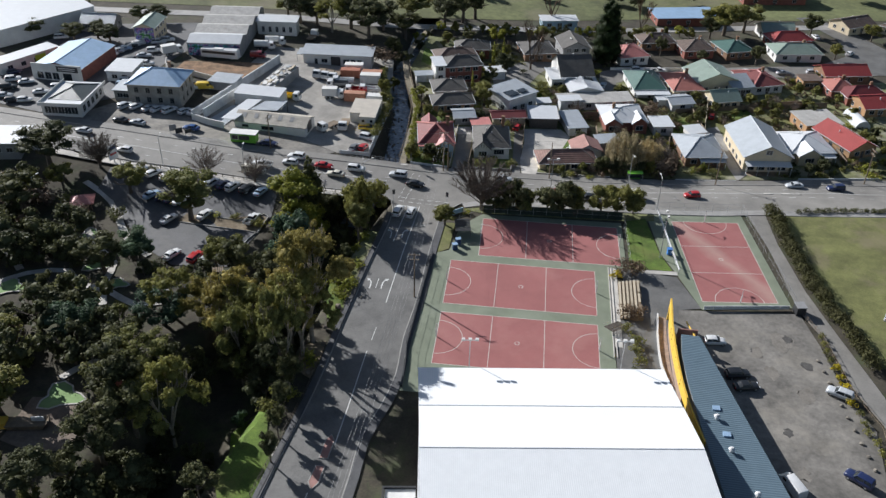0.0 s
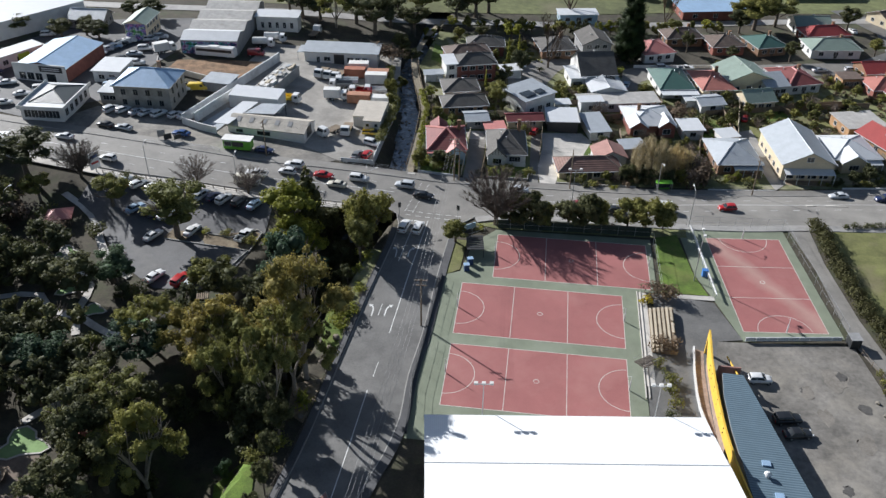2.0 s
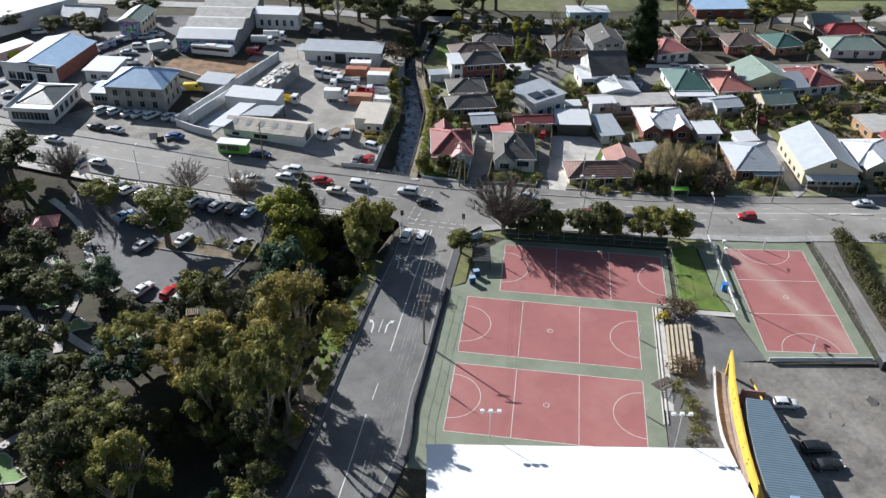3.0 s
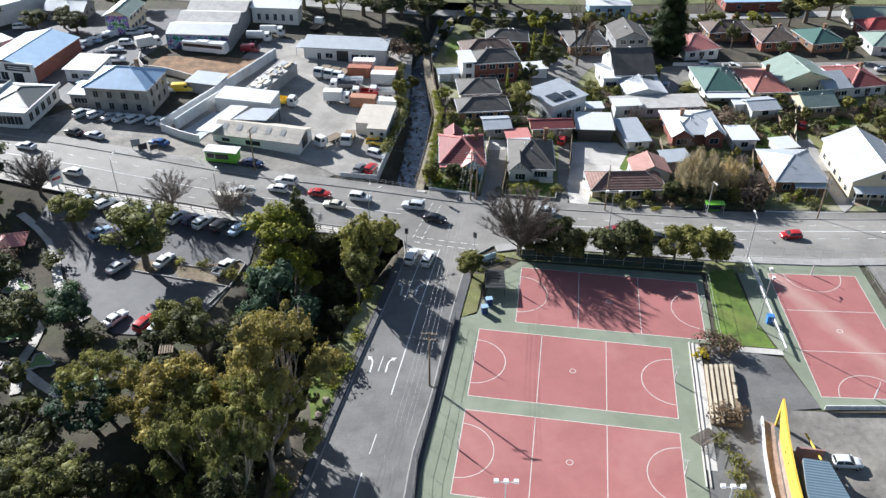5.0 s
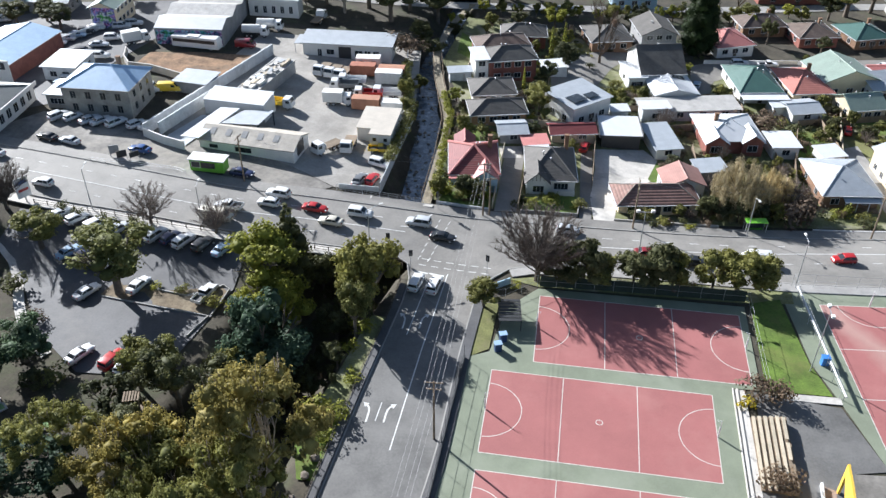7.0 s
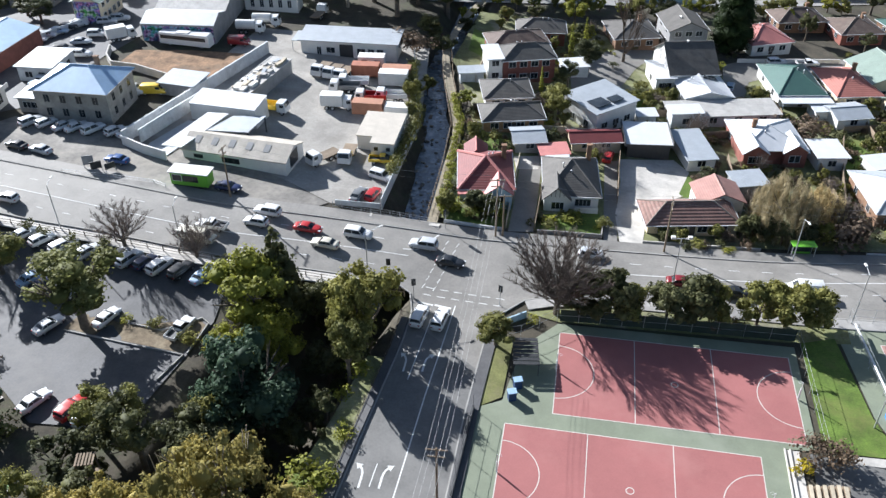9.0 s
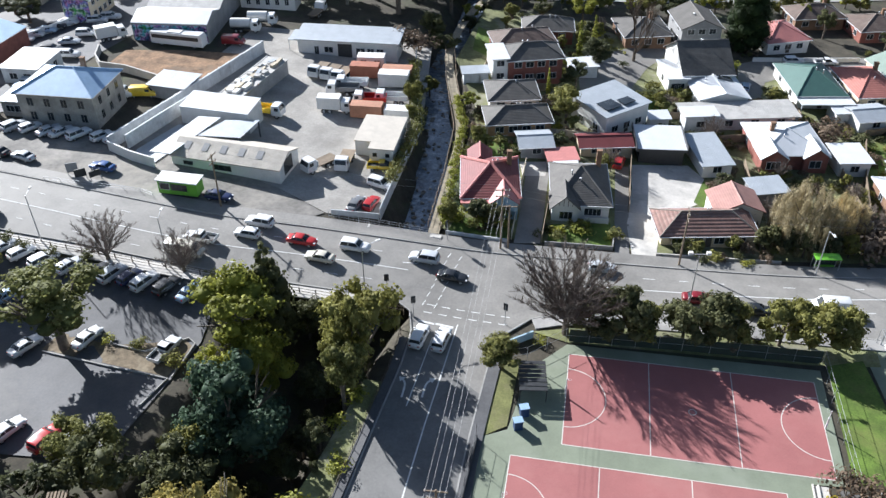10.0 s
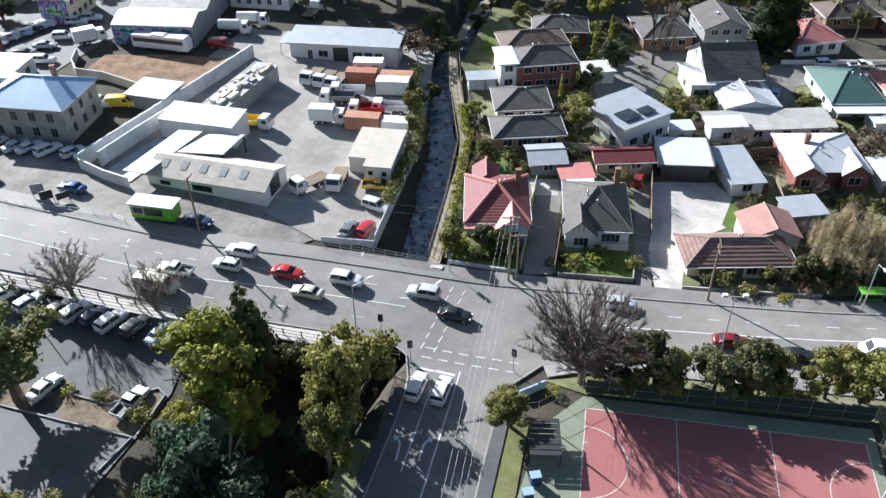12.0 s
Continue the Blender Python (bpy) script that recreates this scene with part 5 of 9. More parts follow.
wall_run("yard_wall", [(-75.2, 65.4), (-73.4, 72), (-69.6, 86), (-66.4, 98), (-63.6, 109)], 2.6, 0.35, M["wall_block"], "tall pale painted block wall round the yard")
wall_run("yard_wall", [(-75.2, 65.2), (-70, 63.0), (-65.3, 61.8)], 1.9, 0.3, M["white_wall"], "low white block wall along the forecourt")
wall_run("yard_wall", [(-72.4, 66.4), (-70.4, 74), (-67.6, 84)], 2.7, 0.3, M["wall_block"], "inner pale block wall of the yard")
for px, py in resample([(-75.2, 65.4), (-73.4, 72), (-69.6, 86), (-66.4, 98), (-63.6, 109)], 3.0)[1:]:
    pier = part("pilaster", boxes((-0.24, -0.24, -0.2, 0.24, 0.24, 2.66)), M["wall_block"], None)
    pier.location, pier.rotation_euler = (px, py, ground(px, py)), (0, 0, radians(-15))
    tagged(pier, "square pale pillar in the yard wall", "pillar", "pillars of the yard wall", "structure")
wall_run("lot_wall", curve_pts([(-97.0, 102.5), (-95.4, 98.0), (-92.6, 94.6), (-87.0, 94.2), (-78.8, 91.4), (-72.6, 90.6)]), 1.6, 0.3, M["concrete"], "curved pale concrete wall round the clay lot")
wall_run("yard_fence", [(-33.2, 56.0), (-25.8, 57.0)], 0.9, 0.12, M["wall_block"], "low pale panel fence on the street corner", category="fence")
wall_run("yard_fence", [(-25.6, 57.0), (-25.4, 72.0), (-25.1, 87.0), (-29.2, 100.0), (-32.2, 116)], 1.9, 0.12, M["wall_block"], "pale panel fence along the creek", category="fence")
wall_run("lane_wall", [(-121, 92), (-111.5, 112), (-108, 119)], 1.6, 0.3, M["wall_block"], "grey block wall beside the parking lane")
house("shed", -77.4, 85.4, -5, 7.4, 6.0, 2.6, "zinc", "flat", 0, "grey_wall", "low open shelter with a pale flat roof", "shelter", front=0, side=0)

M["cream_sheet"] = ribbed("cream_sheet_roof", (0.52, 0.47, 0.4), 0.3, 0.6, 0.0, 0.02, "Y", 0.15)
# portable buildings and shipping containers
e = thing("portable_building", -34.2, 74.4, 1, ground(-31, 78), "white flat-roofed portable building", "portable building")
part("wall", boxes((0, 0, -0.3, 7.2, 9.2, 3.0)), M["white_wall"], e)
part("roof", boxes((-0.2, -0.2, 3.0, 7.4, 9.4, 3.16)), M["cream_sheet"], e)
part("front_block", boxes((3.0, -2.4, -0.3, 7.2, 0, 3.0)), M["white_wall"], e)
part("front_roof", boxes((2.9, -2.6, 3.02, 7.4, -0.2, 3.2)), M["cream_sheet"], e)
window_at(e, 4.0, -2.4, 1.6, 0.6, 0.6, "f", M["dark_metal"], 1)
window_at(e, 6.2, -2.4, 1.6, 0.6, 0.6, "f", M["dark_metal"], 1)


def container(x, y, turn, l, w, h, col, label, windows=0):
    e = thing("container", x, y, turn, None, label, "container", "containers in the yard")
    n = int(l / 0.25)
    line = [(l * k / n, -0.03 if k // 2 % 2 and 0 < k < n else 0.0) for k in range(n + 1)] + [(l, w), (0, w)]
    bm = bmesh.new()
    low = [bm.verts.new((x1, y1, 0.15)) for x1, y1 in line]
    top = [bm.verts.new((x1, y1, h)) for x1, y1 in line]
    for k in range(len(line)):
        j = (k + 1) % len(line)
        bm.faces.new((low[k], low[j], top[j], top[k]))
    bm.faces.new(top)
    bm.faces.new(low[::-1])
    part("body", bm, M[col], e)
    part("door", boxes((l, 0.08, 0.25, l + 0.05, w / 2 - 0.03, h - 0.1)), M[col], e)
    part("door", boxes((l, w / 2 + 0.03, 0.25, l + 0.05, w - 0.08, h - 0.1)), M[col], e)
    for k in range(windows):
        window_at(e, l * (k + 0.5) / windows, -0.03, 1.2, 1.2, 0.9, "f", M["white_paint"], 2)


M["rust_red"] = surface("rust_red_steel", (0.36, 0.13, 0.075), 0.7, 0.2, 0.5, 5.0, 0.0)
M["tan_steel"] = surface("tan_steel", (0.42, 0.2, 0.12), 0.7, 0.2, 0.5, 5.0, 0.0)
container(-42.6, 106.6, 6, 5.6, 2.6, 2.7, "white_wall", "white site office box with two windows", 2)
container(-43.0, 102.6, 4, 5.8, 2.4, 2.6, "rust_red", "rust red shipping container in the yard")
container(-36.6, 103.2, 4, 6.0, 2.4, 2.6, "tan_steel", "faded orange shipping container in the yard")
container(-36.6, 100.2, 4, 6.0, 2.6, 2.8, "white_wall", "white refrigerated shipping container in the yard")
container(-38.6, 86.6, 2, 6.0, 2.4, 2.6, "tan_steel", "orange red shipping container in the yard")
container(-32.2, 86.8, 2, 4.6, 2.4, 2.6, "white_wall", "white steel storage container in the yard")

# kiosk, an old tram body
e = thing("kiosk", -61.0, 54.4, -1, None, "lime green kiosk with a flat white roof", "kiosk")
M["lime"] = surface("lime_green_paint", (0.16, 0.45, 0.04), 0.5, 0.1, 0.5, 5.0, 0.0)
part("body", boxes((0, 0, 0.35, 6.6, 2.4, 2.7, 0.05)), M["lime"], e)
part("roof", boxes((-0.25, -0.25, 2.7, 6.85, 2.65, 2.88)), M["white_wall"], e)
window_at(e, 3.6, 0, 1.2, 2.6, 1.0, "f", M["dark_metal"], 3)
window_at(e, 1.2, 0, 1.2, 1.6, 1.1, "f", M["white_paint"], 1)
part("skirt", boxes((0.3, 0.1, 0.0, 6.3, 2.3, 0.35)), M["dark_metal"], e)

# other houses and sheds farther back
FAR = [
    (84.2, 127.4, 20, 10.5, 13, "tile_maroon", "hip", "white_wall", "weatherboard house with a maroon tiled roof"),
    (70.2, 113.0, 18, 8.4, 8, "tin_palegreen", "gable", "cream_wall", "low cream outbuilding with a pale green roof"),
    (77.6, 124.6, 20, 7, 6, "zinc", "skillion", "white_wall", "grey sheet-roofed outbuilding with solar panels"),
    (108.6, 128.6, 10, 8, 9, "tile_bright", "hip", "brick_wall", "brick house with an orange tiled roof"),
    (112.4, 124.2, 11, 13, 8, "tin_maroon", "hip", "brick_wall", "long house with a dark red roof"),
    (110.0, 141.0, 11, 15, 9, "tin_red", "gable", "brown_brick", "long house with a red sheet roof"),
    (101.4, 135.0, 11, 6, 5, "tile_brown", "flat", "orange_brick", "flat-roofed brick garage in a back garden"),
    (97.8, 158.8, 8, 16, 10, "tin_palegreen", "hip", "white_wall", "white house with a pale green roof"),
    (99.4, 171.6, 14, 15, 8, "tin_red", "hip", "brick_wall", "house with a dark red roof"),
    (97.8, 181.0, 8, 12, 9, "tin_palegreen", "gable", "white_wall", "white hall with a pale grey-green roof"),
    (66.2, 155.4, 14, 10.5, 10, "tile_brown", "hip", "brick_wall", "red brick house with a brown tiled roof"),
    (80.8, 157.0, 20, 10, 11, "tin_green", "hip", "brown_brick", "brick house with a dark green roof"),
]
FAR2 = [
    (60.0, 188.0, 12, 24, 12, "zinc_blue", "flat", "brick_wall", "low brick and glass building with a blue roof"),
    (131.0, 191.0, 30, 13, 10, "tile_brown", "gable", "cream_wall", "cream gabled house with a brown roof"),
    (94.4, 100.4, 15, 11, 9.5, "grey_sheet", "flat", "orange_brick", "flat-roofed orange brick house in a garden"),
    (115.4, 116.0, 14, 10, 10, "tin_red", "gable", "orange_brick", "orange brick house with a red roof"),
    (-147.6, 128.6, 3, 10, 10, "zinc", "hip", "grey_wall", "old cottage with a grey hip roof"),
    (-134.2, 123.0, 3, 11, 7, "zinc", "gable", "grey_wall", "old cottage with a dark sheet roof"),
    (16.6, 172.0, 10, 13, 6, "white_roof_y", "flat", "blue_wall", "low white and blue clubroom"),
    (24.0, 140.6, 13, 9, 11, "tile_dark", "gable", "grey_wall", "two-storey grey house with a dark gabled roof"),
    (11.6, 137.0, 16, 10.5, 11, "tile_dark", "hip", "brown_brick", "brick house with a grey tiled roof"),
    (52.0, 160.0, 14, 12, 8, "tile_brown", "hip", "brown_brick", "brick house with a low brown roof"),
    (98.0, 222.0, 10, 26, 12, "tile_dark", "gable", "brick_wall", "two-storey red brick hall with a dark roof"),
    (-60.0, 196.0, 5, 20, 12, "white_roof_y", "gable", "white_wall", "white shed with a low white roof beyond the trees"),
    (150.0, 190.0, 40, 12, 9, "tile_brown", "hip", "cream_wall", "cream house with a brown roof by the junction"),
]
for x, y, tr, w, d, rf, kd, wl, lb in FAR + FAR2:
    tall = "two-storey" in lb
    house("house", x, y, tr, w, d, 5.2 if tall else 3.1, rf, kd, 2.0, wl, lb, front=3, side=2, storeys=2 if tall else 1, chimney=(w * 0.7, d * 0.6) if kd == "hip" else None, ridge="y" if d > w else "x")


# ---- vehicles ----
PAINTS = {"white": (0.7, 0.7, 0.695), "silver": (0.5, 0.52, 0.54), "red": (0.42, 0.02, 0.02), "black": (0.02, 0.021, 0.023), "blue": (0.03, 0.09, 0.26),
          "navy": (0.02, 0.03, 0.09), "grey": (0.16, 0.165, 0.17), "dkred": (0.2, 0.015, 0.02), "cream": (0.62, 0.58, 0.48), "yellow": (0.75, 0.52, 0.04), "pale_blue": (0.35, 0.47, 0.6)}
for _k, _c in PAINTS.items():
    M["paint_" + _k] = glossy_paint("paint_" + _k, _c, 0.28, 0.0)
M["lamp_red"] = glossy_paint("tail_lamp", (0.3, 0.01, 0.01))
M["lamp_clear"] = glossy_paint("head_lamp", (0.7, 0.72, 0.75))
WORDS = {"white": "white", "silver": "silver", "red": "bright red", "black": "black", "blue": "blue", "navy": "dark blue", "grey": "dark grey", "dkred": "dark red", "cream": "cream", "yellow": "yellow", "pale_blue": "pale blue"}


def profile_bm(pts, w, bevel=0.1, top_in=0.0):
    bm = bmesh.new()
    zs = [p[1] for p in pts]
    lo, hi = min(zs), max(zs)
    def half(z):
        return w / 2 - top_in * (z - lo) / (hi - lo)
    a = [bm.verts.new((x, -half(z), z)) for x, z in pts]
    b = [bm.verts.new((x, half(z), z)) for x, z in pts]
    bm.faces.new(a)
    bm.faces.new(b[::-1])
    for i in range(len(pts)):
        j = (i + 1) % len(pts)
        bm.faces.new((a[j], a[i], b[i], b[j]))
    if bevel:
        bmesh.ops.bevel(bm, geom=bm.edges[:], offset=bevel, segments=2, affect="EDGES", profile=0.5)
    return bm


SHAPES = {
    "sedan": dict(w=1.8, low=[(-2.25, 0.32), (-2.32, 0.7), (-2.2, 0.95), (-1.4, 1.0), (0.9, 0.95), (2.0, 0.8), (2.28, 0.6), (2.26, 0.32)], glass=(-1.75, -1.0, 0.2, 1.05, 0.92, 1.4), axle=(-1.35, 1.4)),
    "hatch": dict(w=1.75, low=[(-1.95, 0.32), (-2.05, 0.75), (-1.95, 1.0), (0.8, 0.98), (1.8, 0.85), (2.0, 0.6), (2.0, 0.32)], glass=(-1.9, -1.6, 0.1, 1.0, 0.95, 1.5), axle=(-1.25, 1.3)),
    "suv": dict(w=1.88, low=[(-2.2, 0.4), (-2.3, 0.85), (-2.2, 1.1), (0.9, 1.08), (2.0, 0.98), (2.28, 0.7), (2.26, 0.38)], glass=(-2.15, -1.9, 0.25, 1.05, 1.05, 1.68), axle=(-1.35, 1.4)),
}


def wheel(parent, x, y, r, w=0.22):
    bm = bmesh.new()
    tube(bm, (0, -w / 2, 0), (0, w / 2, 0), r, r, 14)
    ob = part("wheel", bm, M["rubber"], parent)
    ob.location = (x, y, r)
    bm = bmesh.new()
    tube(bm, (0, -w / 2 - 0.012, 0), (0, w / 2 + 0.012, 0), r * 0.6, r * 0.6, 10)
    part("rim", bm, M["metal"], ob)


def along(line, x):
    """Height of an outline at x."""
    for (x0, z0), (x1, z1) in zip(line, line[1:]):
        if x0 <= x <= x1:
            return z0 + (z1 - z0) * (x - x0) / (x1 - x0 + 1e-9)
    return line[-1][1] if x > line[-1][0] else line[0][1]


def loft_body(low, w, floor=0.3):
    """A rounded car body: cross-sections along its length, narrower at nose and tail."""
    top = [p for p in low if p[1] > 0.5]
    top = sorted(top)
    x0, x1 = min(p[0] for p in low), max(p[0] for p in low)
    bm, rings = bmesh.new(), []
    for f, k in ((0, 0.74), (0.025, 0.88), (0.1, 0.97), (0.25, 1), (0.5, 1), (0.75, 1), (0.9, 0.95), (0.965, 0.86), (1, 0.66)):
        x = x0 + (x1 - x0) * f
        zt = along(top, x)
        if f in (0, 1):
            zt -= 0.1
        h, zm = w / 2 * k, floor + (zt - floor) * 0.62
        half = [(h * 0.9, floor), (h, floor + 0.14), (h, zm), (h * 0.93, zt - 0.03), (h * 0.55, zt + 0.02)]
        rings.append([bm.verts.new((x, y, z)) for y, z in half] + [bm.verts.new((x, -y, z)) for y, z in half[::-1]])
    for a, b in zip(rings, rings[1:]):
        for i in range(10):
            j = (i + 1) % 10
            bm.faces.new((a[i], a[j], b[j], b[i]))
    bm.faces.new(rings[0][::-1])
    bm.faces.new(rings[-1])
    return bm


def make_car(kind, col):
    s = SHAPES[kind]
    w = s["w"]
    e = thing("car", 0, 0, 0, 0, {"sedan": "%s sedan standing on the asphalt", "hatch": "small %s hatchback standing on the asphalt", "suv": "%s station wagon standing on the asphalt"}[kind] % WORDS[col], "car")
    part("body", loft_body(s["low"], w), M["paint_" + col], e, smooth=True)
    b0, t0, t1, b1, zb, zt = s["glass"]
    tm = (t0 + t1) / 2
    part("cabin_glass", profile_bm([(b0, zb - 0.06), (t0, zt - 0.05), (tm, zt - 0.02), (t1, zt - 0.05), (b1, zb - 0.06)], w - 0.16, 0.07, 0.2), M["glass"], e, smooth=True)
    bm = profile_bm([(t0 - 0.12, zt - 0.09), (t0 + 0.05, zt - 0.02), (tm, zt + 0.02), (t1 - 0.02, zt - 0.02), (t1 + 0.16, zt - 0.1)], w - 0.44, 0.03, 0.04)
    part("roof", bm, M["paint_" + col], e, smooth=True)
    for sy in (-1, 1):
        for xb, xt in ((b0 + 0.06, t0 - 0.02), (b0 * 0.3 + t0 * 0.15 + t1 * 0.55, b0 * 0.3 + t0 * 0.15 + t1 * 0.5), (b1 - 0.08, t1 + 0.04)):
            bm = bmesh.new()
            tube(bm, (xb, sy * (w / 2 - 0.1), zb - 0.03), (xt, sy * (w / 2 - 0.26), zt - 0.05), 0.05, 0.045, 6)
            part("pillar", bm, M["paint_" + col], e)
    lo = s["low"]
    xf, xr = max(p[0] for p in lo), min(p[0] for p in lo)
    for sy in (-1, 1):
        part("headlight", boxes((xf - 0.3, sy * (w / 2 - 0.36) - 0.16, 0.6, xf - 0.03, sy * (w / 2 - 0.36) + 0.16, 0.74)), M["lamp_clear"], e)
        part("tail_light", boxes((xr - 0.01, sy * (w / 2 - 0.34) - 0.14, 0.7, xr + 0.14, sy * (w / 2 - 0.34) + 0.14, 0.86)), M["lamp_red"], e)
        for ax in s["axle"]:
            wheel(e, ax, sy * (w / 2 - 0.13), 0.33)
        part("mirror", boxes((0.62, sy * (w / 2 + 0.04) - 0.1, zb, 0.78, sy * (w / 2 + 0.04) + 0.1, zb + 0.13)), M["paint_" + col], e)
    return e


def make_ute(col):
    e = thing("ute", 0, 0, 0, 0, "%s utility vehicle with an open tray" % WORDS[col], "ute")
    w = 1.82
    part("body", profile_bm([(-0.6, 0.4), (-0.6, 1.02), (0.95, 1.0), (2.2, 0.92), (2.5, 0.7), (2.48, 0.4)], w, 0.08, 0.05), M["paint_" + col], e, smooth=True)
    part("cabin_glass", profile_bm([(-0.6, 0.98), (-0.5, 1.56), (0.35, 1.56), (1.15, 0.98)], w - 0.14, 0.04, 0.18), M["glass"], e)
    bm = bmesh.new()
    box(bm, -0.56, -w / 2 + 0.24, 1.54, 0.42, w / 2 - 0.24, 1.62, 0.03)
    part("roof", bm, M["paint_" + col], e)
    part("tray", boxes((-2.6, -w / 2, 0.55, -0.64, w / 2, 0.65), (-2.6, -w / 2, 0.65, -0.64, -w / 2 + 0.06, 1.08), (-2.6, w / 2 - 0.06, 0.65, -0.64, w / 2, 1.08), (-2.6, -w / 2 + 0.06, 0.65, -2.54, w / 2 - 0.06, 1.08)), M["paint_" + col], e)
    part("tray_floor", boxes((-2.52, -w / 2 + 0.07, 0.651, -0.7, w / 2 - 0.07, 0.68)), M["dark_metal"], e)
    for sy in (-1, 1):
        for ax in (-1.65, 1.6):
            wheel(e, ax, sy * (w / 2 - 0.13), 0.36)
        part("headlight", boxes((2.28, sy * 0.6 - 0.16, 0.68, 2.49, sy * 0.6 + 0.16, 0.84)), M["lamp_clear"], e)
    return e


def make_van(col, long=False):
    L = 3.4 if long else 2.5
    e = thing("van", 0, 0, 0, 0, "%s delivery van standing on the road" % WORDS[col], "van")
    part("body", profile_bm([(-L, 0.38), (-L, 2.05), (1.05, 2.08), (1.75, 1.25), (2.3, 1.05), (2.4, 0.38)], 1.95, 0.1, 0.12), M["paint_" + col], e, smooth=True)
    bm = bmesh.new()
    vs = [bm.verts.new(q) for q in ((1.78, -0.78, 1.28), (1.78, 0.78, 1.28), (1.2, 0.7, 1.98), (1.2, -0.7, 1.98))]
    bm.faces.new(vs)
    part("windscreen", bm, M["glass"], e)
    for sy in (-1, 1):
        part("side_window", boxes((0.5, sy * 0.905 - 0.03, 1.25, 1.3, sy * 0.905 + 0.03, 1.75)), M["glass"], e)
        for ax in (-L + 0.8, 1.5):
            wheel(e, ax, sy * 0.83, 0.34)
        part("headlight", boxes((2.25, sy * 0.7 - 0.15, 0.75, 2.41, sy * 0.7 + 0.15, 0.95)), M["lamp_clear"], e)
    return e


def make_truck(col, load="tray", length=6.5):
    e = thing("truck", 0, 0, 0, 0, {"tray": "%s flatbed truck parked in the yard", "box": "%s box truck parked in the yard", "tipper": "%s tipper truck parked in the yard", "tank": "%s tank truck parked in the yard"}[load] % WORDS[col], "truck")
    w = 2.3
    bm = profile_bm([(0.0, 0.6), (0.0, 2.5), (1.5, 2.55), (1.85, 1.7), (2.0, 0.6)], w, 0.08, 0.06)
    part("cab", bm, M["paint_" + ("white" if load != "box" else col)], e)
    bm = bmesh.new()
    vs = [bm.verts.new(q) for q in ((1.9, -0.98, 1.72), (1.9, 0.98, 1.72), (1.6, 0.92, 2.42), (1.6, -0.92, 2.42))]
    bm.faces.new(vs)
    part("windscreen", bm, M["glass"], e)
    part("chassis", boxes((-length + 2, -0.45, 0.6, 0.2, 0.45, 0.85)), M["dark_metal"], e)
    for sy in (-1, 1):
        part("side_window", boxes((0.7, sy * 1.1 - 0.03, 1.6, 1.5, sy * 1.1 + 0.03, 2.2)), M["glass"], e)
        for ax in (1.0, -length + 3.2, -length + 4.3):
            wheel(e, ax, sy * 0.95, 0.46, 0.28)
    x0, x1 = -length + 2, -0.15
    if load == "tray":
        part("flatbed", boxes((x0, -w / 2, 0.95, x1, w / 2, 1.1)), M["timber"], e)
        part("headboard", boxes((x1 - 0.12, -w / 2, 1.1, x1, w / 2, 2.1)), M["paint_" + col], e)
    elif load == "box":
        part("cargo_box", boxes((x0, -w / 2, 0.9, x1, w / 2, 3.2, 0.04)), M["white_wall"], e)
    elif load == "tank":
        bm = bmesh.new()
        tube(bm, (x0, 0, 1.95), (x1, 0, 1.95), 1.05, 1.05, 16)
        part("tank", bm, M["white_wall"], e)
    else:
        part("tipper_body", boxes((x0, -w / 2, 1.0, x1, w / 2, 1.12), (x0, -w / 2, 1.12, x1, -w / 2 + 0.08, 1.9), (x0, w / 2 - 0.08, 1.12, x1, w / 2, 1.9), (x1 - 0.1, -w / 2 + 0.08, 1.12, x1, w / 2 - 0.08, 2.1), (x0, -w / 2 + 0.08, 1.12, x0 + 0.08, w / 2 - 0.08, 1.9)), M["paint_" + col], e)
    return e


def make_bus(col):
    e = thing("coach", 0, 0, 0, 0, "long white coach parked beside the clay lot", "coach")
    part("body", profile_bm([(-6, 0.45), (-6, 3.0), (5.6, 3.05), (5.95, 2.2), (6.0, 0.45)], 2.5, 0.1, 0.05), M["paint_" + col], e)
    for sy in (-1, 1):
        part("window_band", boxes((-5.6, sy * 1.235 - 0.02, 1.7, 5.2, sy * 1.235 + 0.02, 2.5)), M["glass"], e)
        for ax in (-3.6, 4.0):
            wheel(e, ax, sy * 1.08, 0.5, 0.28)
    part("roof_unit", boxes((-2, -0.9, 3.04, 1, 0.9, 3.2)), M["white_wall"], e)
    return e


PROTO = {}


def vehicle(kind, col, x, y, turn, group="cars", lift=0.09):
    key = (kind, col)
    m = pose(x, y, ground(x, y) + lift, 0, 0, turn)
    if key not in PROTO:
        if kind in SHAPES:
            e = make_car(kind, col)
        elif kind == "ute":
            e = make_ute(col)
        elif kind in ("van", "longvan"):
            e = make_van(col, kind == "longvan")
        elif kind == "coach":
            e = make_bus(col)
        else:
            e = make_truck(col, kind)
        e.location, e.rotation_euler = m.translation, (0, 0, radians(turn))
        e["group"] = group
        PROTO[key] = e
        return e
    o = copy_thing(PROTO[key], m)
    o["group"] = group
    return o


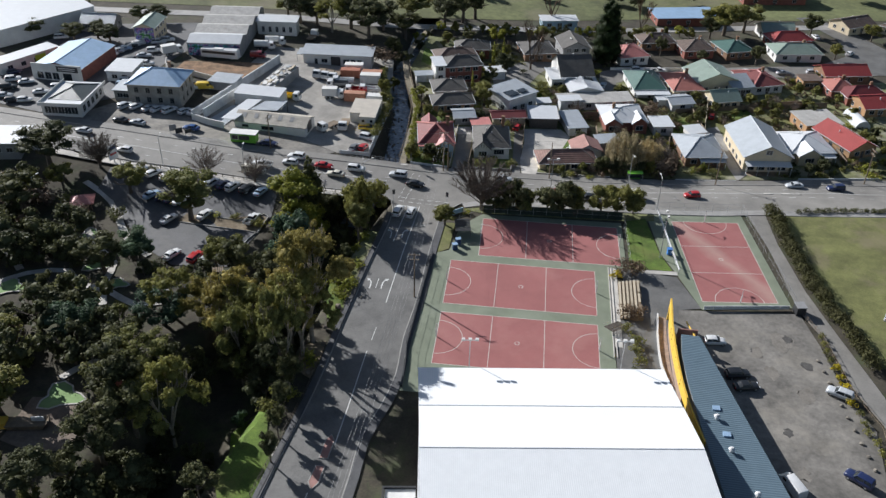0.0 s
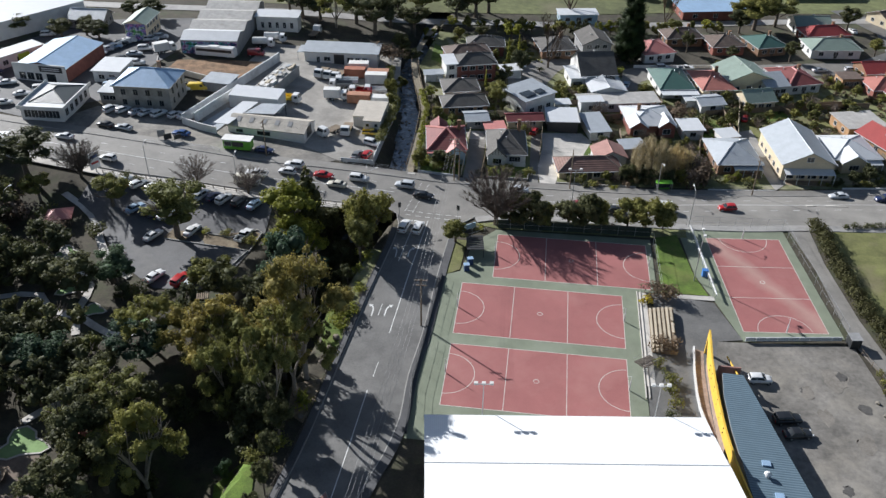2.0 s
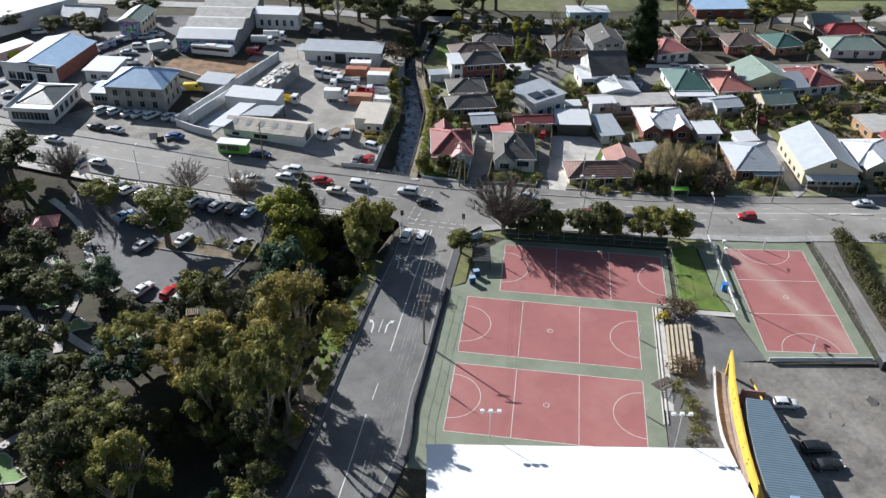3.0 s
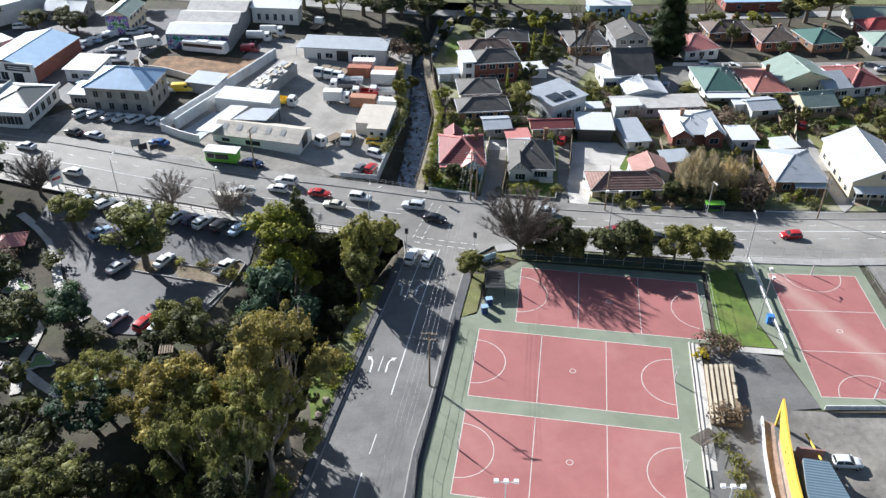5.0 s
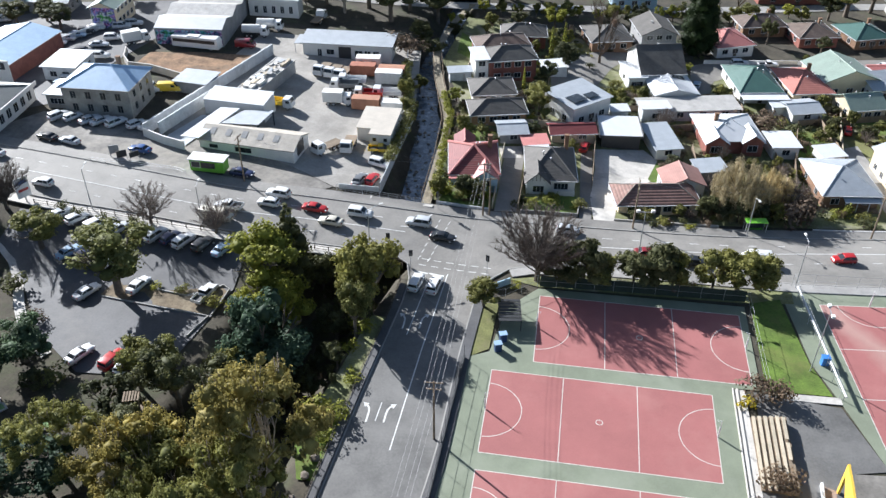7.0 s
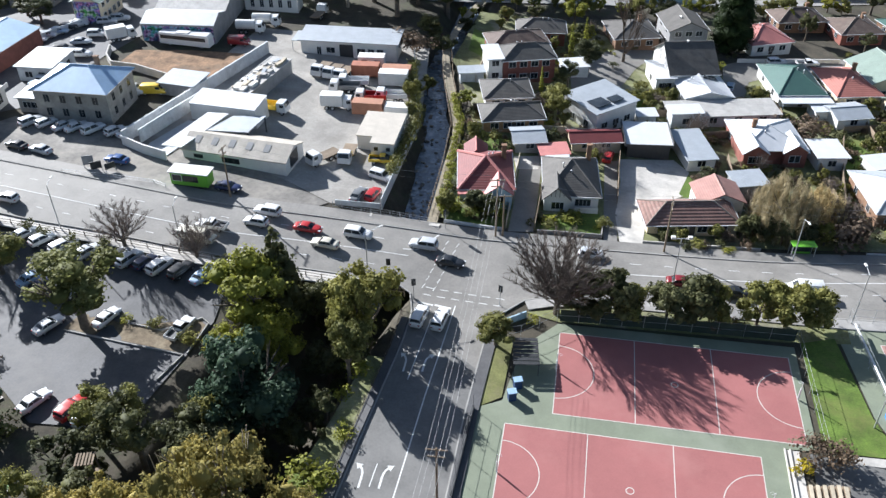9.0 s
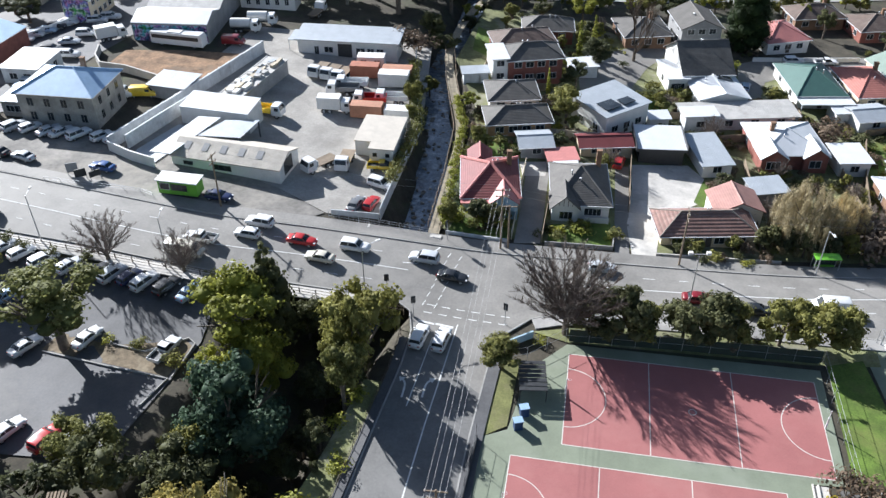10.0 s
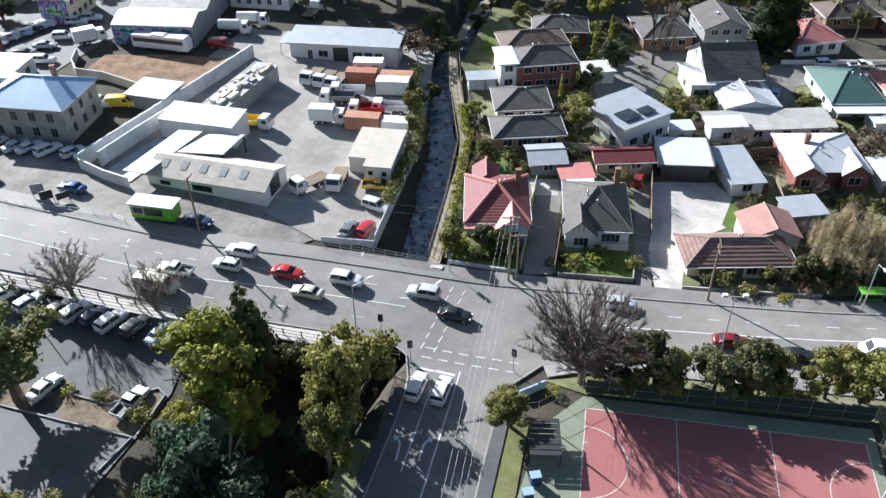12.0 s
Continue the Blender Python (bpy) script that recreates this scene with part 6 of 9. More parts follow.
ROADCARS = [("suv", "white", -42.8, 50.3, 173), ("hatch", "white", -43.6, 47.2, 173), ("sedan", "red", -35.2, 47.6, 355), ("sedan", "cream", -31.6, 44.6, 173), ("suv", "white", -27.2, 48.2, 355),
            ("suv", "silver", -16.8, 48.4, 175), ("sedan", "black", -12.0, 45.4, 355), ("ute", "white", -50.0, 44.8, 175), ("sedan", "dkred", 22.7, 46.8, 2), ("van", "white", 40.4, 48.2, 184),
            ("suv", "white", -14.2, 32.4, 83), ("suv", "white", -11.2, 32.3, 83), ("hatch", "silver", 9.2, 51.8, 3), ("sedan", "black", 30.4, 45.6, 3)]
ROADCARS2 = [("hatch", "red", 55.2, 51.2, 190), ("sedan", "silver", 83.5, 66.0, 190), ("suv", "navy", 94.0, 66.4, 190), ("sedan", "white", -99.3, 52.6, 170), ("hatch", "white", -85.0, 44.9, 172), ("longvan", "cream", -50.6, 41.6, 356)]
for v in ROADCARS + ROADCARS2:
    vehicle(*v, group="cars on the street")
LOTCARS = [("hatch", "silver", -66.4, 36.0, 68), ("sedan", "black", -62.0, 35.6, 68), ("suv", "silver", -59.5, 35.6, 69), ("hatch", "navy", -56.8, 35.4, 69), ("suv", "white", -54.3, 35.0, 69),
           ("suv", "black", -50.8, 34.7, 70), ("sedan", "pale_blue", -47.2, 34.3, 70), ("sedan", "white", -57.6, 24.3, 75), ("ute", "white", -46.4, 24.0, 77),
           ("sedan", "pale_blue", -72.3, 29.8, 62), ("hatch", "navy", -69.4, 29.4, 62), ("sedan", "navy", -67.0, 29.0, 62), ("sedan", "white", -64.8, 28.6, 62)]
LOTCARS2 = [("sedan", "white", -65.0, 21.6, 66), ("suv", "red", -53.6, 7.7, 74), ("hatch", "silver", -51.2, 6.9, 78), ("sedan", "white", -58.9, 8.0, 68), ("suv", "white", -70.6, 36.4, 60), ("hatch", "white", -74.6, 37.2, 60), ("sedan", "silver", -78.0, 37.8, 60)]
for v in LOTCARS + LOTCARS2:
    vehicle(*v, group="cars in the car park")
HALLCARS = [("hatch", "white", 52.3, -5.3, 5), ("suv", "black", 55.0, -14.2, 12), ("sedan", "black", 56.0, -17.2, 12), ("suv", "silver", 72.0, -17.0, 152), ("suv", "navy", 69.8, -36.6, 140), ("van", "white", 58.9, -39.4, 115), ("hatch", "silver", 88.0, 7.2, 60)]
for v in HALLCARS:
    vehicle(*v, group="cars behind the hall", lift=0.06)
YARD = [("ute", "yellow", -28.6, 71.0, 8), ("ute", "white", -28.4, 73.4, 8), ("suv", "white", -27.6, 65.6, -18), ("sedan", "grey", -30.0, 58.9, 80), ("hatch", "red", -27.7, 59.8, 78), ("tray", "yellow", -35.0, 69.4, -88),
        ("tray", "white", -39.6, 67.4, 235), ("tipper", "yellow", -52.2, 83.4, -5), ("tray", "grey", -49.6, 101.4, 262), ("tray", "cream", -47.0, 101.0, 262), ("tray", "white", -44.6, 100.6, 262)]
YARD2 = [("tipper", "white", -42.6, 97.8, 188), ("tipper", "grey", -43.6, 95.0, 188), ("tipper", "red", -37.6, 92.4, 188), ("tipper", "white", -33.8, 94.2, 186), ("box", "white", -40.6, 88.4, 5), ("tank", "white", -69.8, 119.0, 8), ("tank", "white", -67.6, 123.6, 8),
         ("van", "dkred", -71.0, 111.6, 4), ("coach", "white", -82.0, 108.6, -4), ("box", "white", -96.6, 109.6, 40), ("tray", "white", -58.6, 133.0, 85), ("van", "yellow", -78.6, 85.2, 12), ("van", "white", -82.8, 84.0, 12)]
for v in YARD + YARD2:
    vehicle(*v, group="vehicles in the yards", lift=0.07)
FORECOURT = [("suv", "silver", -95.2, 68.8, 60), ("hatch", "white", -92.2, 68.9, 60), ("sedan", "silver", -88.4, 68.6, 60), ("sedan", "white", -86.0, 68.6, 60), ("suv", "white", -82.6, 68.4, 60), ("hatch", "white", -78.4, 68.6, 60), ("sedan", "white", -75.9, 68.8, 60),
             ("sedan", "blue", -73.2, 59.2, 172), ("sedan", "black", -92.8, 60.2, 165), ("sedan", "silver", -87.8, 59.6, 165), ("hatch", "red", 11.2, 85.0, 80), ("sedan", "navy", -51.4, 55.4, -4)]
for v in FORECOURT:
    vehicle(*v, group="cars on the forecourt")
rnd = random.Random(11)
for x, y, tr in ((-123.3, 67.7, 20), (-126.6, 67.0, 20), (-118.6, 77.4, 20), (-130.4, 69.6, 15), (-132.4, 75.2, 18), (-134.0, 80.6, 30), (-129.4, 79.6, 25), (-136.4, 85.6, 40), (-121.8, 73.6, 20), (-101.4, 82.0, 5), (-101.6, 84.8, 5), (-102.2, 87.6, 8), (-131.2, 105.6, 60), (-137.0, 115.0, 20), (-103.2, 118.9, 15), (-105.2, 116.6, 15), (-101.6, 98.4, 10)):
    vehicle(rnd.choice(["sedan", "hatch", "suv"]), rnd.choice(["white", "silver", "navy", "black", "white", "pale_blue"]), x, y, tr, group="cars in the parking lane")
for k in range(6):
    vehicle("hatch" if k % 2 else "sedan", ("white", "silver", "pale_blue", "black")[k % 4], -115.5 + 1.1 * k, 104 + 2.6 * k, 10, group="cars in the parking lane")
for k in range(4):
    vehicle("sedan" if k % 2 else "suv", ("black", "silver", "white", "grey")[k], -106.5 + 1.4 * k, 100 + 4.6 * k, 15, group="cars in the parking lane")
for v in [("suv", "white", 49.0, 139.6, 12), ("ute", "white", 56.2, 140.6, 12), ("hatch", "pale_blue", 37.0, 123.4, 78), ("sedan", "red", 16.6, 147.6, 10), ("sedan", "silver", 2.0, 121.0, 12), ("sedan", "silver", 4.8, 127.0, 12), ("sedan", "white", 86.0, 146.0, 14), ("sedan", "silver", 98.0, 147.4, 14), ("hatch", "white", 126.0, 170.0, 50), ("hatch", "red", 68.6, 107.2, 80), ("sedan", "white", 118.0, 186.0, 100), ("hatch", "silver", 108.0, 149.6, 14)]:
    vehicle(*v, group="cars in the back streets")


# ---- plants ----
_bm = bmesh.new()
bmesh.ops.create_icosphere(_bm, subdivisions=2, radius=1.0)
_bm.verts.ensure_lookup_table()
ICO_V = np.array([v.co[:] for v in _bm.verts])
ICO_F = np.array([[v.index for v in fc.verts] for fc in _bm.faces])
_bm.free()


def leaf_cloud(name, blobs, per_m2, size, material, parent, seed, droop=0.0, slim=1.0, shell=0.55, lobes=0, core=0.0):
    """A crown of small separate leaf sprays gathered in clumps."""
    r = np.random.default_rng(seed)
    P, N = [], []
    inner = blobs if core else []
    if lobes:
        # every clump breaks up into smaller domes
        small = []
        for cx, cy, cz, rad, squash in blobs:
            d = r.normal(size=(lobes, 3))
            d /= np.linalg.norm(d, axis=1)[:, None]
            d[:, 2] = np.where(d[:, 2] < -0.4, -d[:, 2], d[:, 2])
            for v in d:
                small.append((cx + v[0] * rad * 0.72, cy + v[1] * rad * 0.72, cz + v[2] * rad * squash * 0.72, rad * r.uniform(0.32, 0.48), squash))
        blobs = small
    for cx, cy, cz, rad, squash in blobs:
        n = max(12, int(per_m2 * 12.6 * rad * rad))
        d = r.normal(size=(n, 3))
        d /= np.linalg.norm(d, axis=1)[:, None]
        k = rad * (shell + (1.08 - shell) * r.random(n) ** 0.6)
        bump = 1 + 0.22 * np.sin(d[:, 0] * 5 + cx) * np.sin(d[:, 1] * 4 + cy) + 0.15 * np.sin(d[:, 2] * 7 + cz)
        p = d * (k * bump)[:, None]
        p[:, 2] *= squash
        keep = p[:, 2] > -0.75 * rad * squash
        P.append((p + (cx, cy, cz))[keep])
        N.append((d + r.normal(size=(n, 3)) * 0.26 + (0, 0, 0.2))[keep])
    P, N = np.concatenate(P), np.concatenate(N)
    N /= np.linalg.norm(N, axis=1)[:, None]
    up = r.normal(size=P.shape)
    up[:, 2] -= droop
    U = np.cross(N, up)
    U /= np.linalg.norm(U, axis=1)[:, None] + 1e-9
    V = np.cross(N, U)
    s = size * (0.6 + 0.8 * r.random(len(P)))[:, None]
    a, b = U * s * 0.5 * slim, V * s * 0.5
    quad = np.stack([P - a - b * 0.6, P + a * 0.7 - b, P + a + b * 0.7, P - a * 0.6 + b], axis=1).reshape(-1, 3)
    me = bpy.data.meshes.new(name)
    n = len(P)
    # the dense inside of each clump, uneven and hidden under the sprays
    solid = [quad]
    loops, starts = [np.arange(4 * n)], [np.arange(0, 4 * n, 4)]
    base, ls = 4 * n, 4 * n
    for cx, cy, cz, rad, squash in inner:
        v = ICO_V * (core * rad * (0.8 + 0.4 * r.random(len(ICO_V))))[:, None] * (1, 1, squash) + (cx, cy, cz)
        solid.append(v)
        loops.append(ICO_F.ravel() + base)
        starts.append(np.arange(len(ICO_F)) * 3 + ls)
        base += len(v)
        ls += 3 * len(ICO_F)
    solid, loops, starts = np.concatenate(solid), np.concatenate(loops), np.concatenate(starts)
    me.vertices.add(len(solid))
    me.vertices.foreach_set("co", solid.astype(np.float32).ravel())
    me.loops.add(len(loops))
    me.loops.foreach_set("vertex_index", loops.astype(np.int32))
    me.polygons.add(len(starts))
    me.polygons.foreach_set("loop_start", starts.astype(np.int32))
    me.update(calc_edges=True)
    me.materials.append(material)
    if inner:
        me.polygons.foreach_set("use_smooth", np.r_[np.zeros(n), np.ones(len(starts) - n)].astype(bool))
    ob = new(name, me)
    ob.parent = parent
    return ob


def limb(bm, p, d, length, r, depth, rnd, spread=0.6, up=0.25, ends=None, sides=6, kids=(2, 3), bend=0.25, thin=0.5):
    """A branching limb, tapered, in a few bent lengths."""
    q, dd = Vector(p), Vector(d).normalized()
    n = 3 if depth > 1 else 2
    for i in range(n):
        dd = (dd + Vector((rnd.uniform(-bend, bend), rnd.uniform(-bend, bend), rnd.uniform(-bend * 0.4, bend) * 0.6 + up * 0.1))).normalized()
        nx = q + dd * (length / n)
        tube(bm, q, nx, r * (1 - 0.45 * i / n), r * (1 - 0.45 * (i + 1) / n), sides, False)
        if depth > 0 and i > 0:
            for _ in range(rnd.randint(*kids) - 1):
                side = Vector((rnd.uniform(-1, 1), rnd.uniform(-1, 1), rnd.uniform(-0.1, 0.7)))
                limb(bm, nx, dd + side * spread, length * rnd.uniform(0.5, 0.75), r * thin, depth - 1, rnd, spread, up, ends, max(3, sides - 1), kids, bend, thin)
        q = nx
    if depth > 0:
        for _ in range(2):
            side = Vector((rnd.uniform(-1, 1), rnd.uniform(-1, 1), rnd.uniform(0, 0.5)))
            limb(bm, q, dd + side * spread, length * rnd.uniform(0.55, 0.75), r * thin, depth - 1, rnd, spread, up, ends, max(3, sides - 1), kids, bend, thin)
    elif ends is not None:
        ends.append(tuple(q))


def gum_tree(seed, h, spread, leaf, label, bark="bark_pale", dense=7.4, size=0.235):
    rnd = random.Random(seed)
    e = thing("tree", 0, 0, 0, 0, label, "tree")
    bm = bmesh.new()
    ends = []
    tube(bm, (0, 0, -1.5), (0.1, 0, h * 0.22), h * 0.032, h * 0.026, 8, False)
    for k in range(4):
        a = 6.28 * k / 4 + rnd.uniform(-0.5, 0.5)
        limb(bm, (0.1, 0, h * 0.22 - 0.05 * k), (math.cos(a) * 0.6, math.sin(a) * 0.6, 1.0), h * 0.36, h * 0.017, 2, rnd, 0.55, 0.4, ends)
    part("trunk", bm, M[bark], e, smooth=True)
    blobs = []
    for k in range(11):
        # each bough carries a head of several small domes, with gaps between the boughs
        a, q = k * 2.4 + rnd.uniform(-0.3, 0.3), math.sqrt((k + 0.5) / 11)
        z = h * (0.52 + 0.4 * (1 - q * q * 0.8) + rnd.uniform(-0.12, 0.05))
        bx, by, big = math.cos(a) * q * spread, math.sin(a) * q * spread, spread * rnd.uniform(0.26, 0.38)
        for _ in range(5):
            u = Vector((rnd.gauss(0, 1), rnd.gauss(0, 1), rnd.gauss(0, 0.6))).normalized() * big * rnd.uniform(0.4, 0.85)
            blobs.append((bx + u.x, by + u.y, z + u.z * 0.8, big * rnd.uniform(0.5, 0.75), rnd.uniform(0.6, 0.8)))
    for x, y, z in ends[::9]:
        blobs.append((x, y, z, spread * 0.1, 0.7))
    leaf_cloud("crown", blobs, dense, size, M[leaf], e, seed, 0.6, 0.7, lobes=6, core=0.56)
    return e


def round_tree(seed, h, spread, leaf, label, dense=6.8, size=0.24, squash=0.85, clumps=21, low=0.3):
    rnd = random.Random(seed)
    e = thing("tree", 0, 0, 0, 0, label, "tree")
    bm = bmesh.new()
    tube(bm, (0, 0, -1.5), (0, 0.1, h * 0.45), h * 0.04, h * 0.025, 8, False)
    for k in range(4):
        a = 6.28 * k / 4 + rnd.uniform(-0.4, 0.4)
        limb(bm, (0, 0.05, h * 0.3), (math.cos(a), math.sin(a), 1.1), h * 0.28, h * 0.015, 1, rnd)
    part("trunk", bm, M["bark"], e, smooth=True)
    blobs = []
    for k in range(clumps):
        v = Vector((rnd.gauss(0, 1), rnd.gauss(0, 1), rnd.gauss(0, 1))).normalized() * rnd.uniform(0.45, 0.92)
        blobs.append((v.x * spread * 0.8, v.y * spread * 0.8, h * (low + (1 - low) / 2) + v.z * h * (1 - low) * 0.42, spread * rnd.uniform(0.22, 0.36), squash))
    leaf_cloud("crown", blobs, dense, size, M[leaf], e, seed, 0.2, 0.85, lobes=9, core=0.6)
    return e


def column_tree(seed, h, spread, leaf, label, dense=7.0, size=0.3, tip=0.12):
    rnd = random.Random(seed)
    e = thing("tree", 0, 0, 0, 0, label, "tree")
    bm = bmesh.new()
    tube(bm, (0, 0, -1.0), (0, 0, h * 0.7), h * 0.025, h * 0.008, 8, False)
    part("trunk", bm, M["bark"], e, smooth=True)
    blobs = []
    for k in range(34):
        f = (k + 0.5) / 34
        r0 = spread * (1 - (f ** 1.5) * (1 - tip)) * (0.75 + 0.25 * math.sin(min(1, f * 4) * 1.57))
        a = k * 2.4
        blobs.append((math.cos(a) * r0 * 0.55, math.sin(a) * r0 * 0.55, h * (0.06 + 0.9 * f), r0 * rnd.uniform(0.45, 0.62), rnd.uniform(0.9, 1.3)))
    leaf_cloud("crown", blobs, dense, size, M[leaf], e, seed, -0.3, 0.7, core=0.72)
    return e


def bare_tree(seed, h, label, depth=4, spread=0.5, material="twig", first=0.24, thin=0.56, kids=(2, 2)):
    rnd = random.Random(seed)
    e = thing("bare_tree", 0, 0, 0, 0, label, "tree")
    bm = bmesh.new()
    tube(bm, (0, 0, -0.8), (0, 0, h * 0.16), h * 0.03, h * 0.026, 8, False)
    part("trunk", bm, M["bark"], e)
    bm = bmesh.new()
    for k in range(7):
        a = 6.28 * k / 7 + rnd.uniform(-0.4, 0.4)
        limb(bm, (0, 0, h * (0.14 + 0.02 * k)), (math.cos(a) * (0.9 - 0.09 * k), math.sin(a) * (0.9 - 0.09 * k), 0.95), h * (first + 0.03 * k), h * 0.012, depth, rnd, spread, 0.8, None, 5, kids, 0.2, thin)
    part("branch_crown", bm, M[material], e)
    return e


def fan_tree(seed, h, label, limbs=15, sides=13, twigs=9, material="twig"):
    """A bare winter tree: limbs rising in a broad dome from a short trunk, ending in a haze of fine twigs."""
    rnd = random.Random(seed)
    e = thing("bare_tree", 0, 0, 0, 0, label, "tree")
    bm = bmesh.new()
    tube(bm, (0, 0, -0.8), (0, 0, h * 0.15), h * 0.034, h * 0.026, 8, False)
    part("trunk", bm, M["bark"], e)
    bm = bmesh.new()
    for k in range(limbs):
        a, lean = k * 2.4 + rnd.uniform(-0.3, 0.3), 1.12 * math.sqrt((k + 0.3) / limbs)
        # every limb reaches for the same dome, wide at half its height
        tip = Vector((math.cos(a) * math.sin(lean) * h * 0.5, math.sin(a) * math.sin(lean) * h * 0.5, h * (0.34 + 0.6 * math.cos(lean * 1.05))))
        root = Vector((rnd.uniform(-0.1, 0.1), rnd.uniform(-0.1, 0.1), h * rnd.uniform(0.11, 0.16)))
        bend = Vector((tip.x * 0.42, tip.y * 0.42, root.z + (tip.z - root.z) * 0.52))
        pts = []
        for i in range(6):
            f = i / 5
            p = root * (1 - f) ** 2 + bend * 2 * f * (1 - f) + tip * f * f
            wob = h * 0.016 * (1 if 0 < i else 0)
            pts.append(p + Vector((rnd.uniform(-wob, wob), rnd.uniform(-wob, wob), rnd.uniform(-wob, wob))))
        for i in range(5):
            tube(bm, pts[i], pts[i + 1], h * 0.0085 * (1 - 0.18 * i), h * 0.0085 * (1 - 0.18 * (i + 1)), 5, False)
        for s in range(sides):
            f = 1.3 + 3.65 * (s + rnd.random()) / sides
            i = min(4, int(f))
            p = pts[i].lerp(pts[i + 1], f - i)
            ax = (pts[i + 1] - pts[i]).normalized()
            sd = (ax * 1.1 + Vector((rnd.uniform(-1, 1), rnd.uniform(-1, 1), rnd.uniform(-0.2, 0.6))) * 0.75).normalized()
            sl = h * 0.15 * (1.3 - f / 6) * rnd.uniform(0.7, 1.2)
            tube(bm, p, p + sd * sl, h * 0.0028, h * 0.0016, 3, False)
            for t in range(twigs):
                g = rnd.uniform(0.1, 1.0)
                td = (sd + Vector((rnd.uniform(-1, 1), rnd.uniform(-1, 1), rnd.uniform(-0.1, 0.7))) * 0.7).normalized()
                tube(bm, p + sd * sl * g, p + sd * sl * g + td * h * rnd.uniform(0.035, 0.075), h * 0.0015, h * 0.0008, 3, False)
    part("branch_crown", bm, M[material], e)
    return e


def willow(seed, h, spread, label):
    rnd = random.Random(seed)
    e = thing("tree", 0, 0, 0, 0, label, "tree")
    bm = bmesh.new()
    tube(bm, (0, 0, -1), (0, 0, h * 0.5), h * 0.04, h * 0.02, 8, False)
    for k in range(6):
        a = 6.28 * k / 6
        limb(bm, (0, 0, h * 0.4), (math.cos(a), math.sin(a), 1.0), h * 0.4, h * 0.012, 1, rnd)
    part("trunk", bm, M["bark"], e)
    blobs = []
    for k in range(70):
        # curtains of hanging twigs of uneven length, with gaps
        a, q = rnd.uniform(0, 6.28), math.sqrt(rnd.random())
        top = h * (0.5 + 0.42 * (1 - q * q)) + rnd.uniform(-1.2, 0.5)
        fall = h * rnd.uniform(0.12, 0.3) * (0.5 + q)
        for n in range(3):
            blobs.append((math.cos(a) * q * spread, math.sin(a) * q * spread, max(1.2, top - fall * n), spread * rnd.uniform(0.08, 0.14), 2.6))
    leaf_cloud("crown", blobs, 20, 0.75, M["leaf_willow"], e, seed, 5.0, 0.07, 0.1)
    return e


def shrub(seed, h, spread, leaf, label, category="shrub"):
    rnd = random.Random(seed)
    e = thing("shrub", 0, 0, 0, 0, label, category)
    bm = bmesh.new()
    for k in range(4):
        tube(bm, (0, 0, -0.3), (rnd.uniform(-0.4, 0.4) * spread, rnd.uniform(-0.4, 0.4) * spread, h * 0.6), 0.05, 0.02, 5, False)
    part("stem", bm, M["bark"], e)
    blobs = [(rnd.uniform(-0.6, 0.6) * spread, rnd.uniform(-0.6, 0.6) * spread, h * rnd.uniform(0.3, 0.75), spread * rnd.uniform(0.35, 0.5), 0.8) for _ in range(9)]
    leaf_cloud("foliage", blobs, 10, 0.2, M[leaf], e, seed, 0.0, 0.8)
    return e


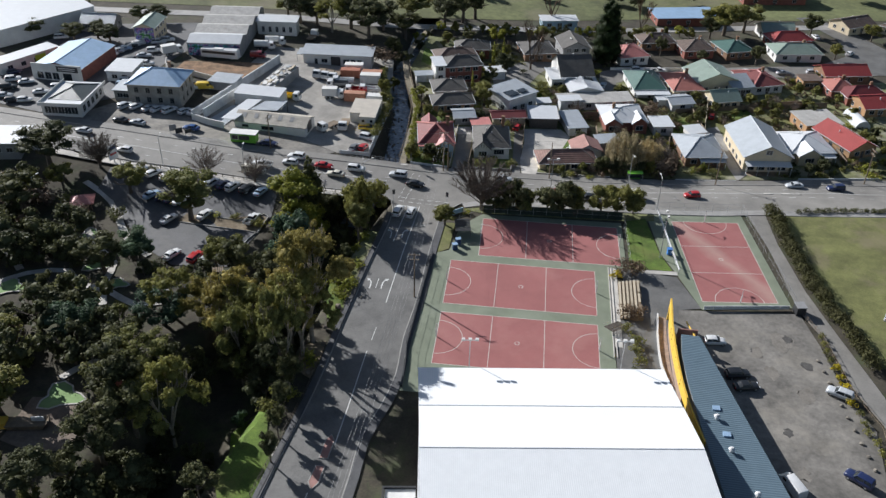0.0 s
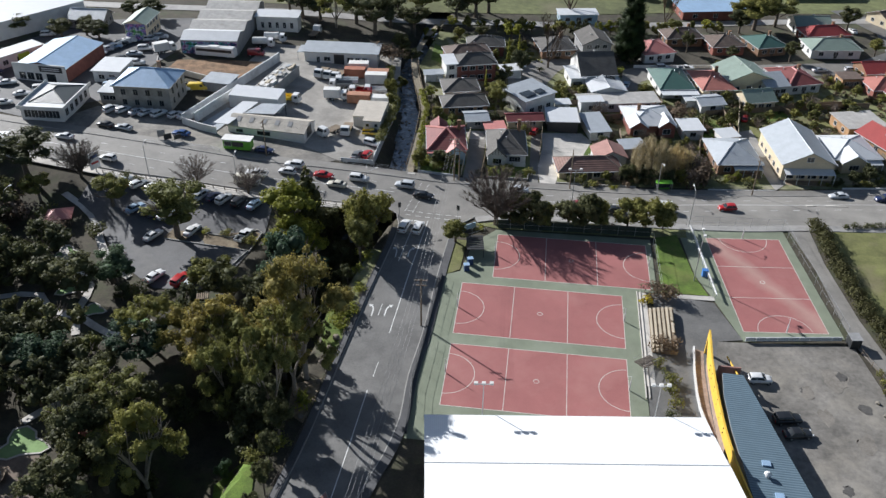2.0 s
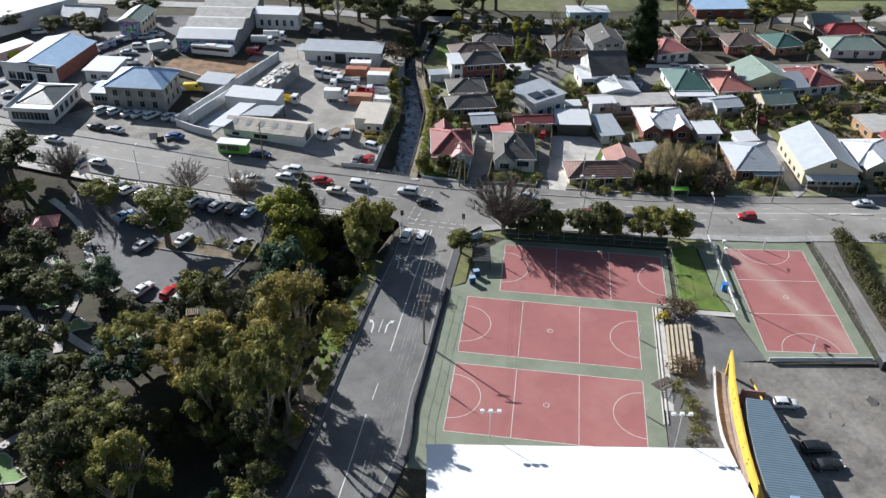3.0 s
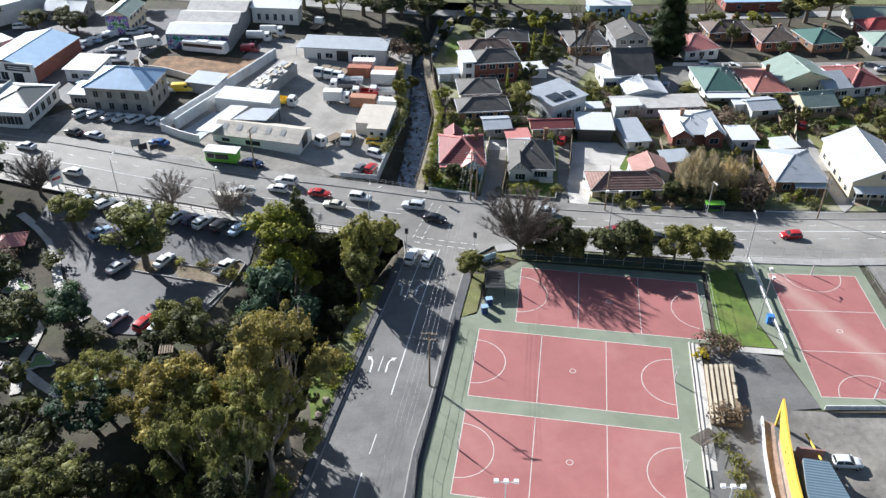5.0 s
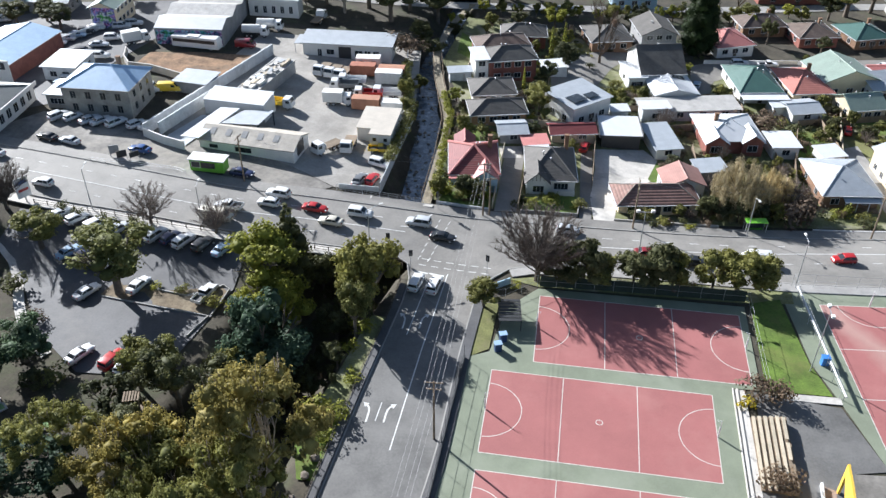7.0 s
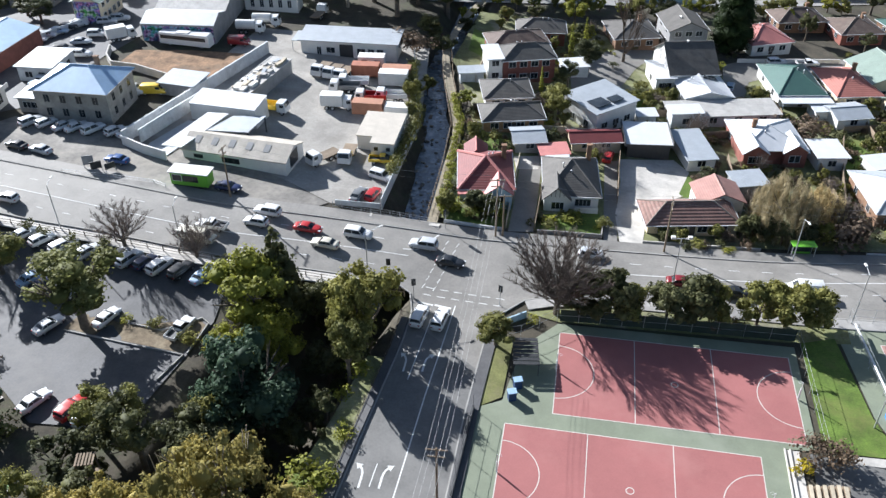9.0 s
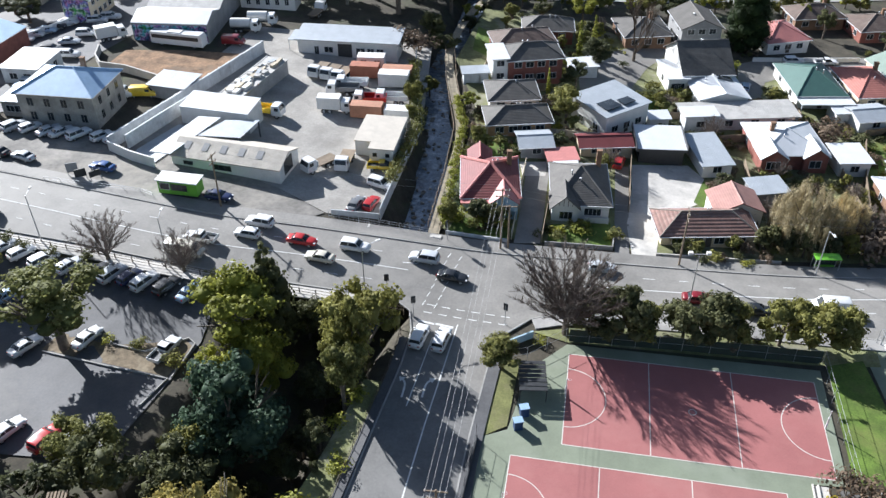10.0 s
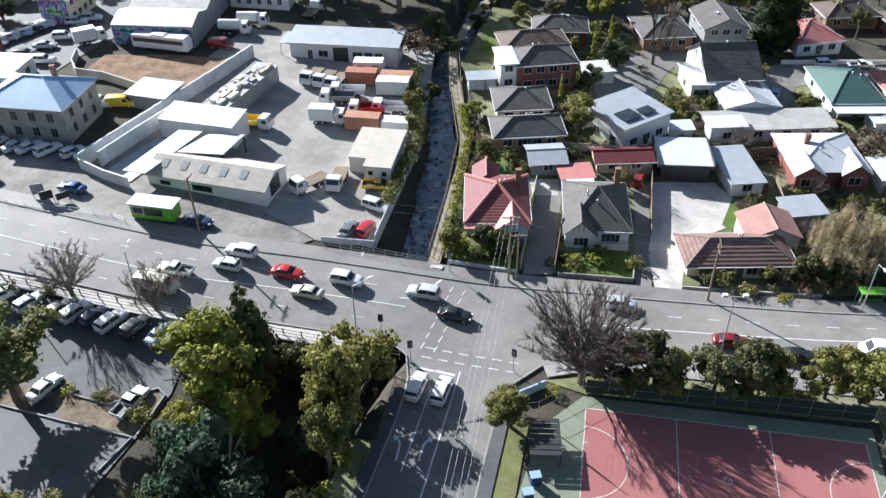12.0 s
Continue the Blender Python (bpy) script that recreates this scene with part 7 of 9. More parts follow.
KINDS = {
    "gum": lambda s: gum_tree(100 + s, 14, 6.5, "leaf_gum", "tall spreading gum tree with olive leaves and pale limbs"),
    "gold": lambda s: gum_tree(200 + s, 14, 6.5, "leaf_gum_gold", "spreading gum tree with golden olive leaves"),
    "dark": lambda s: round_tree(300 + s, 10, 4.5, "leaf_dark", "dense dark green evergreen tree"),
    "olive": lambda s: round_tree(400 + s, 9, 4.2, "leaf_olive", "rounded olive green evergreen tree"),
    "bright": lambda s: round_tree(500 + s, 10, 4.4, "leaf_bright", "bright green bushy evergreen tree", low=0.1),
    "gtree": lambda s: round_tree(580 + s, 4, 1.7, "leaf_olive", "small olive green garden tree", low=0.1),
    "gtreedark": lambda s: round_tree(590 + s, 4, 1.7, "leaf_dark", "small dark evergreen garden tree", low=0.1),
    "gumround": lambda s: round_tree(440 + s, 11, 4.6, "leaf_gum", "dense rounded brown olive gum tree", low=0.25),
    "scrub": lambda s: round_tree(550 + s, 5, 3.2, "leaf_dark", "dense dark scrub tree in the park", 5.5, 0.27, clumps=14, low=0.0),
    "scrubolive": lambda s: round_tree(520 + s, 5, 3.2, "leaf_gum", "low olive scrub tree in the park", 5.5, 0.25, clumps=14, low=0.0),
    "scrubbrown": lambda s: round_tree(530 + s, 5, 3.2, "leaf_brown", "low brown winter scrub in the park", 6.5, 0.2, clumps=14, low=0.0),
    "low": lambda s: round_tree(560 + s, 6, 3.6, "leaf_olive", "low spreading evergreen street tree", 8.0, 0.22, low=0.02),
    "lowdark": lambda s: round_tree(570 + s, 6, 3.6, "leaf_dark", "low spreading dark evergreen street tree", 8.0, 0.22, low=0.02),
    "blue": lambda s: round_tree(600 + s, 9, 4.6, "leaf_blue", "broad blue-green wattle tree with dense foliage", low=0.12),
    "cypress": lambda s: column_tree(700 + s, 22, 4.8, "leaf_cypress", "tall dark green cypress with a rounded top", 14, 0.28, 0.5),
    "conifer": lambda s: column_tree(720 + s, 11, 2.6, "leaf_dark", "dark green upright conifer tree"),
    "pencil": lambda s: column_tree(740 + s, 9, 0.9, "leaf_bright", "slender upright green pencil pine"),
    "bare": lambda s: fan_tree(800 + s, 10, "bare winter tree with a wide dome of fine twigs", 44, 17, 10),
    "smallbare": lambda s: fan_tree(820 + s, 7, "small bare winter street tree", 26, 14, 12, "pale_twig"),
    "poplar": lambda s: bare_tree(840 + s, 15, "tall bare reddish winter poplar", 3, 0.22, "leaf_brown", 0.3),
    "willow": lambda s: willow(860 + s, 9, 5.6, "large weeping willow with tawny hanging twigs"),
    "shrub": lambda s: shrub(900 + s, 1.6, 1.3, "leaf_olive", "rounded olive green garden shrub"),
    "dshrub": lambda s: shrub(920 + s, 1.6, 1.2, "leaf_dark", "clipped dark green garden shrub"),
    "gshrub": lambda s: shrub(940 + s, 1.4, 1.3, "leaf_bright", "bright green leafy garden shrub"),
    "yshrub": lambda s: shrub(960 + s, 1.1, 1.0, "leaf_yellow", "low yellow flowering garden shrub"),
    "bshrub": lambda s: shrub(980 + s, 2.2, 1.7, "leaf_brown", "twiggy brown winter shrub"),
}
TALL = {"scrub": 5, "scrubolive": 5, "scrubbrown": 5, "gtree": 4, "gtreedark": 4, "gumround": 11, "low": 6, "lowdark": 6, "gum": 14, "gold": 14, "dark": 10, "olive": 9, "bright": 10, "blue": 9, "cypress": 22, "conifer": 11, "pencil": 9, "bare": 10, "smallbare": 7, "poplar": 15, "willow": 9, "shrub": 1.6, "dshrub": 1.6, "gshrub": 1.4, "yshrub": 1.1, "bshrub": 2.2}
GROWN = {}
_plant_rnd = random.Random(77)


def plant(kind, x, y, h, wide=1.0, group=""):
    v = _plant_rnd.randint(0, 2 if kind in ("gum", "gold", "dark", "olive", "bright") else 1)
    turn = _plant_rnd.uniform(0, 360)
    s = h / TALL[kind]
    if kind in ("dark", "olive", "bright", "blue", "low", "lowdark"):
        wide *= 1.35
    z = land(x, y)
    if (kind, v) not in GROWN:
        o = KINDS[kind](v)
        o.location, o.rotation_euler = (x, y, z), (0, 0, radians(turn))
        GROWN[kind, v] = o
    else:
        o = copy_thing(GROWN[kind, v], pose(x, y, z, 0, 0, turn))
    o.scale = (s * wide, s * wide, s)
    if group:
        o["group"] = group
    return o


# park and gully west of the side road
# dark trees added among the gums to throw shade on road and gully
GUMS = [("gold", -40.0, -13.5, 19.5, 0.72), ("gum", -36.5, -13.0, 18.5, 0.75), ("gold", -22.8, -15.0, 24.6, 0.66), ("gum", -34.5, -20.0, 20, 0.52), ("gum", -23.4, -19.6, 19.5, 0.66), ("gum", -24.6, -26.6, 20, 0.44), ("gold", -28.0, -11.2, 20, 0.72), ("dark", -30, -8, 8, 0.7), ("dark", -35, -18, 12, 0.9), ("dark", -27, -24.5, 10, 0.7), ("dark", -26.0, -26.8, 10, 0.6), ("dark", -23.2, -29.0, 9, 0.55), ("dark", -30.4, -23.0, 11, 0.7), ("dark", -34.5, -21.5, 12, 0.7), ("dark", -52, -35.5, 13, 0.8), ("dark", -46.6, -40, 12, 0.8), ("dark", -48.5, -47.5, 12, 0.8), ("dark", -42.5, -51.5, 11, 0.8), ("dark", -55, -56, 9, 0.9), ("dark", -39, -58, 10, 0.8), ("olive", -66, -58, 8, 1.0), ("scrub", -38, -39, 4, 0.9), ("scrub", -36, -45, 4, 0.9), ("scrub", -40.5, -46, 4.5, 0.9), ("scrub", -36, -52, 4, 0.9), ("scrub", -41.5, -42, 4.5, 0.9), ("scrub", -33.5, -57, 4, 0.9), ("scrub", -43, -36, 4.5, 0.9), ("scrub", -34.5, -40.5, 3, 0.7),
        ("gum", -50.5, -30.0, 10, 1.35), ("gum", -42.0, -37.0, 19, 0.74), ("gum", -50.5, -12, 11, 1.0), ("gumround", -60.2, 22.6, 13, 1.5), ("gumround", -77.6, 30.4, 8, 1.5)]
for k, x, y, h, w in GUMS:
    plant(k, x, y, h, w, "trees of the park")
# the 11 m dark trees are added or raised to keep the gully shaded
GULLY = [("bright", -37.2, 27.4, 14, 0.9), ("bright", -33.6, 24.0, 15, 0.6), ("bright", -38.0, 20.4, 8.5, 0.75), ("conifer", -34.8, 32.8, 17.5, 1.0), ("blue", -32.4, 15.0, 18.5, 0.62), ("blue", -34.6, 13.2, 11.5, 0.75), ("olive", -21.0, 19.6, 11.5, 0.52), ("dark", -25.6, 24.4, 8, 0.8), ("dark", -26.0, 12.0, 6.5, 0.8), ("dark", -22.2, 13.4, 5.0, 0.7), ("olive", -21.2, 30.6, 15, 0.72), ("olive", -21.4, 25.0, 16.5, 0.46),
         ("olive", -37.4, 10.4, 9, 0.7), ("olive", -47.4, 3.4, 8.5, 0.8), ("olive", -43.0, 3.6, 9.5, 0.7), ("dark", -41, 1.5, 11, 0.8), ("dark", -36.5, -2, 11, 0.75), ("scrub", -26, -4, 3, 0.8), ("scrub", -25.6, 1.5, 3, 0.8), ("scrub", -32, 3, 4.5, 0.9), ("dark", -37, 6, 11, 0.8), ("scrub", -33, 8.5, 4.5, 0.9), ("scrub", -29.4, 9, 3.6, 0.8), ("scrub", -30, 4.6, 3.6, 0.8), ("scrub", -29, -7, 4, 0.9), ("dark", -30.6, 35.0, 9, 0.6), ("dark", -27.2, 35.4, 6, 0.6), ("scrub", -28.4, -2.0, 4.5, 0.9), ("dark", -26.0, 16.5, 5, 0.8), ("scrub", -25, 27, 3.4, 0.8), ("scrub", -22.6, 22, 2.4, 0.7), ("scrub", -21.4, 3, 2.2, 0.7), ("scrub", -22, -5, 2.6, 0.7),
         ("scrub", -19.6, 33, 1.8, 0.5), ("scrub", -20.4, 28.4, 2.2, 0.6), ("scrub", -19.8, 24, 1.8, 0.6), ("scrub", -24.4, 29.6, 3, 0.7), ("scrub", -24, 33.4, 2.6, 0.7), ("scrub", -24.2, 23.4, 2.8, 0.8), ("scrub", -21.6, 9, 2.0, 0.7), ("scrub", -29.6, 35, 3, 0.8), ("scrub", -27, 32, 3.2, 0.9), ("scrub", -29, 27, 3.0, 0.9), ("scrub", -27, 21, 3.0, 0.9), ("scrub", -24.6, 20, 2.6, 0.8), ("scrub", -27, 13, 3.2, 0.9), ("scrub", -23, 13, 2.4, 0.8), ("scrub", -24, 6, 3, 0.9), ("scrub", -28, 6, 3.2, 0.9), ("scrub", -23.6, -1, 3, 0.8), ("gshrub", -20.4, 20.6, 2.4, 1.0), ("gshrub", -21.0, 16.0, 1.8, 1.0)]
for k, x, y, h, w in GULLY:
    plant(k, x, y, h, w, "trees of the gully")
WEST = [(-104, 29), (-98, 19.5), (-90.5, 11), (-91, 2), (-78, 3.5), (-70.5, 0.5), (-69, -11), (-74, -19), (-63, -27), (-58.5, -20), (-73, -28.5), (-52, -14), (-66, 6), (-83, 12), (-42, -62), (-48, -58)]
_wr = random.Random(5)
WEST2 = [(-94, 30), (-86, 6), (-66, -20), (-54, -26), (-70, -40), (-78, -24), (-49, -2), (-100, 8), (-44, -8), (-37, -58)]
for i, (x, y) in enumerate(WEST + WEST2):
    plant(_wr.choice(["scrub", "scrub", "olive", "dark", "scrub", "dark", "blue"]), x, y, _wr.uniform(6.5, 10.5), _wr.uniform(0.95, 1.25), "trees of the park")
for x, y in ((-110, 22), (-114, 8), (-102, -6), (-92, -16), (-86, -30), (-96, -40), (-80, -48), (-70, -62), (-104, -60), (-120, -20)):
    plant(_wr.choice(["dark", "olive", "gum"]), x, y, _wr.uniform(7, 11), 1.2, "trees of the park")
for k, x, y, h, w in (("dark", -100.4, 37.0, 11, 1.3), ("bare", -88.5, 38.4, 9, 1.3), ("smallbare", -61.6, 38.4, 8, 1.35), ("smallbare", -49.8, 38.2, 7, 1.35), ("bshrub", -101, 24, 6.5, 1.3), ("bshrub", -95, 24, 4.5, 1.2), ("bshrub", -86, 18, 4, 1.2)):
    plant(k, x, y, h, w, "trees of the park")
for x, y in ((-69.6, 37.8), (-64.9, 38.0), (-44.9, 37.4), (-75.0, 38.6), (-78.6, 39.2)):
    plant("dshrub", x, y, 1.9, 0.95, "clipped shrubs by the car park")
for k, x, y, h in (("dshrub", -77.5, 20.6, 3), ("shrub", -90.6, 25.6, 2.6), ("dshrub", -68.4, 9, 3), ("shrub", -50.0, 24.4, 1.4), ("shrub", -44.4, 22.4, 1.8), ("gshrub", -55, 24.6, 1.0), ("shrub", -51, 24.2, 1.1), ("bshrub", -69, 15, 2), ("dshrub", -82, 6, 2.5), ("shrub", -60, 3, 2.4), ("gshrub", -24, -30, 2.2), ("gshrub", -21.4, -20.8, 2.0), ("shrub", -22.4, -30, 1.6), ("shrub", -26.5, -33.5, 2.2), ("dshrub", -24.0, -35, 2.2), ("gshrub", -19.6, 3, 1.8), ("gshrub", -18.8, 10, 1.5)):
    plant(k, x, y, h, 1.2, "shrubs of the park")
# corner and courts
for k, x, y, h, w in (("bare", 4.8, 37.0, 13.6, 1.25), ("olive", -2.9, 29.0, 5.2, 1.15), ("lowdark", 9.0, 37.2, 7.0, 0.8), ("lowdark", 12.2, 37.4, 8.4, 0.76), ("low", 15.2, 38.0, 6.2, 0.75), ("lowdark", 20.2, 38.4, 7.6, 0.72), ("lowdark", 23.8, 38.8, 8.4, 0.72), ("low", 27.0, 39.2, 7.0, 0.62), ("low", 32.6, 39.6, 7.4, 0.72), ("low", 36.6, 40.0, 7.6, 0.74), ("low", 40.2, 40.2, 6.6, 0.74)):
    plant(k, x, y, h, w, "trees beside the courts")
for k, x, y, h in (("bshrub", 36.8, 16.2, 3.2), ("bshrub", 38.4, 15.6, 3.0), ("bshrub", 37.2, 0.8, 3.0), ("yshrub", 34.8, 13.8, 1.5), ("shrub", 36.0, -3.8, 1.6), ("shrub", 37.4, -7.4, 2.0), ("shrub", 37.2, -10.2, 2.0), ("shrub", 37.6, -13.4, 1.8), ("dshrub", 36.8, -16.0, 1.6), ("bshrub", 26.6, 37.8, 1.8), ("bshrub", 28.8, 38.2, 1.6), ("gshrub", 30.2, 38.0, 1.2), ("gshrub", 1.6, 34.6, 1.0), ("dshrub", 12, 36.8, 1.4), ("dshrub", 18.6, 37.4, 1.4)):
    plant(k, x, y, h, 1.15, "shrubs beside the courts")
# creek banks, far belt and back gardens
BELT = [(-60.3, 144.8), (-48.8, 145.5), (-37.8, 147.5), (-30, 146), (-18, 160), (-66.5, 146), (-41.2, 138), (-54, 140), (-12, 166), (-72, 150), (-46, 158), (-30, 164), (-22, 172), (-8, 172)]
for x, y in BELT:
    plant(_wr.choice(["dark", "gum", "dark", "olive"]), x, y, _wr.uniform(9, 13), 1.1, "trees along the far road")
for k, x, y, h, w in (("dark", -27, 124, 7, 0.9), ("bshrub", -32.4, 119.5, 6, 1.2), ("dark", -30.6, 128, 8, 0.8), ("olive", -28.4, 100, 5, 0.7), ("olive", -28.8, 94, 5.5, 0.6), ("olive", -27.4, 106, 5, 0.7), ("olive", -27.2, 88, 4.5, 0.6),
                      ("dark", -24.4, 139.7, 5, 0.9), ("olive", -15.3, 143, 4.5, 0.8), ("bright", 1.4, 148.5, 7, 0.9), ("dark", -8, 145.5, 5, 0.9), ("olive", 16.7, 157.6, 6, 0.9), ("dark", 21.7, 156.5, 5, 0.9), ("dark", 5.8, 121.6, 8, 0.8), ("dark", 1.9, 113.1, 6, 0.8),
                      ("olive", 0.9, 97.6, 7.5, 0.95), ("dark", -0.4, 103.6, 5, 0.9), ("bright", -17.6, 97.6, 4, 0.9)):
    plant(k, x, y, h, w, "garden trees")
for k, x, y, h, w in (("cypress", 38.6, 144.8, 21, 1.15), ("poplar", 13.6, 130.6, 13, 1.0), ("pencil", 1.6, 128.0, 9, 1.0), ("pencil", 4.6, 129.6, 10, 1.0), ("pencil", -3.4, 106.4, 7, 0.9), ("willow", 39.8, 67.6, 10.6, 0.8), ("willow", 46.6, 70.6, 8, 0.8), ("poplar", 20, 178, 16, 1.2), ("poplar", 52.6, 178, 12, 1.0),
                      ("olive", 83.9, 182.7, 12, 1.3), ("olive", 91.9, 187.5, 11, 1.2), ("dark", 78.2, 178.4, 8, 1.0), ("dark", 116.9, 189.1, 8, 1.0), ("olive", 119.4, 164.6, 6, 0.9), ("dark", 58, 156.1, 7, 0.7), ("bright", 54.8, 164.5, 6, 0.6), ("dark", 71.2, 152, 5, 0.9), ("dark", 90.4, 154.8, 7, 0.8), ("dark", 41.4, 117.4, 3.6, 0.9), ("olive", 108.7, 122.6, 4.6, 0.8), ("olive", 138, 186, 7, 1.0), ("bshrub", 50, 104, 4.5, 1.3), ("bshrub", 47, 106, 3.6, 1.3)):
    plant(k, x, y, h, w, "garden trees")
for x, y in ((-145.5, 115), (-132, 114), (-120, 113.6), (-126, 117.6), (-118, 133), (-112, 136), (-140, 136)):
    plant("dark", x, y, 6, 1.3, "garden trees")
for k, x, y, h, w in (("gtreedark", 20.6, 59.8, 2.2, 1.3), ("gtree", 23.6, 60.6, 2.4, 1.3), ("gtree", 29.0, 62.4, 3.2, 1.1), ("gtreedark", 33.8, 63.6, 5.4, 1.1), ("gtreedark", 36.6, 64.4, 5.0, 1.1), ("bshrub", 31.2, 62.6, 2.6, 1.0), ("gtreedark", 39.6, 63.6, 4.6, 1.1), ("gtreedark", 43.4, 64.4, 4.8, 1.1), ("gtree", 46.8, 65.4, 4.6, 1.0), ("dshrub", 45.0, 65.0, 2.2, 1.5), ("bshrub", 49.4, 66.0, 5.6, 1.0), ("bshrub", 51.6, 68.4, 6.0, 1.0), ("smallbare", 50.2, 71.0, 7.0, 1.1), ("gtreedark", 52.0, 76.0, 3.6, 1.2)):
    plant(k, x, y, h, w, "garden shrubs")
_gr = random.Random(21)
for k in range(110):
    zone = _gr.choice([(-16, 58.5, -6, 61.5), (0, 58.5, 11, 63), (17, 57.5, 35, 60), (56, 66, 68, 72), (86, 73, 112, 80), (34, 84, 50, 90), (60, 98, 112, 112), (20, 110, 24, 122), (-18, 126, 20, 150), (60, 140, 120, 152), (42, 104, 60, 114), (24, 96, 34, 101), (-16, 80, -7, 87), (-17, 104, -13, 121), (-4, 97, 6, 107), (14, 98, 22, 112), (34, 104, 44, 116), (50, 70, 56, 100), (26, 62, 36, 64.6), (62, 102, 110, 118), (56, 128, 110, 142), (18, 60.4, 34, 62)])
    plant(_gr.choice(["shrub", "dshrub", "gshrub", "shrub", "bshrub"]), _gr.uniform(zone[0], zone[2]), _gr.uniform(zone[1], zone[3]), _gr.uniform(0.8, 2.2), _gr.uniform(0.8, 1.3), "garden shrubs")


def inside(x, y, pts):
    hit = False
    for (ax, ay), (bx, by) in zip(pts, pts[1:] + pts[:1]):
        if (ay > y) != (by > y) and x < ax + (y - ay) / (by - ay) * (bx - ax):
            hit = not hit
    return hit


CLEAR = [[(12.2, 57), (18.4, 57), (19, 68), (28, 76), (27.4, 88), (12.4, 87)], [(-5.4, 56), (-0.4, 56.8), (-0.4, 83), (-6.8, 81.5)], [(9.9, 56), (13.6, 57), (13.6, 90), (9.9, 86)], [(64.6, 101), (70.6, 103), (74.4, 72), (69, 66.5)], [(2, 106), (12.4, 110), (23, 138), (17, 143), (1, 122)], [(34, 111), (39, 112), (43, 128), (130, 150), (124, 161), (43, 142.5), (35.6, 137)]]


def open_ground(x, y, gap):
    for hx, hy, a, w, d in FOOTPRINTS:
        u = (x - hx) * math.cos(a) + (y - hy) * math.sin(a)
        v = -(x - hx) * math.sin(a) + (y - hy) * math.cos(a)
        if -gap < u < w + gap and -gap - 1.2 < v < d + gap:
            return False
    return not any(inside(x, y, p) for p in PAVED + CLEAR)


CLEARINGS = [(-61.5, -38, 9), (-56, -43, 8), (-64, -45, 6), (-87, -7, 6.5), (-73.4, 2.7, 6), (-91.5, 6.8, 5.5), (-57, -4.4, 4.5), (-80, 14, 5), (-66, -3, 4.5), (-88, 21.6, 6), (-52.4, -36.4, 4), (-26.5, -41, 7.5), (-25, -49, 6.5), (-28.5, -33, 3.5), (-44.5, -14, 3.5), (-34, -31, 6)]
CARPARK = [(-90, 42), (-28, 42), (-38, 26), (-42, 4), (-60, 2), (-80, 12), (-96, 28)]
_sr = random.Random(9)
count = 0
while count < 105:
    x, y = _sr.uniform(-116, -20.5), _sr.uniform(-66, 31)
    if x > -22.5 + (y + 10) * -0.05 + min(0, y + 10) * 0.06 or (y > -6 and x > -38) or inside(x, y, CARPARK) or any(math.hypot(x - a, y - b) < r for a, b, r in CLEARINGS):
        continue
    plant(_sr.choice(["scrub", "scrubolive", "scrub", "scrubbrown"]) if x < -46 else "scrub", x, y, _sr.uniform(3.2, 6.6), _sr.uniform(0.8, 1.15), "trees of the park")
    count += 1
_pr = random.Random(33)
count = 0
while count < 190:
    x, y = _pr.uniform(-16, 118), _pr.uniform(58.5, 146)
    if y < 58.5 + max(0, x) * 0.17 or not open_ground(x, y, 1.3) or (18 < x < 34 and y < 62):
        continue
    kind = _pr.choice(["shrub", "shrub", "gshrub", "dshrub", "dshrub", "bshrub", "gtree", "gtree", "gtreedark", "smallbare"])
    plant(kind, x, y, {"gtree": _pr.uniform(2.6, 4.6), "gtreedark": _pr.uniform(2.6, 5), "smallbare": _pr.uniform(3.0, 5.0)}.get(kind, _pr.uniform(0.9, 2.2)), _pr.uniform(0.9, 1.3), "garden shrubs")
    count += 1
for k in range(16):
    f = k / 15
    plant("yshrub" if 3 < k < 9 else "shrub", 72.8 + 3.2 * f * f + _gr.uniform(-0.3, 0.3), -1 - 34 * f, 1.2, 1.0, "bed of shrubs beside the parking")


def hedge(name, pts, w, h, leaf, seed, label):
    rnd = random.Random(seed)
    e = thing(name, pts[0][0], pts[0][1], 0, ground(*pts[0]), label, "hedge")
    blobs = []
    for x, y in resample(pts, 1.1):
        for _ in range(2):
            blobs.append((x - pts[0][0] + rnd.uniform(-0.3, 0.3) * w, y - pts[0][1] + rnd.uniform(-0.3, 0.3) * w, h * rnd.uniform(0.4, 0.72) + ground(x, y) - ground(*pts[0]), w * rnd.uniform(0.4, 0.55), 0.75))
    leaf_cloud("foliage", blobs, 8, 0.26, M[leaf], e, seed, 0, 0.8)
    bm = bmesh.new()
    for x, y in resample(pts, 2.0):
        tube(bm, (x - pts[0][0], y - pts[0][1], -0.3), (x - pts[0][0], y - pts[0][1], h * 0.6), 0.06, 0.03, 5)
    part("stems", bm, M["bark"], e)


hedge("hedge", [(72.9, 46.0), (73.3, 32), (75.4, 14), (78.0, 0.7), (80.4, -9)], 3.0, 2.6, "leaf_hedge", 31, "thick brownish olive hedge beside the lane")
hedge("hedge", [(79.5, 46.4), (99.4, 50.2), (130, 56.2)], 1.4, 1.2, "leaf_dark", 32, "low dark hedge along the street")
hedge("hedge", [(-15.6, 57.6), (-16.6, 72), (-17.4, 88), (-20.6, 100)], 1.6, 1.5, "leaf_bright", 33, "straggling green growth beside the creek path")
hedge("hedge", [(-25.9, 66), (-25.6, 76), (-25.8, 88), (-29.6, 100), (-31.4, 110)], 2.2, 3.0, "leaf_olive", 34, "tall straggling bushes along the creek fence")
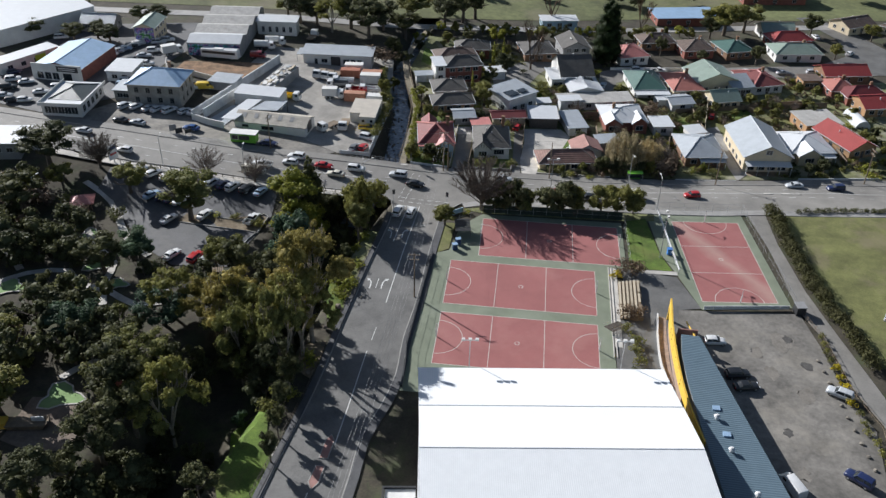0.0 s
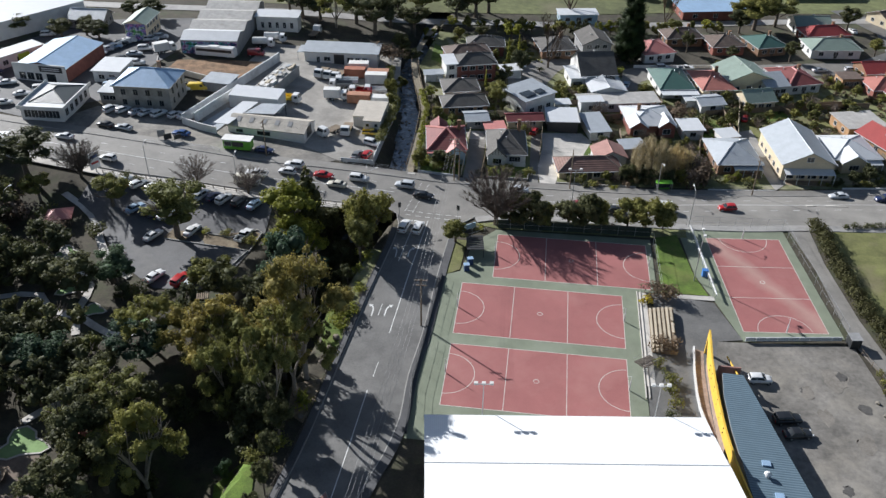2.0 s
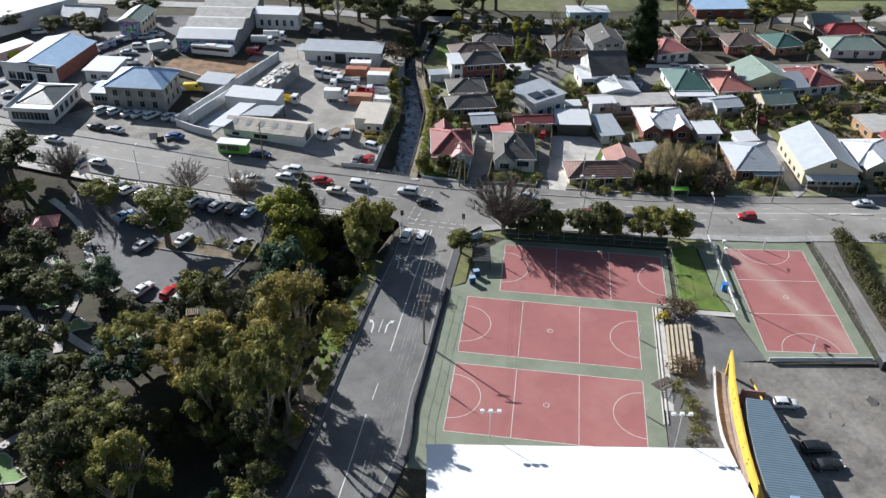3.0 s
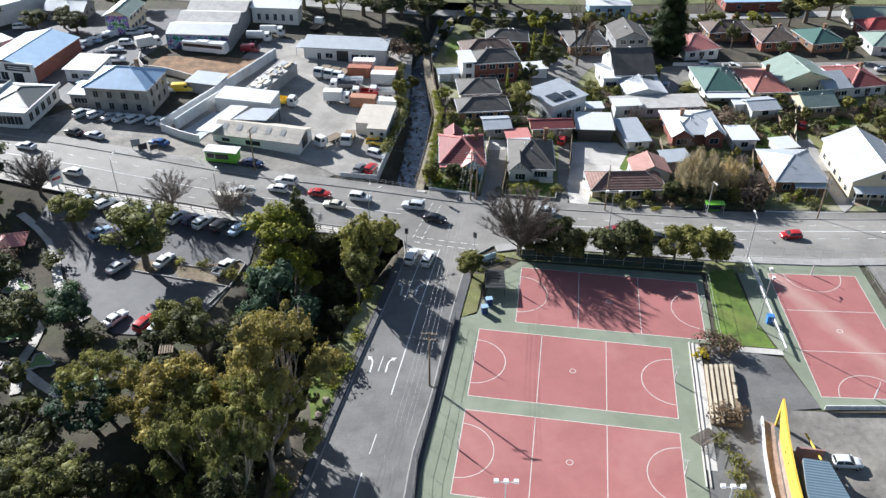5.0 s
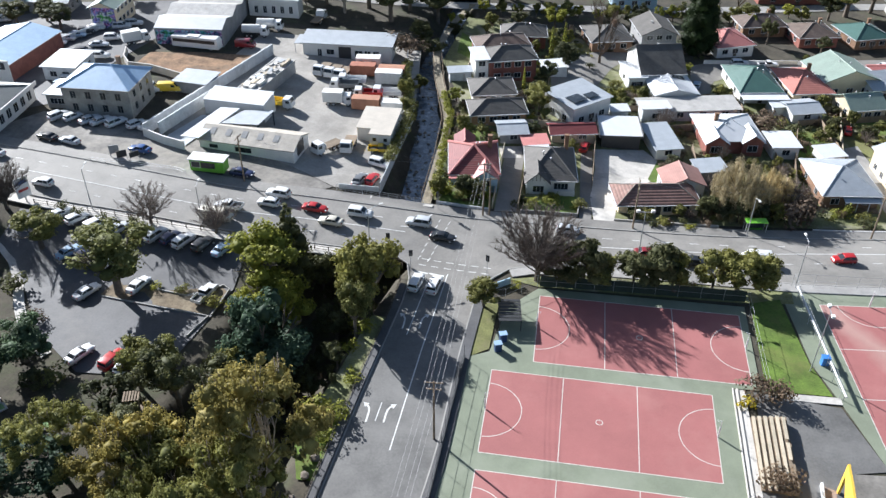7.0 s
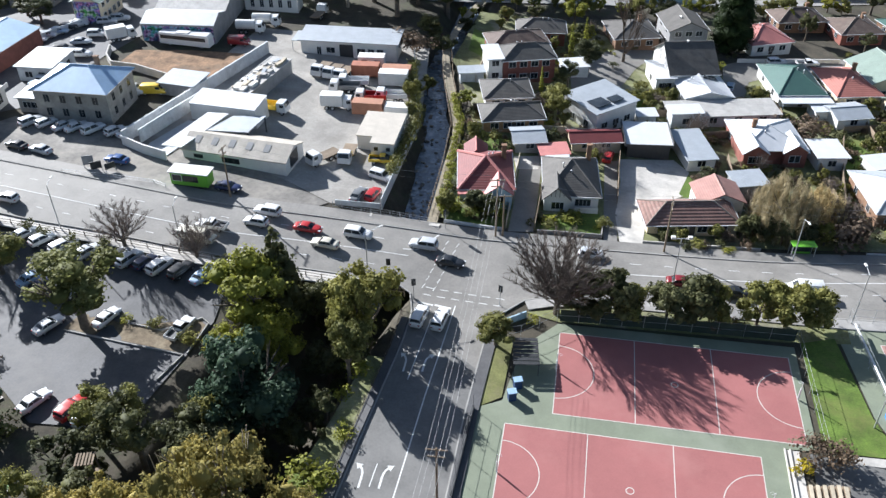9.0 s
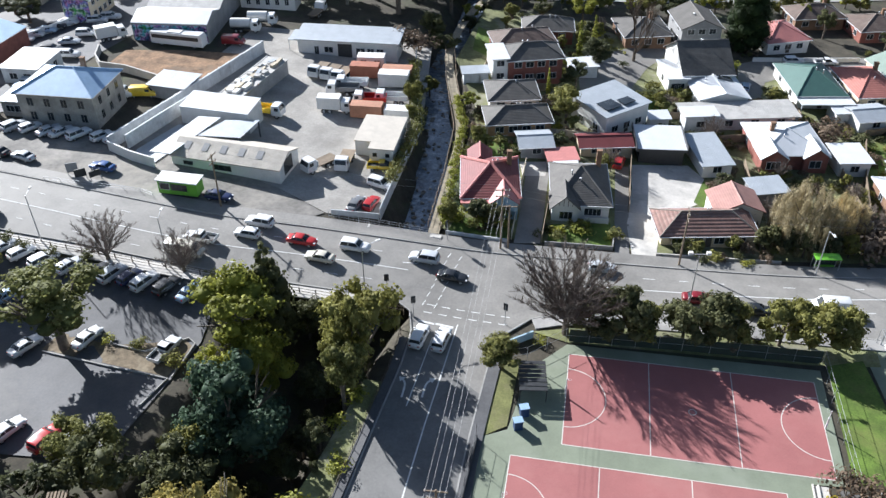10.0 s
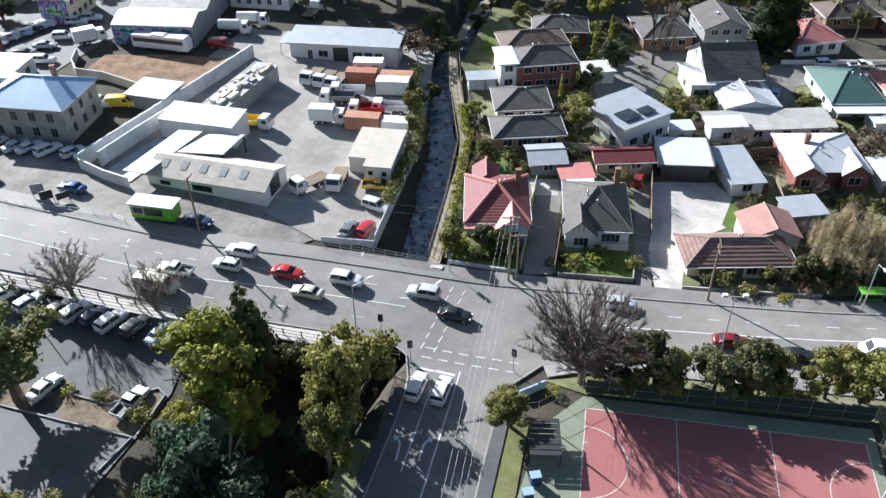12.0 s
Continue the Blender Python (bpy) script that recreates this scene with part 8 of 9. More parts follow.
for k in range(24):
    x = -26 + 4.2 * k
    plant(_wr.choice(["low", "low", "bright", "scrub", "gtree"]), x + _wr.uniform(-1, 1), 149 + 0.3 * (x + 26) + _wr.uniform(-1.5, 1.5), _wr.uniform(3.5, 5.5), _wr.uniform(0.7, 1.0), "trees along the far road")



def undergrowth(name, count, leaf, area, size, seed, label, spread=(0.5, 1.1), gap=0.5):
    """Low tangled planting along walls and fences, one loose mass that nobody could count."""
    rnd = random.Random(seed)
    blobs = []
    while len(blobs) < count * 4:
        x, y = rnd.uniform(area[0], area[2]), rnd.uniform(area[1], area[3])
        if y < 58.5 + max(0, x) * 0.17 or not open_ground(x, y, gap):
            continue
        r = rnd.uniform(*spread)
        for _ in range(4):
            px, py = x + rnd.uniform(-1.4, 1.4), y + rnd.uniform(-1.0, 1.0)
            blobs.append((px, py, ground(px, py) + r * 0.45, r * rnd.uniform(0.5, 0.9), 0.8))
    ob = leaf_cloud(name, blobs, 9, size, M[leaf], None, seed)
    return tagged(ob, label, "undergrowth", "", "stuff")


GARDENS = (-15.5, 58.5, 122, 148)
undergrowth("undergrowth", 150, "leaf_dark", GARDENS, 0.24, 61, "dark green low planting among the back gardens")
undergrowth("undergrowth", 130, "leaf_olive", GARDENS, 0.24, 62, "olive green low planting among the back gardens")
undergrowth("undergrowth", 130, "leaf_brown", GARDENS, 0.22, 63, "brown leafless bushes among the back gardens")
rnd = random.Random(64)
wood = []
for k in range(44):
    x = -190 + 9.4 * k
    y = 205 + 0.25 * x + rnd.uniform(-12, 70)
    h = rnd.uniform(4, 8)
    for _ in range(7):
        wood.append((x + rnd.uniform(-0.5, 0.5) * h, y + rnd.uniform(-0.5, 0.5) * h, ground(x, y) + h * rnd.uniform(0.35, 0.9), h * rnd.uniform(0.22, 0.36), 0.85))
tagged(leaf_cloud("far_wood", wood, 3.2, 0.5, M["leaf_dark"], None, 64, core=0.7), "scattered dark trees on the far paddocks", "woods", "", "stuff")


# ---- small structures and fittings ----
sheet("yard_paving", [(13.0, 85.6), (23.5, 88.4), (26.2, 84.6), (25.2, 76.5), (18.4, 70.0), (17.2, 57.4), (13.6, 57.1), (12.8, 66), (13.6, 78)], 0.06, M["concrete"], "pale concrete driveway and yard")
sheet("driveway", [(-4.7, 79.5), (-0.8, 81), (-0.5, 62), (-0.4, 57.2), (-4.4, 56.4), (-4.4, 66)], 0.055, M["asphalt"], "grey asphalt driveway between the houses")
sheet("driveway", [(10.6, 84), (13.0, 85), (13.2, 57), (11.0, 56.8)], 0.055, M["asphalt"], "grey asphalt driveway beside the bungalow")
sheet("garden_ground", [(-16.4, 57.2), (-5, 57.4), (16, 58.8), (37, 61.4), (54, 65), (71, 69), (110, 77), (150, 85), (170, 150), (60, 138), (40, 128), (-2, 150), (-22, 148), (-24, 118), (-16, 96)], 0.0, M["garden_grass"], "rough grass and beds of the back gardens", step=4.0, category="garden")
sheet("lawn", [(-13.4, 79), (-6.6, 81), (-6.6, 87), (-13.6, 86)], 0.05, M["grass"], "shady green back lawn", category="lawn")
sheet("lawn", [(-14.8, 56.4), (-5.4, 56.8), (-5.4, 62.4), (-14.2, 60.6)], 0.05, M["grass"], "green front garden lawn", category="lawn")
sheet("lawn", [(0.6, 57.4), (10.4, 58.6), (10.2, 65.8), (0.8, 63)], 0.05, M["grass"], "green front garden lawn", category="lawn")
sheet("lawn", [(26.0, 83.8), (28.0, 80), (26.5, 74), (24.0, 76.5)], 0.08, M["grass"], "small green lawn beside the yard", category="lawn")
sheet("lawn", [(16.4, 112), (21, 113), (20.4, 106), (16.8, 105)], 0.05, M["grass"], "sunny green courtyard lawn", category="lawn")
sheet("lawn", [(17.4, 98), (22.6, 99), (22.2, 103), (17.6, 102.4)], 0.05, M["drygrass"], "square of pale lawn", category="lawn")
sheet("driveway", [(65.8, 99.2), (69.5, 101.4), (73.0, 72.4), (69.6, 67.6)], 0.06, M["footpath"], "pale concrete drive beside the hall")
sheet("patio", [(-6.2, 80.6), (-1.4, 82.2), (-1.3, 77.4), (-5.2, 76.2)], 0.06, M["concrete"], "pale concrete apron before the shed")
sheet("lawn", [(57.5, 104.9), (63.3, 107.7), (62.7, 100.0), (57.7, 97.5)], 0.06, M["grass"], "square green back lawn", category="lawn")
sheet("lawn", [(71.0, 112.4), (80.3, 117.4), (81.6, 111.3), (72.2, 104.9)], 0.06, M["grass"], "green back lawn with shrubs", category="lawn")
sheet("lawn", [(54, 80), (57, 101), (63, 103), (62.4, 90)], 0.05, M["grass"], "long green back garden", category="lawn")
sheet("lawn", [(66, 96), (96, 101), (108, 116), (70, 108)], 0.05, M["drygrass"], "overgrown green back gardens", category="lawn")
sheet("lawn", [(-21.4, 124), (-16.6, 121), (-16.4, 133), (-22, 137)], 0.05, M["grass"], "sunlit green back lawn", category="lawn")
sheet("lawn", [(-160, 152), (-40, 160), (60, 196), (260, 230), (260, 420), (-160, 420)], 0.03, M["paddock"], "wide pale green paddocks beyond the far road", category="lawn")
sheet("lawn", [(-31.0, -28.6), (-28.9, -27.6), (-27.2, -29.6), (-25.6, -34), (-24.0, -41), (-20.8, -46), (-22.4, -52), (-28, -53), (-31.6, -46), (-31.8, -39), (-33.4, -33)], 0.12, M["grass"], "bright green grassy bank in the park", category="lawn", on=land, step=2.0)
# duller grass colour paints the shaded stretch of the verge
sheet("lawn", [(-17.9, 10), (-17.2, 24), (-19.6, 24), (-21.6, 10), (-23.0, 3.4), (-18.4, 3.4)], 0.09, M["garden_grass"], "rough duller grass verge with shade put into its colour", category="lawn")
sheet("road_back", [(34.8, 112), (38.2, 113), (41.6, 128), (48, 133.5), (72, 139), (128, 151), (152, 160), (178, 206), (164, 212), (143, 172), (122, 160), (70, 147.5), (44, 141.5), (36.6, 136)], 0.05, M["asphalt"], "grey back street among the houses")
sheet("road_court", [(6.4, 106), (11.8, 112), (16.6, 128), (22, 138), (18, 142), (9, 134), (2.0, 120), (3.2, 108)], 0.05, M["asphalt"], "grey asphalt court between the back houses")
sheet("road_junction", [(106, 152.5), (134, 152), (172, 159), (172, 174), (141, 177), (135, 192), (123, 211), (116, 209), (126, 186), (124, 168)], 0.056, M["asphalt_side"], "wide dark asphalt junction among the houses")
far_line = curve_pts([(-260, 140), (-133, 145), (-76, 150), (-36, 153), (4.6, 166), (67, 185), (110, 196), (200, 212), (400, 240)], 6.0)
tagged(part("road_far", ribbon_bm(far_line, 5.0, 0.08), M["footpath"], None), "pale road beyond the houses", "road", "", "structure")
rail_line = curve_pts([(-300, 166), (-150, 166), (-80, 176), (0, 214), (120, 262), (300, 330)], 8.0)
tagged(part("track_far", ribbon_bm(rail_line, 4.0, 0.08), M["soil"], None), "brown rail bed crossing the paddocks", "track", "", "structure")

# creek: water, rocks, path and bridge
creek_line = [p for p in resample(CREEK, 2.0)]
bm = bmesh.new()
rows = []
for i, (x, y) in enumerate(creek_line):
    a, b = creek_line[max(0, i - 1)], creek_line[min(len(creek_line) - 1, i + 1)]
    dx, dy = b[0] - a[0], b[1] - a[1]
    n = math.hypot(dx, dy)
    w = 2.5 + 0.35 * math.sin(y * 0.5)
    if y < 34:
        break
    z = ground(x, y) - creek_deep(y) + 0.35
    rows.append((bm.verts.new((x - dy / n * w, y + dx / n * w, z)), bm.verts.new((x + dy / n * w, y - dx / n * w, z))))
for a, b in zip(rows, rows[1:]):
    bm.faces.new((a[0], a[1], b[1], b[0]))
tagged(part("water", bm, M["water"], None), "shallow creek water running over stones", "water", "", "structure")
_rr = random.Random(8)
rock_meshes = []
for k in range(5):
    bm = bmesh.new()
    bmesh.ops.create_icosphere(bm, subdivisions=1, radius=0.5)
    for v in bm.verts:
        v.co *= _rr.uniform(0.7, 1.15)
        v.co.z *= 0.6
    me = bpy.data.meshes.new("creek_stone")
    bm.to_mesh(me)
    bm.free()
    me.materials.append(M["rock"])
    rock_meshes.append(me)
for k in range(150):
    y = _rr.uniform(56, 128)
    x = None
    for (ax, ay), (bx, by) in zip(CREEK, CREEK[1:]):
        if by <= y <= ay:
            x = ax + (bx - ax) * (ay - y) / (ay - by)
    x += _rr.choice([-1, 1]) * _rr.uniform(0.2, 2.4)
    ob = new("creek_stone", rock_meshes[k % 5])
    s = _rr.uniform(0.4, 1.1)
    ob.scale = (s, s * _rr.uniform(0.7, 1.2), s)
    ob.rotation_euler = (0, 0, _rr.uniform(0, 6))
    ob.location = (x, y, ground(x, y) - 3.25)
    tagged(ob, "grey brown stone lying in the creek", "stone", "stones in the creek")


def wall_part(name, pts, h, thick, mat, parent):
    return part(name, ribbon_bm(pts, thick, -0.3, h + 0.3), mat, parent)


def rail_fence(name, pts, h, step, rails, mat, label, r=0.04, group="", category="fence", flat=False):
    """Posts and rails; every post and rail is a part of its own."""
    p = resample(pts, step)
    x0, y0 = p[0]
    z0 = ground(x0, y0)
    e = thing(name, x0, y0, 0, z0, label, category, group)
    bm = bmesh.new()
    if flat:
        box(bm, -r, -r, -0.3, r, r, h)
    else:
        tube(bm, (0, 0, -0.3), (0, 0, h), r, r, 6)
    me = bpy.data.meshes.new("post")
    bm.to_mesh(me)
    bm.free()
    me.materials.append(mat)
    for x, y in p:
        ob = new("post", me)
        ob.parent = e
        ob.location = (x - x0, y - y0, ground(x, y) - z0)
    for rz in rails:
        part("rail", pipe(bmesh.new(), [(x - x0, y - y0, ground(x, y) - z0 + rz) for x, y in p], r * 0.7), mat, e)
    return e


# fences round the courts and along the roads
tagged(part("court_wall", ribbon_bm([(-4.2, 17), (-4.6, 6), (-4.9, -6), (-5.2, -14), (-4.6, -20), (-4.4, -25)], 0.3, -0.1, 0.75), M["dark_metal"], None), "low dark retaining wall beside the courts", "wall")
rail_fence("court_fence", [(-4.2, 17), (-4.6, 6), (-4.9, -6), (-5.2, -14), (-4.6, -20)], 2.6, 3.0, (0.8, 1.7, 2.58), M["dark_metal"], "tall dark wire fence beside the courts", 0.03)
rail_fence("court_fence", [(-3.4, 29.6), (0.3, 31.0), (5.0, 35.4), (20, 36.2), (37.6, 36.8), (38.0, 17.2)], 2.4, 3.0, (1.2, 2.38), M["metal"], "galvanised wire fence behind the courts", 0.03)
tagged(part("windbreak", ribbon_bm([(5.4, 35.5), (20, 36.26), (37.4, 36.86)], 0.04, 0.1, 2.1), M["shade_cloth"], None), "dark green windbreak cloth tied to the court fence", "windbreak")
rail_fence("court_fence", [(45.3, 42.2), (65.6, 43.7), (69.8, 8.4)], 2.6, 3.0, (1.3, 2.58), M["metal"], "galvanised wire fence round the single court", 0.03)
rail_fence("court_fence", [(45.3, 42.2), (47.6, 17.5)], 2.6, 3.0, (1.3, 2.58), M["metal"], "galvanised wire fence beside the lawn", 0.03)
rail_fence("lane_fence", [(70.4, 7.4), (73.0, -2), (74.4, -16), (77.0, -24.5), (75.4, -40)], 1.2, 2.5, (0.6, 1.15), M["timber"], "low rail fence beside the parking", 0.05)
rail_fence("carpark_fence", [(-84, 40.0), (-66, 39.1), (-44.6, 37.8), (-30, 37.4)], 1.1, 2.4, (0.45, 0.95), M["dark_timber"], "dark timber post and rail fence by the car park", 0.06, flat=True)
rail_fence("road_fence", [(-16.9, 33), (-16.9, 26), (-18.2, 10), (-19.4, -8.6), (-20.4, -27), (-22.2, -43), (-23.2, -52)], 1.1, 2.5, (0.5, 1.05), M["dark_timber"], "dark guard fence beside the side road", 0.05)
rail_fence("bridge_railing", [(-33.4, 55.2), (-17.2, 54.9)], 1.2, 1.6, (0.3, 0.75, 1.18), M["metal"], "galvanised bridge railing above the creek", 0.035)
rail_fence("bridge_railing", [(-30, 37.4), (-17.4, 37.0)], 1.1, 2.0, (0.5, 1.05), M["timber"], "weathered timber rail fence above the gully", 0.05)
M["path_boards"] = surface("path_boards", (0.3, 0.255, 0.18), 0.9, 0.3, 0.6, 4.0, 0.01)
rail_fence("path_railing", [(-16.0, 57), (-16.3, 72), (-17.1, 88), (-22.2, 108), (-25.0, 122)], 1.1, 2.0, (0.55, 1.08), M["timber"], "timber railing along the creek path", 0.05)
rail_fence("path_railing", [(-17.9, 57), (-18.2, 72), (-19.2, 88), (-24.4, 108), (-27.0, 122)], 1.1, 2.0, (0.55, 1.08), M["timber"], "timber railing along the creek path", 0.05)
rail_fence("verge_fence", [(-80.6, 54.0), (-64.1, 54.2), (-61.6, 53.4)], 0.9, 2.5, (0.45, 0.88), M["metal"], "low steel rail along the forecourt", 0.035)
tagged(part("creek_path", ribbon_bm(curve_pts([(-16.8, 55.4), (-17.2, 72), (-18.0, 88), (-23.2, 108), (-26.0, 122), (-25.2, 141), (-22, 158)]), 1.7, 0.05, 0.08), M["path_boards"], None), "narrow brown path beside the creek", "path", "", "structure")
tagged(part("bridge", boxes((-33, 54.0, -2.6, -26.6, 54.9, ground(-28, 54) + 0.1), (-18.2, 54.0, -2.6, -15.4, 54.9, ground(-17, 54) + 0.1), (-33, 54.2, 0.0, -15.4, 54.9, 1.0)), M["concrete"], None), "plain concrete road bridge over the creek", "bridge", "", "structure")

# white barrier and dark box by the single court
e = thing("court_barrier", 51.6, 4.9, 8.3, 0.05, "white perforated barrier across the court's end", "barrier")
for k in range(9):
    bm = boxes((1.93 * k, -0.06, 0.15, 1.93 * k + 1.88, 0.06, 1.0))
    pn = part("panel", bm, M["white_paint"], e)
    for j in range(4):
        bm = bmesh.new()
        tube(bm, (1.93 * k + 0.25 + 0.46 * j, -0.075, 0.58), (1.93 * k + 0.25 + 0.46 * j, 0.075, 0.58), 0.12, 0.12, 8)
        part("hole", bm, M["grey_wall"], pn)
e = thing("service_box", 70.4, 6.6, 8, 0.05, "dark grey service cabinet by the gate", "cabinet")
part("body", boxes((-0.9, -1.0, 0, 0.9, 1.0, 1.9)), M["dark_metal"], e)
part("cap", boxes((-1.0, -1.1, 1.9, 1.0, 1.1, 2.0)), M["grey_wall"], e)
e = thing("gutter_pipe", 45.6, 40.6, 0, 0.05, "thick white rail leaning along the court fence", "rail")
bm = bmesh.new()
tube(bm, (0.2, 0, 1.2), (2.5, -24.0, 1.2), 0.16, 0.16, 8)
part("pipe", bm, M["white_paint"], e)
for k in range(5):
    bm = bmesh.new()
    tube(bm, (0.3 + 0.55 * k, -1 - 5.6 * k, 0), (0.3 + 0.55 * k, -1 - 5.6 * k, 1.15), 0.06, 0.06, 6)
    part("support", bm, M["metal"], e)
M["navy"] = surface("navy_blue_paint", (0.02, 0.05, 0.14), 0.5, 0.12, 1.0, 5.0, 0.0)
M["bright_blue"] = surface("bright_blue_paint", (0.05, 0.2, 0.55), 0.5, 0.12, 1.0, 5.0, 0.0)
for bx, by, tr in ((0.4, 19.4, 20), (0.9, 21.6, 20), (46.9, 24.2, 5)):
    e = thing("umpire_box", bx, by, tr, 0.05, "bright blue timekeeper's box beside the court", "box", "blue boxes")
    part("body", boxes((-0.5, -0.4, 0, 0.5, 0.4, 1.4)), M["bright_blue" if bx > 40 else "navy"], e)
    part("roof", boxes((-0.58, -0.48, 1.4, 0.58, 0.48, 1.5)), M["bright_blue" if bx > 40 else "zinc_blue"], e)
    # thin dark slab paints the shade inside the box's window
    part("opening_panel", boxes((0.49, -0.3, 0.7, 0.52, 0.3, 1.2)), M["dark_metal"], e)
e = thing("spectator_stand", 1.3, 26.2, 8, 0.05, "dark open frame shelter beside the court", "stand")
for k in range(7):
    part("slat", boxes((-1.6, -2.4 + 0.75 * k, 2.0, 1.8, -1.8 + 0.75 * k, 2.08)), M["dark_metal"], e)
for sx, sy in ((-1.5, -2.3), (1.7, -2.3), (-1.5, 2.3), (1.7, 2.3)):
    part("post", boxes((sx - 0.05, sy - 0.05, 0, sx + 0.05, sy + 0.05, 2.0)), M["dark_metal"], e)
part("beam", boxes((-1.6, -2.4, 1.88, -1.5, 2.4, 2.0)), M["dark_metal"], e)
part("beam", boxes((1.7, -2.4, 1.88, 1.8, 2.4, 2.0)), M["dark_metal"], e)

# bleachers
e = thing("bleachers", 34.5, -0.4, -1, 0.05, "stepped timber bleachers with pale bench boards", "bleachers")
for k in range(6):
    x = 0.5 + 0.72 * k
    part("step", boxes((x - 0.05, 0, 0, x + 0.72, 12.2, 0.18 + 0.16 * k)), M["timber"], e)
    for y0, y1 in ((4.6, 7.4), (8.0, 11.9)) if k == 5 else ((0.1, 12.1),):
        part("bench", boxes((x, y0, 0.42 + 0.16 * k, x + 0.42, y1, 0.5 + 0.16 * k)), M["pale_timber"], e)
tagged(part("border", ribbon_bm([(34.35, 16.9), (34.25, -9)], 1.5, 0.0, 0.09), M["concrete"], None), "worn tan concrete ground beside the courts", "edging", "", "structure")
for bx in (33.35, 33.95):
    tagged(part("border", ribbon_bm([(bx + 0.05, 17.0), (bx - 0.1, -12)], 0.16, 0.0, 0.24), M["concrete"], None), "pale concrete kerb beside the courts", "edging", "", "structure")
tagged(part("border", ribbon_bm([(40.6, 16.6), (47.9, 16.9)], 1.3, 0.0, 0.09), M["concrete"], None), "pale concrete edge of the lawn strip", "edging", "", "structure")
e = thing("stand_steps", 34.4, -1.2, -42, 0.05, "dark slatted stair between garden beds", "stairs")
for k in range(11):
    part("tread", boxes((0.05, -0.2 - 0.42 * k, 0.1 + 0.1 * k, 2.3, 0.02 - 0.42 * k, 0.18 + 0.1 * k)), M["dark_timber"], e)
for xx in (0, 2.3):
    bm = bmesh.new()
    tube(bm, (xx, 0.1, 0.9), (xx, -4.6, 1.9), 0.04, 0.04, 6)
    part("handrail", bm, M["metal"], e)
e = thing("screen_wall", 41.8, 0.4, 0, 0.0, "thin white curved screen wall", "wall")
part("screen", ribbon_bm([(0.5, 1.3), (-0.1, -5.0), (-0.3, -10.1), (-0.2, -13.8), (0.6, -19)], 0.28, 0, 0.7, base=0), M["white_paint"], e)
sheet("entrance_path", [(42.5, 1.7), (44.0, 1.1), (43.5, -4), (43.3, -12), (43.5, -19.5), (42.6, -18.4), (41.8, -13.4), (41.7, -9.7), (41.9, -4.6)], 0.07, M["pink_paving"], "pinkish brick path along the yellow wall", step=30)

# poles
def utility_pole(x, y, h, turn, label="dark timber power pole with crossarms", arms=2):
    e = thing("power_pole", x, y, turn, None, label, "pole", "power poles")
    bm = bmesh.new()
    tube(bm, (0, 0, -0.5), (0, 0, h), 0.17, 0.11, 10)
    part("shaft", bm, M["timber"], e)
    for k in range(arms):
        part("crossarm", boxes((-1.2 + 0.2 * k, -0.06, h - 0.35 - 1.1 * k, 1.2 - 0.2 * k, 0.06, h - 0.22 - 1.1 * k)), M["timber"], e)
        for j in (-1.05, -0.45, 0.45, 1.05):
            bm = bmesh.new()
            tube(bm, (j * (1 - 0.17 * k), 0, h - 0.22 - 1.1 * k), (j * (1 - 0.17 * k), 0, h + 0.0 - 1.1 * k), 0.05, 0.04, 6)
            part("insulator", bm, M["concrete"], e)
    return (x, y, ground(x, y) + h)


def lamp_pole(x, y, h, turn, heads=1, reach=1.4, label="grey steel street lamp", group="street lamps", name="street_lamp"):
    e = thing(name, x, y, turn, None, label, "lamp", group)
    bm = bmesh.new()
    tube(bm, (0, 0, -0.4), (0, 0, h), 0.11, 0.06, 8)
    part("pole", bm, M["metal"], e)
    if heads == 1:
        bm = bmesh.new()
        tube(bm, (0, 0, h - 0.1), (reach, 0, h + 0.35), 0.05, 0.04, 6)
        part("arm", bm, M["metal"], e)
        part("lamp_head", boxes((reach - 0.1, -0.14, h + 0.28, reach + 0.6, 0.14, h + 0.42)), M["white_wall"], e)
    else:
        part("bar", boxes((-1.3, -0.05, h - 0.05, 1.3, 0.05, h + 0.05)), M["metal"], e)
        for k in range(heads):
            xx = -1.15 + 2.3 * k / (heads - 1)
            part("floodlight", boxes((xx - 0.28, -0.25, h + 0.02, xx + 0.28, 0.2, h + 0.38)), M["white_wall"], e)


tops = [utility_pole(-8.6, -66, 10, 5), utility_pole(-5.9, 1.2, 10.5, 3), utility_pole(-6.2, 54.4, 11, 10), utility_pole(-50.3, 53.4, 9.5, 85), utility_pole(20.5, 55.9, 10, 92), utility_pole(63.0, 62.8, 10, 100), utility_pole(103.0, 72.4, 10, 100), utility_pole(-5.1, 54.8, 8, 10, "short timber service pole", 1)]


def wires(a, b, offs, name="power_line"):
    for o in offs:
        bm = bmesh.new()
        p0, p1 = Vector(a), Vector(b)
        d = (p1 - p0).normalized()
        side = Vector((-d.y, d.x, 0)) * o
        pipe(bm, [p0.lerp(p1, k / 14) + side + Vector((0, 0, -4.4 * k / 14 * (1 - k / 14))) for k in range(15)], 0.013, 3)
        tagged(part(name, bm, M["wire"], None), "thin overhead power wire between poles", "wire", "overhead wires")


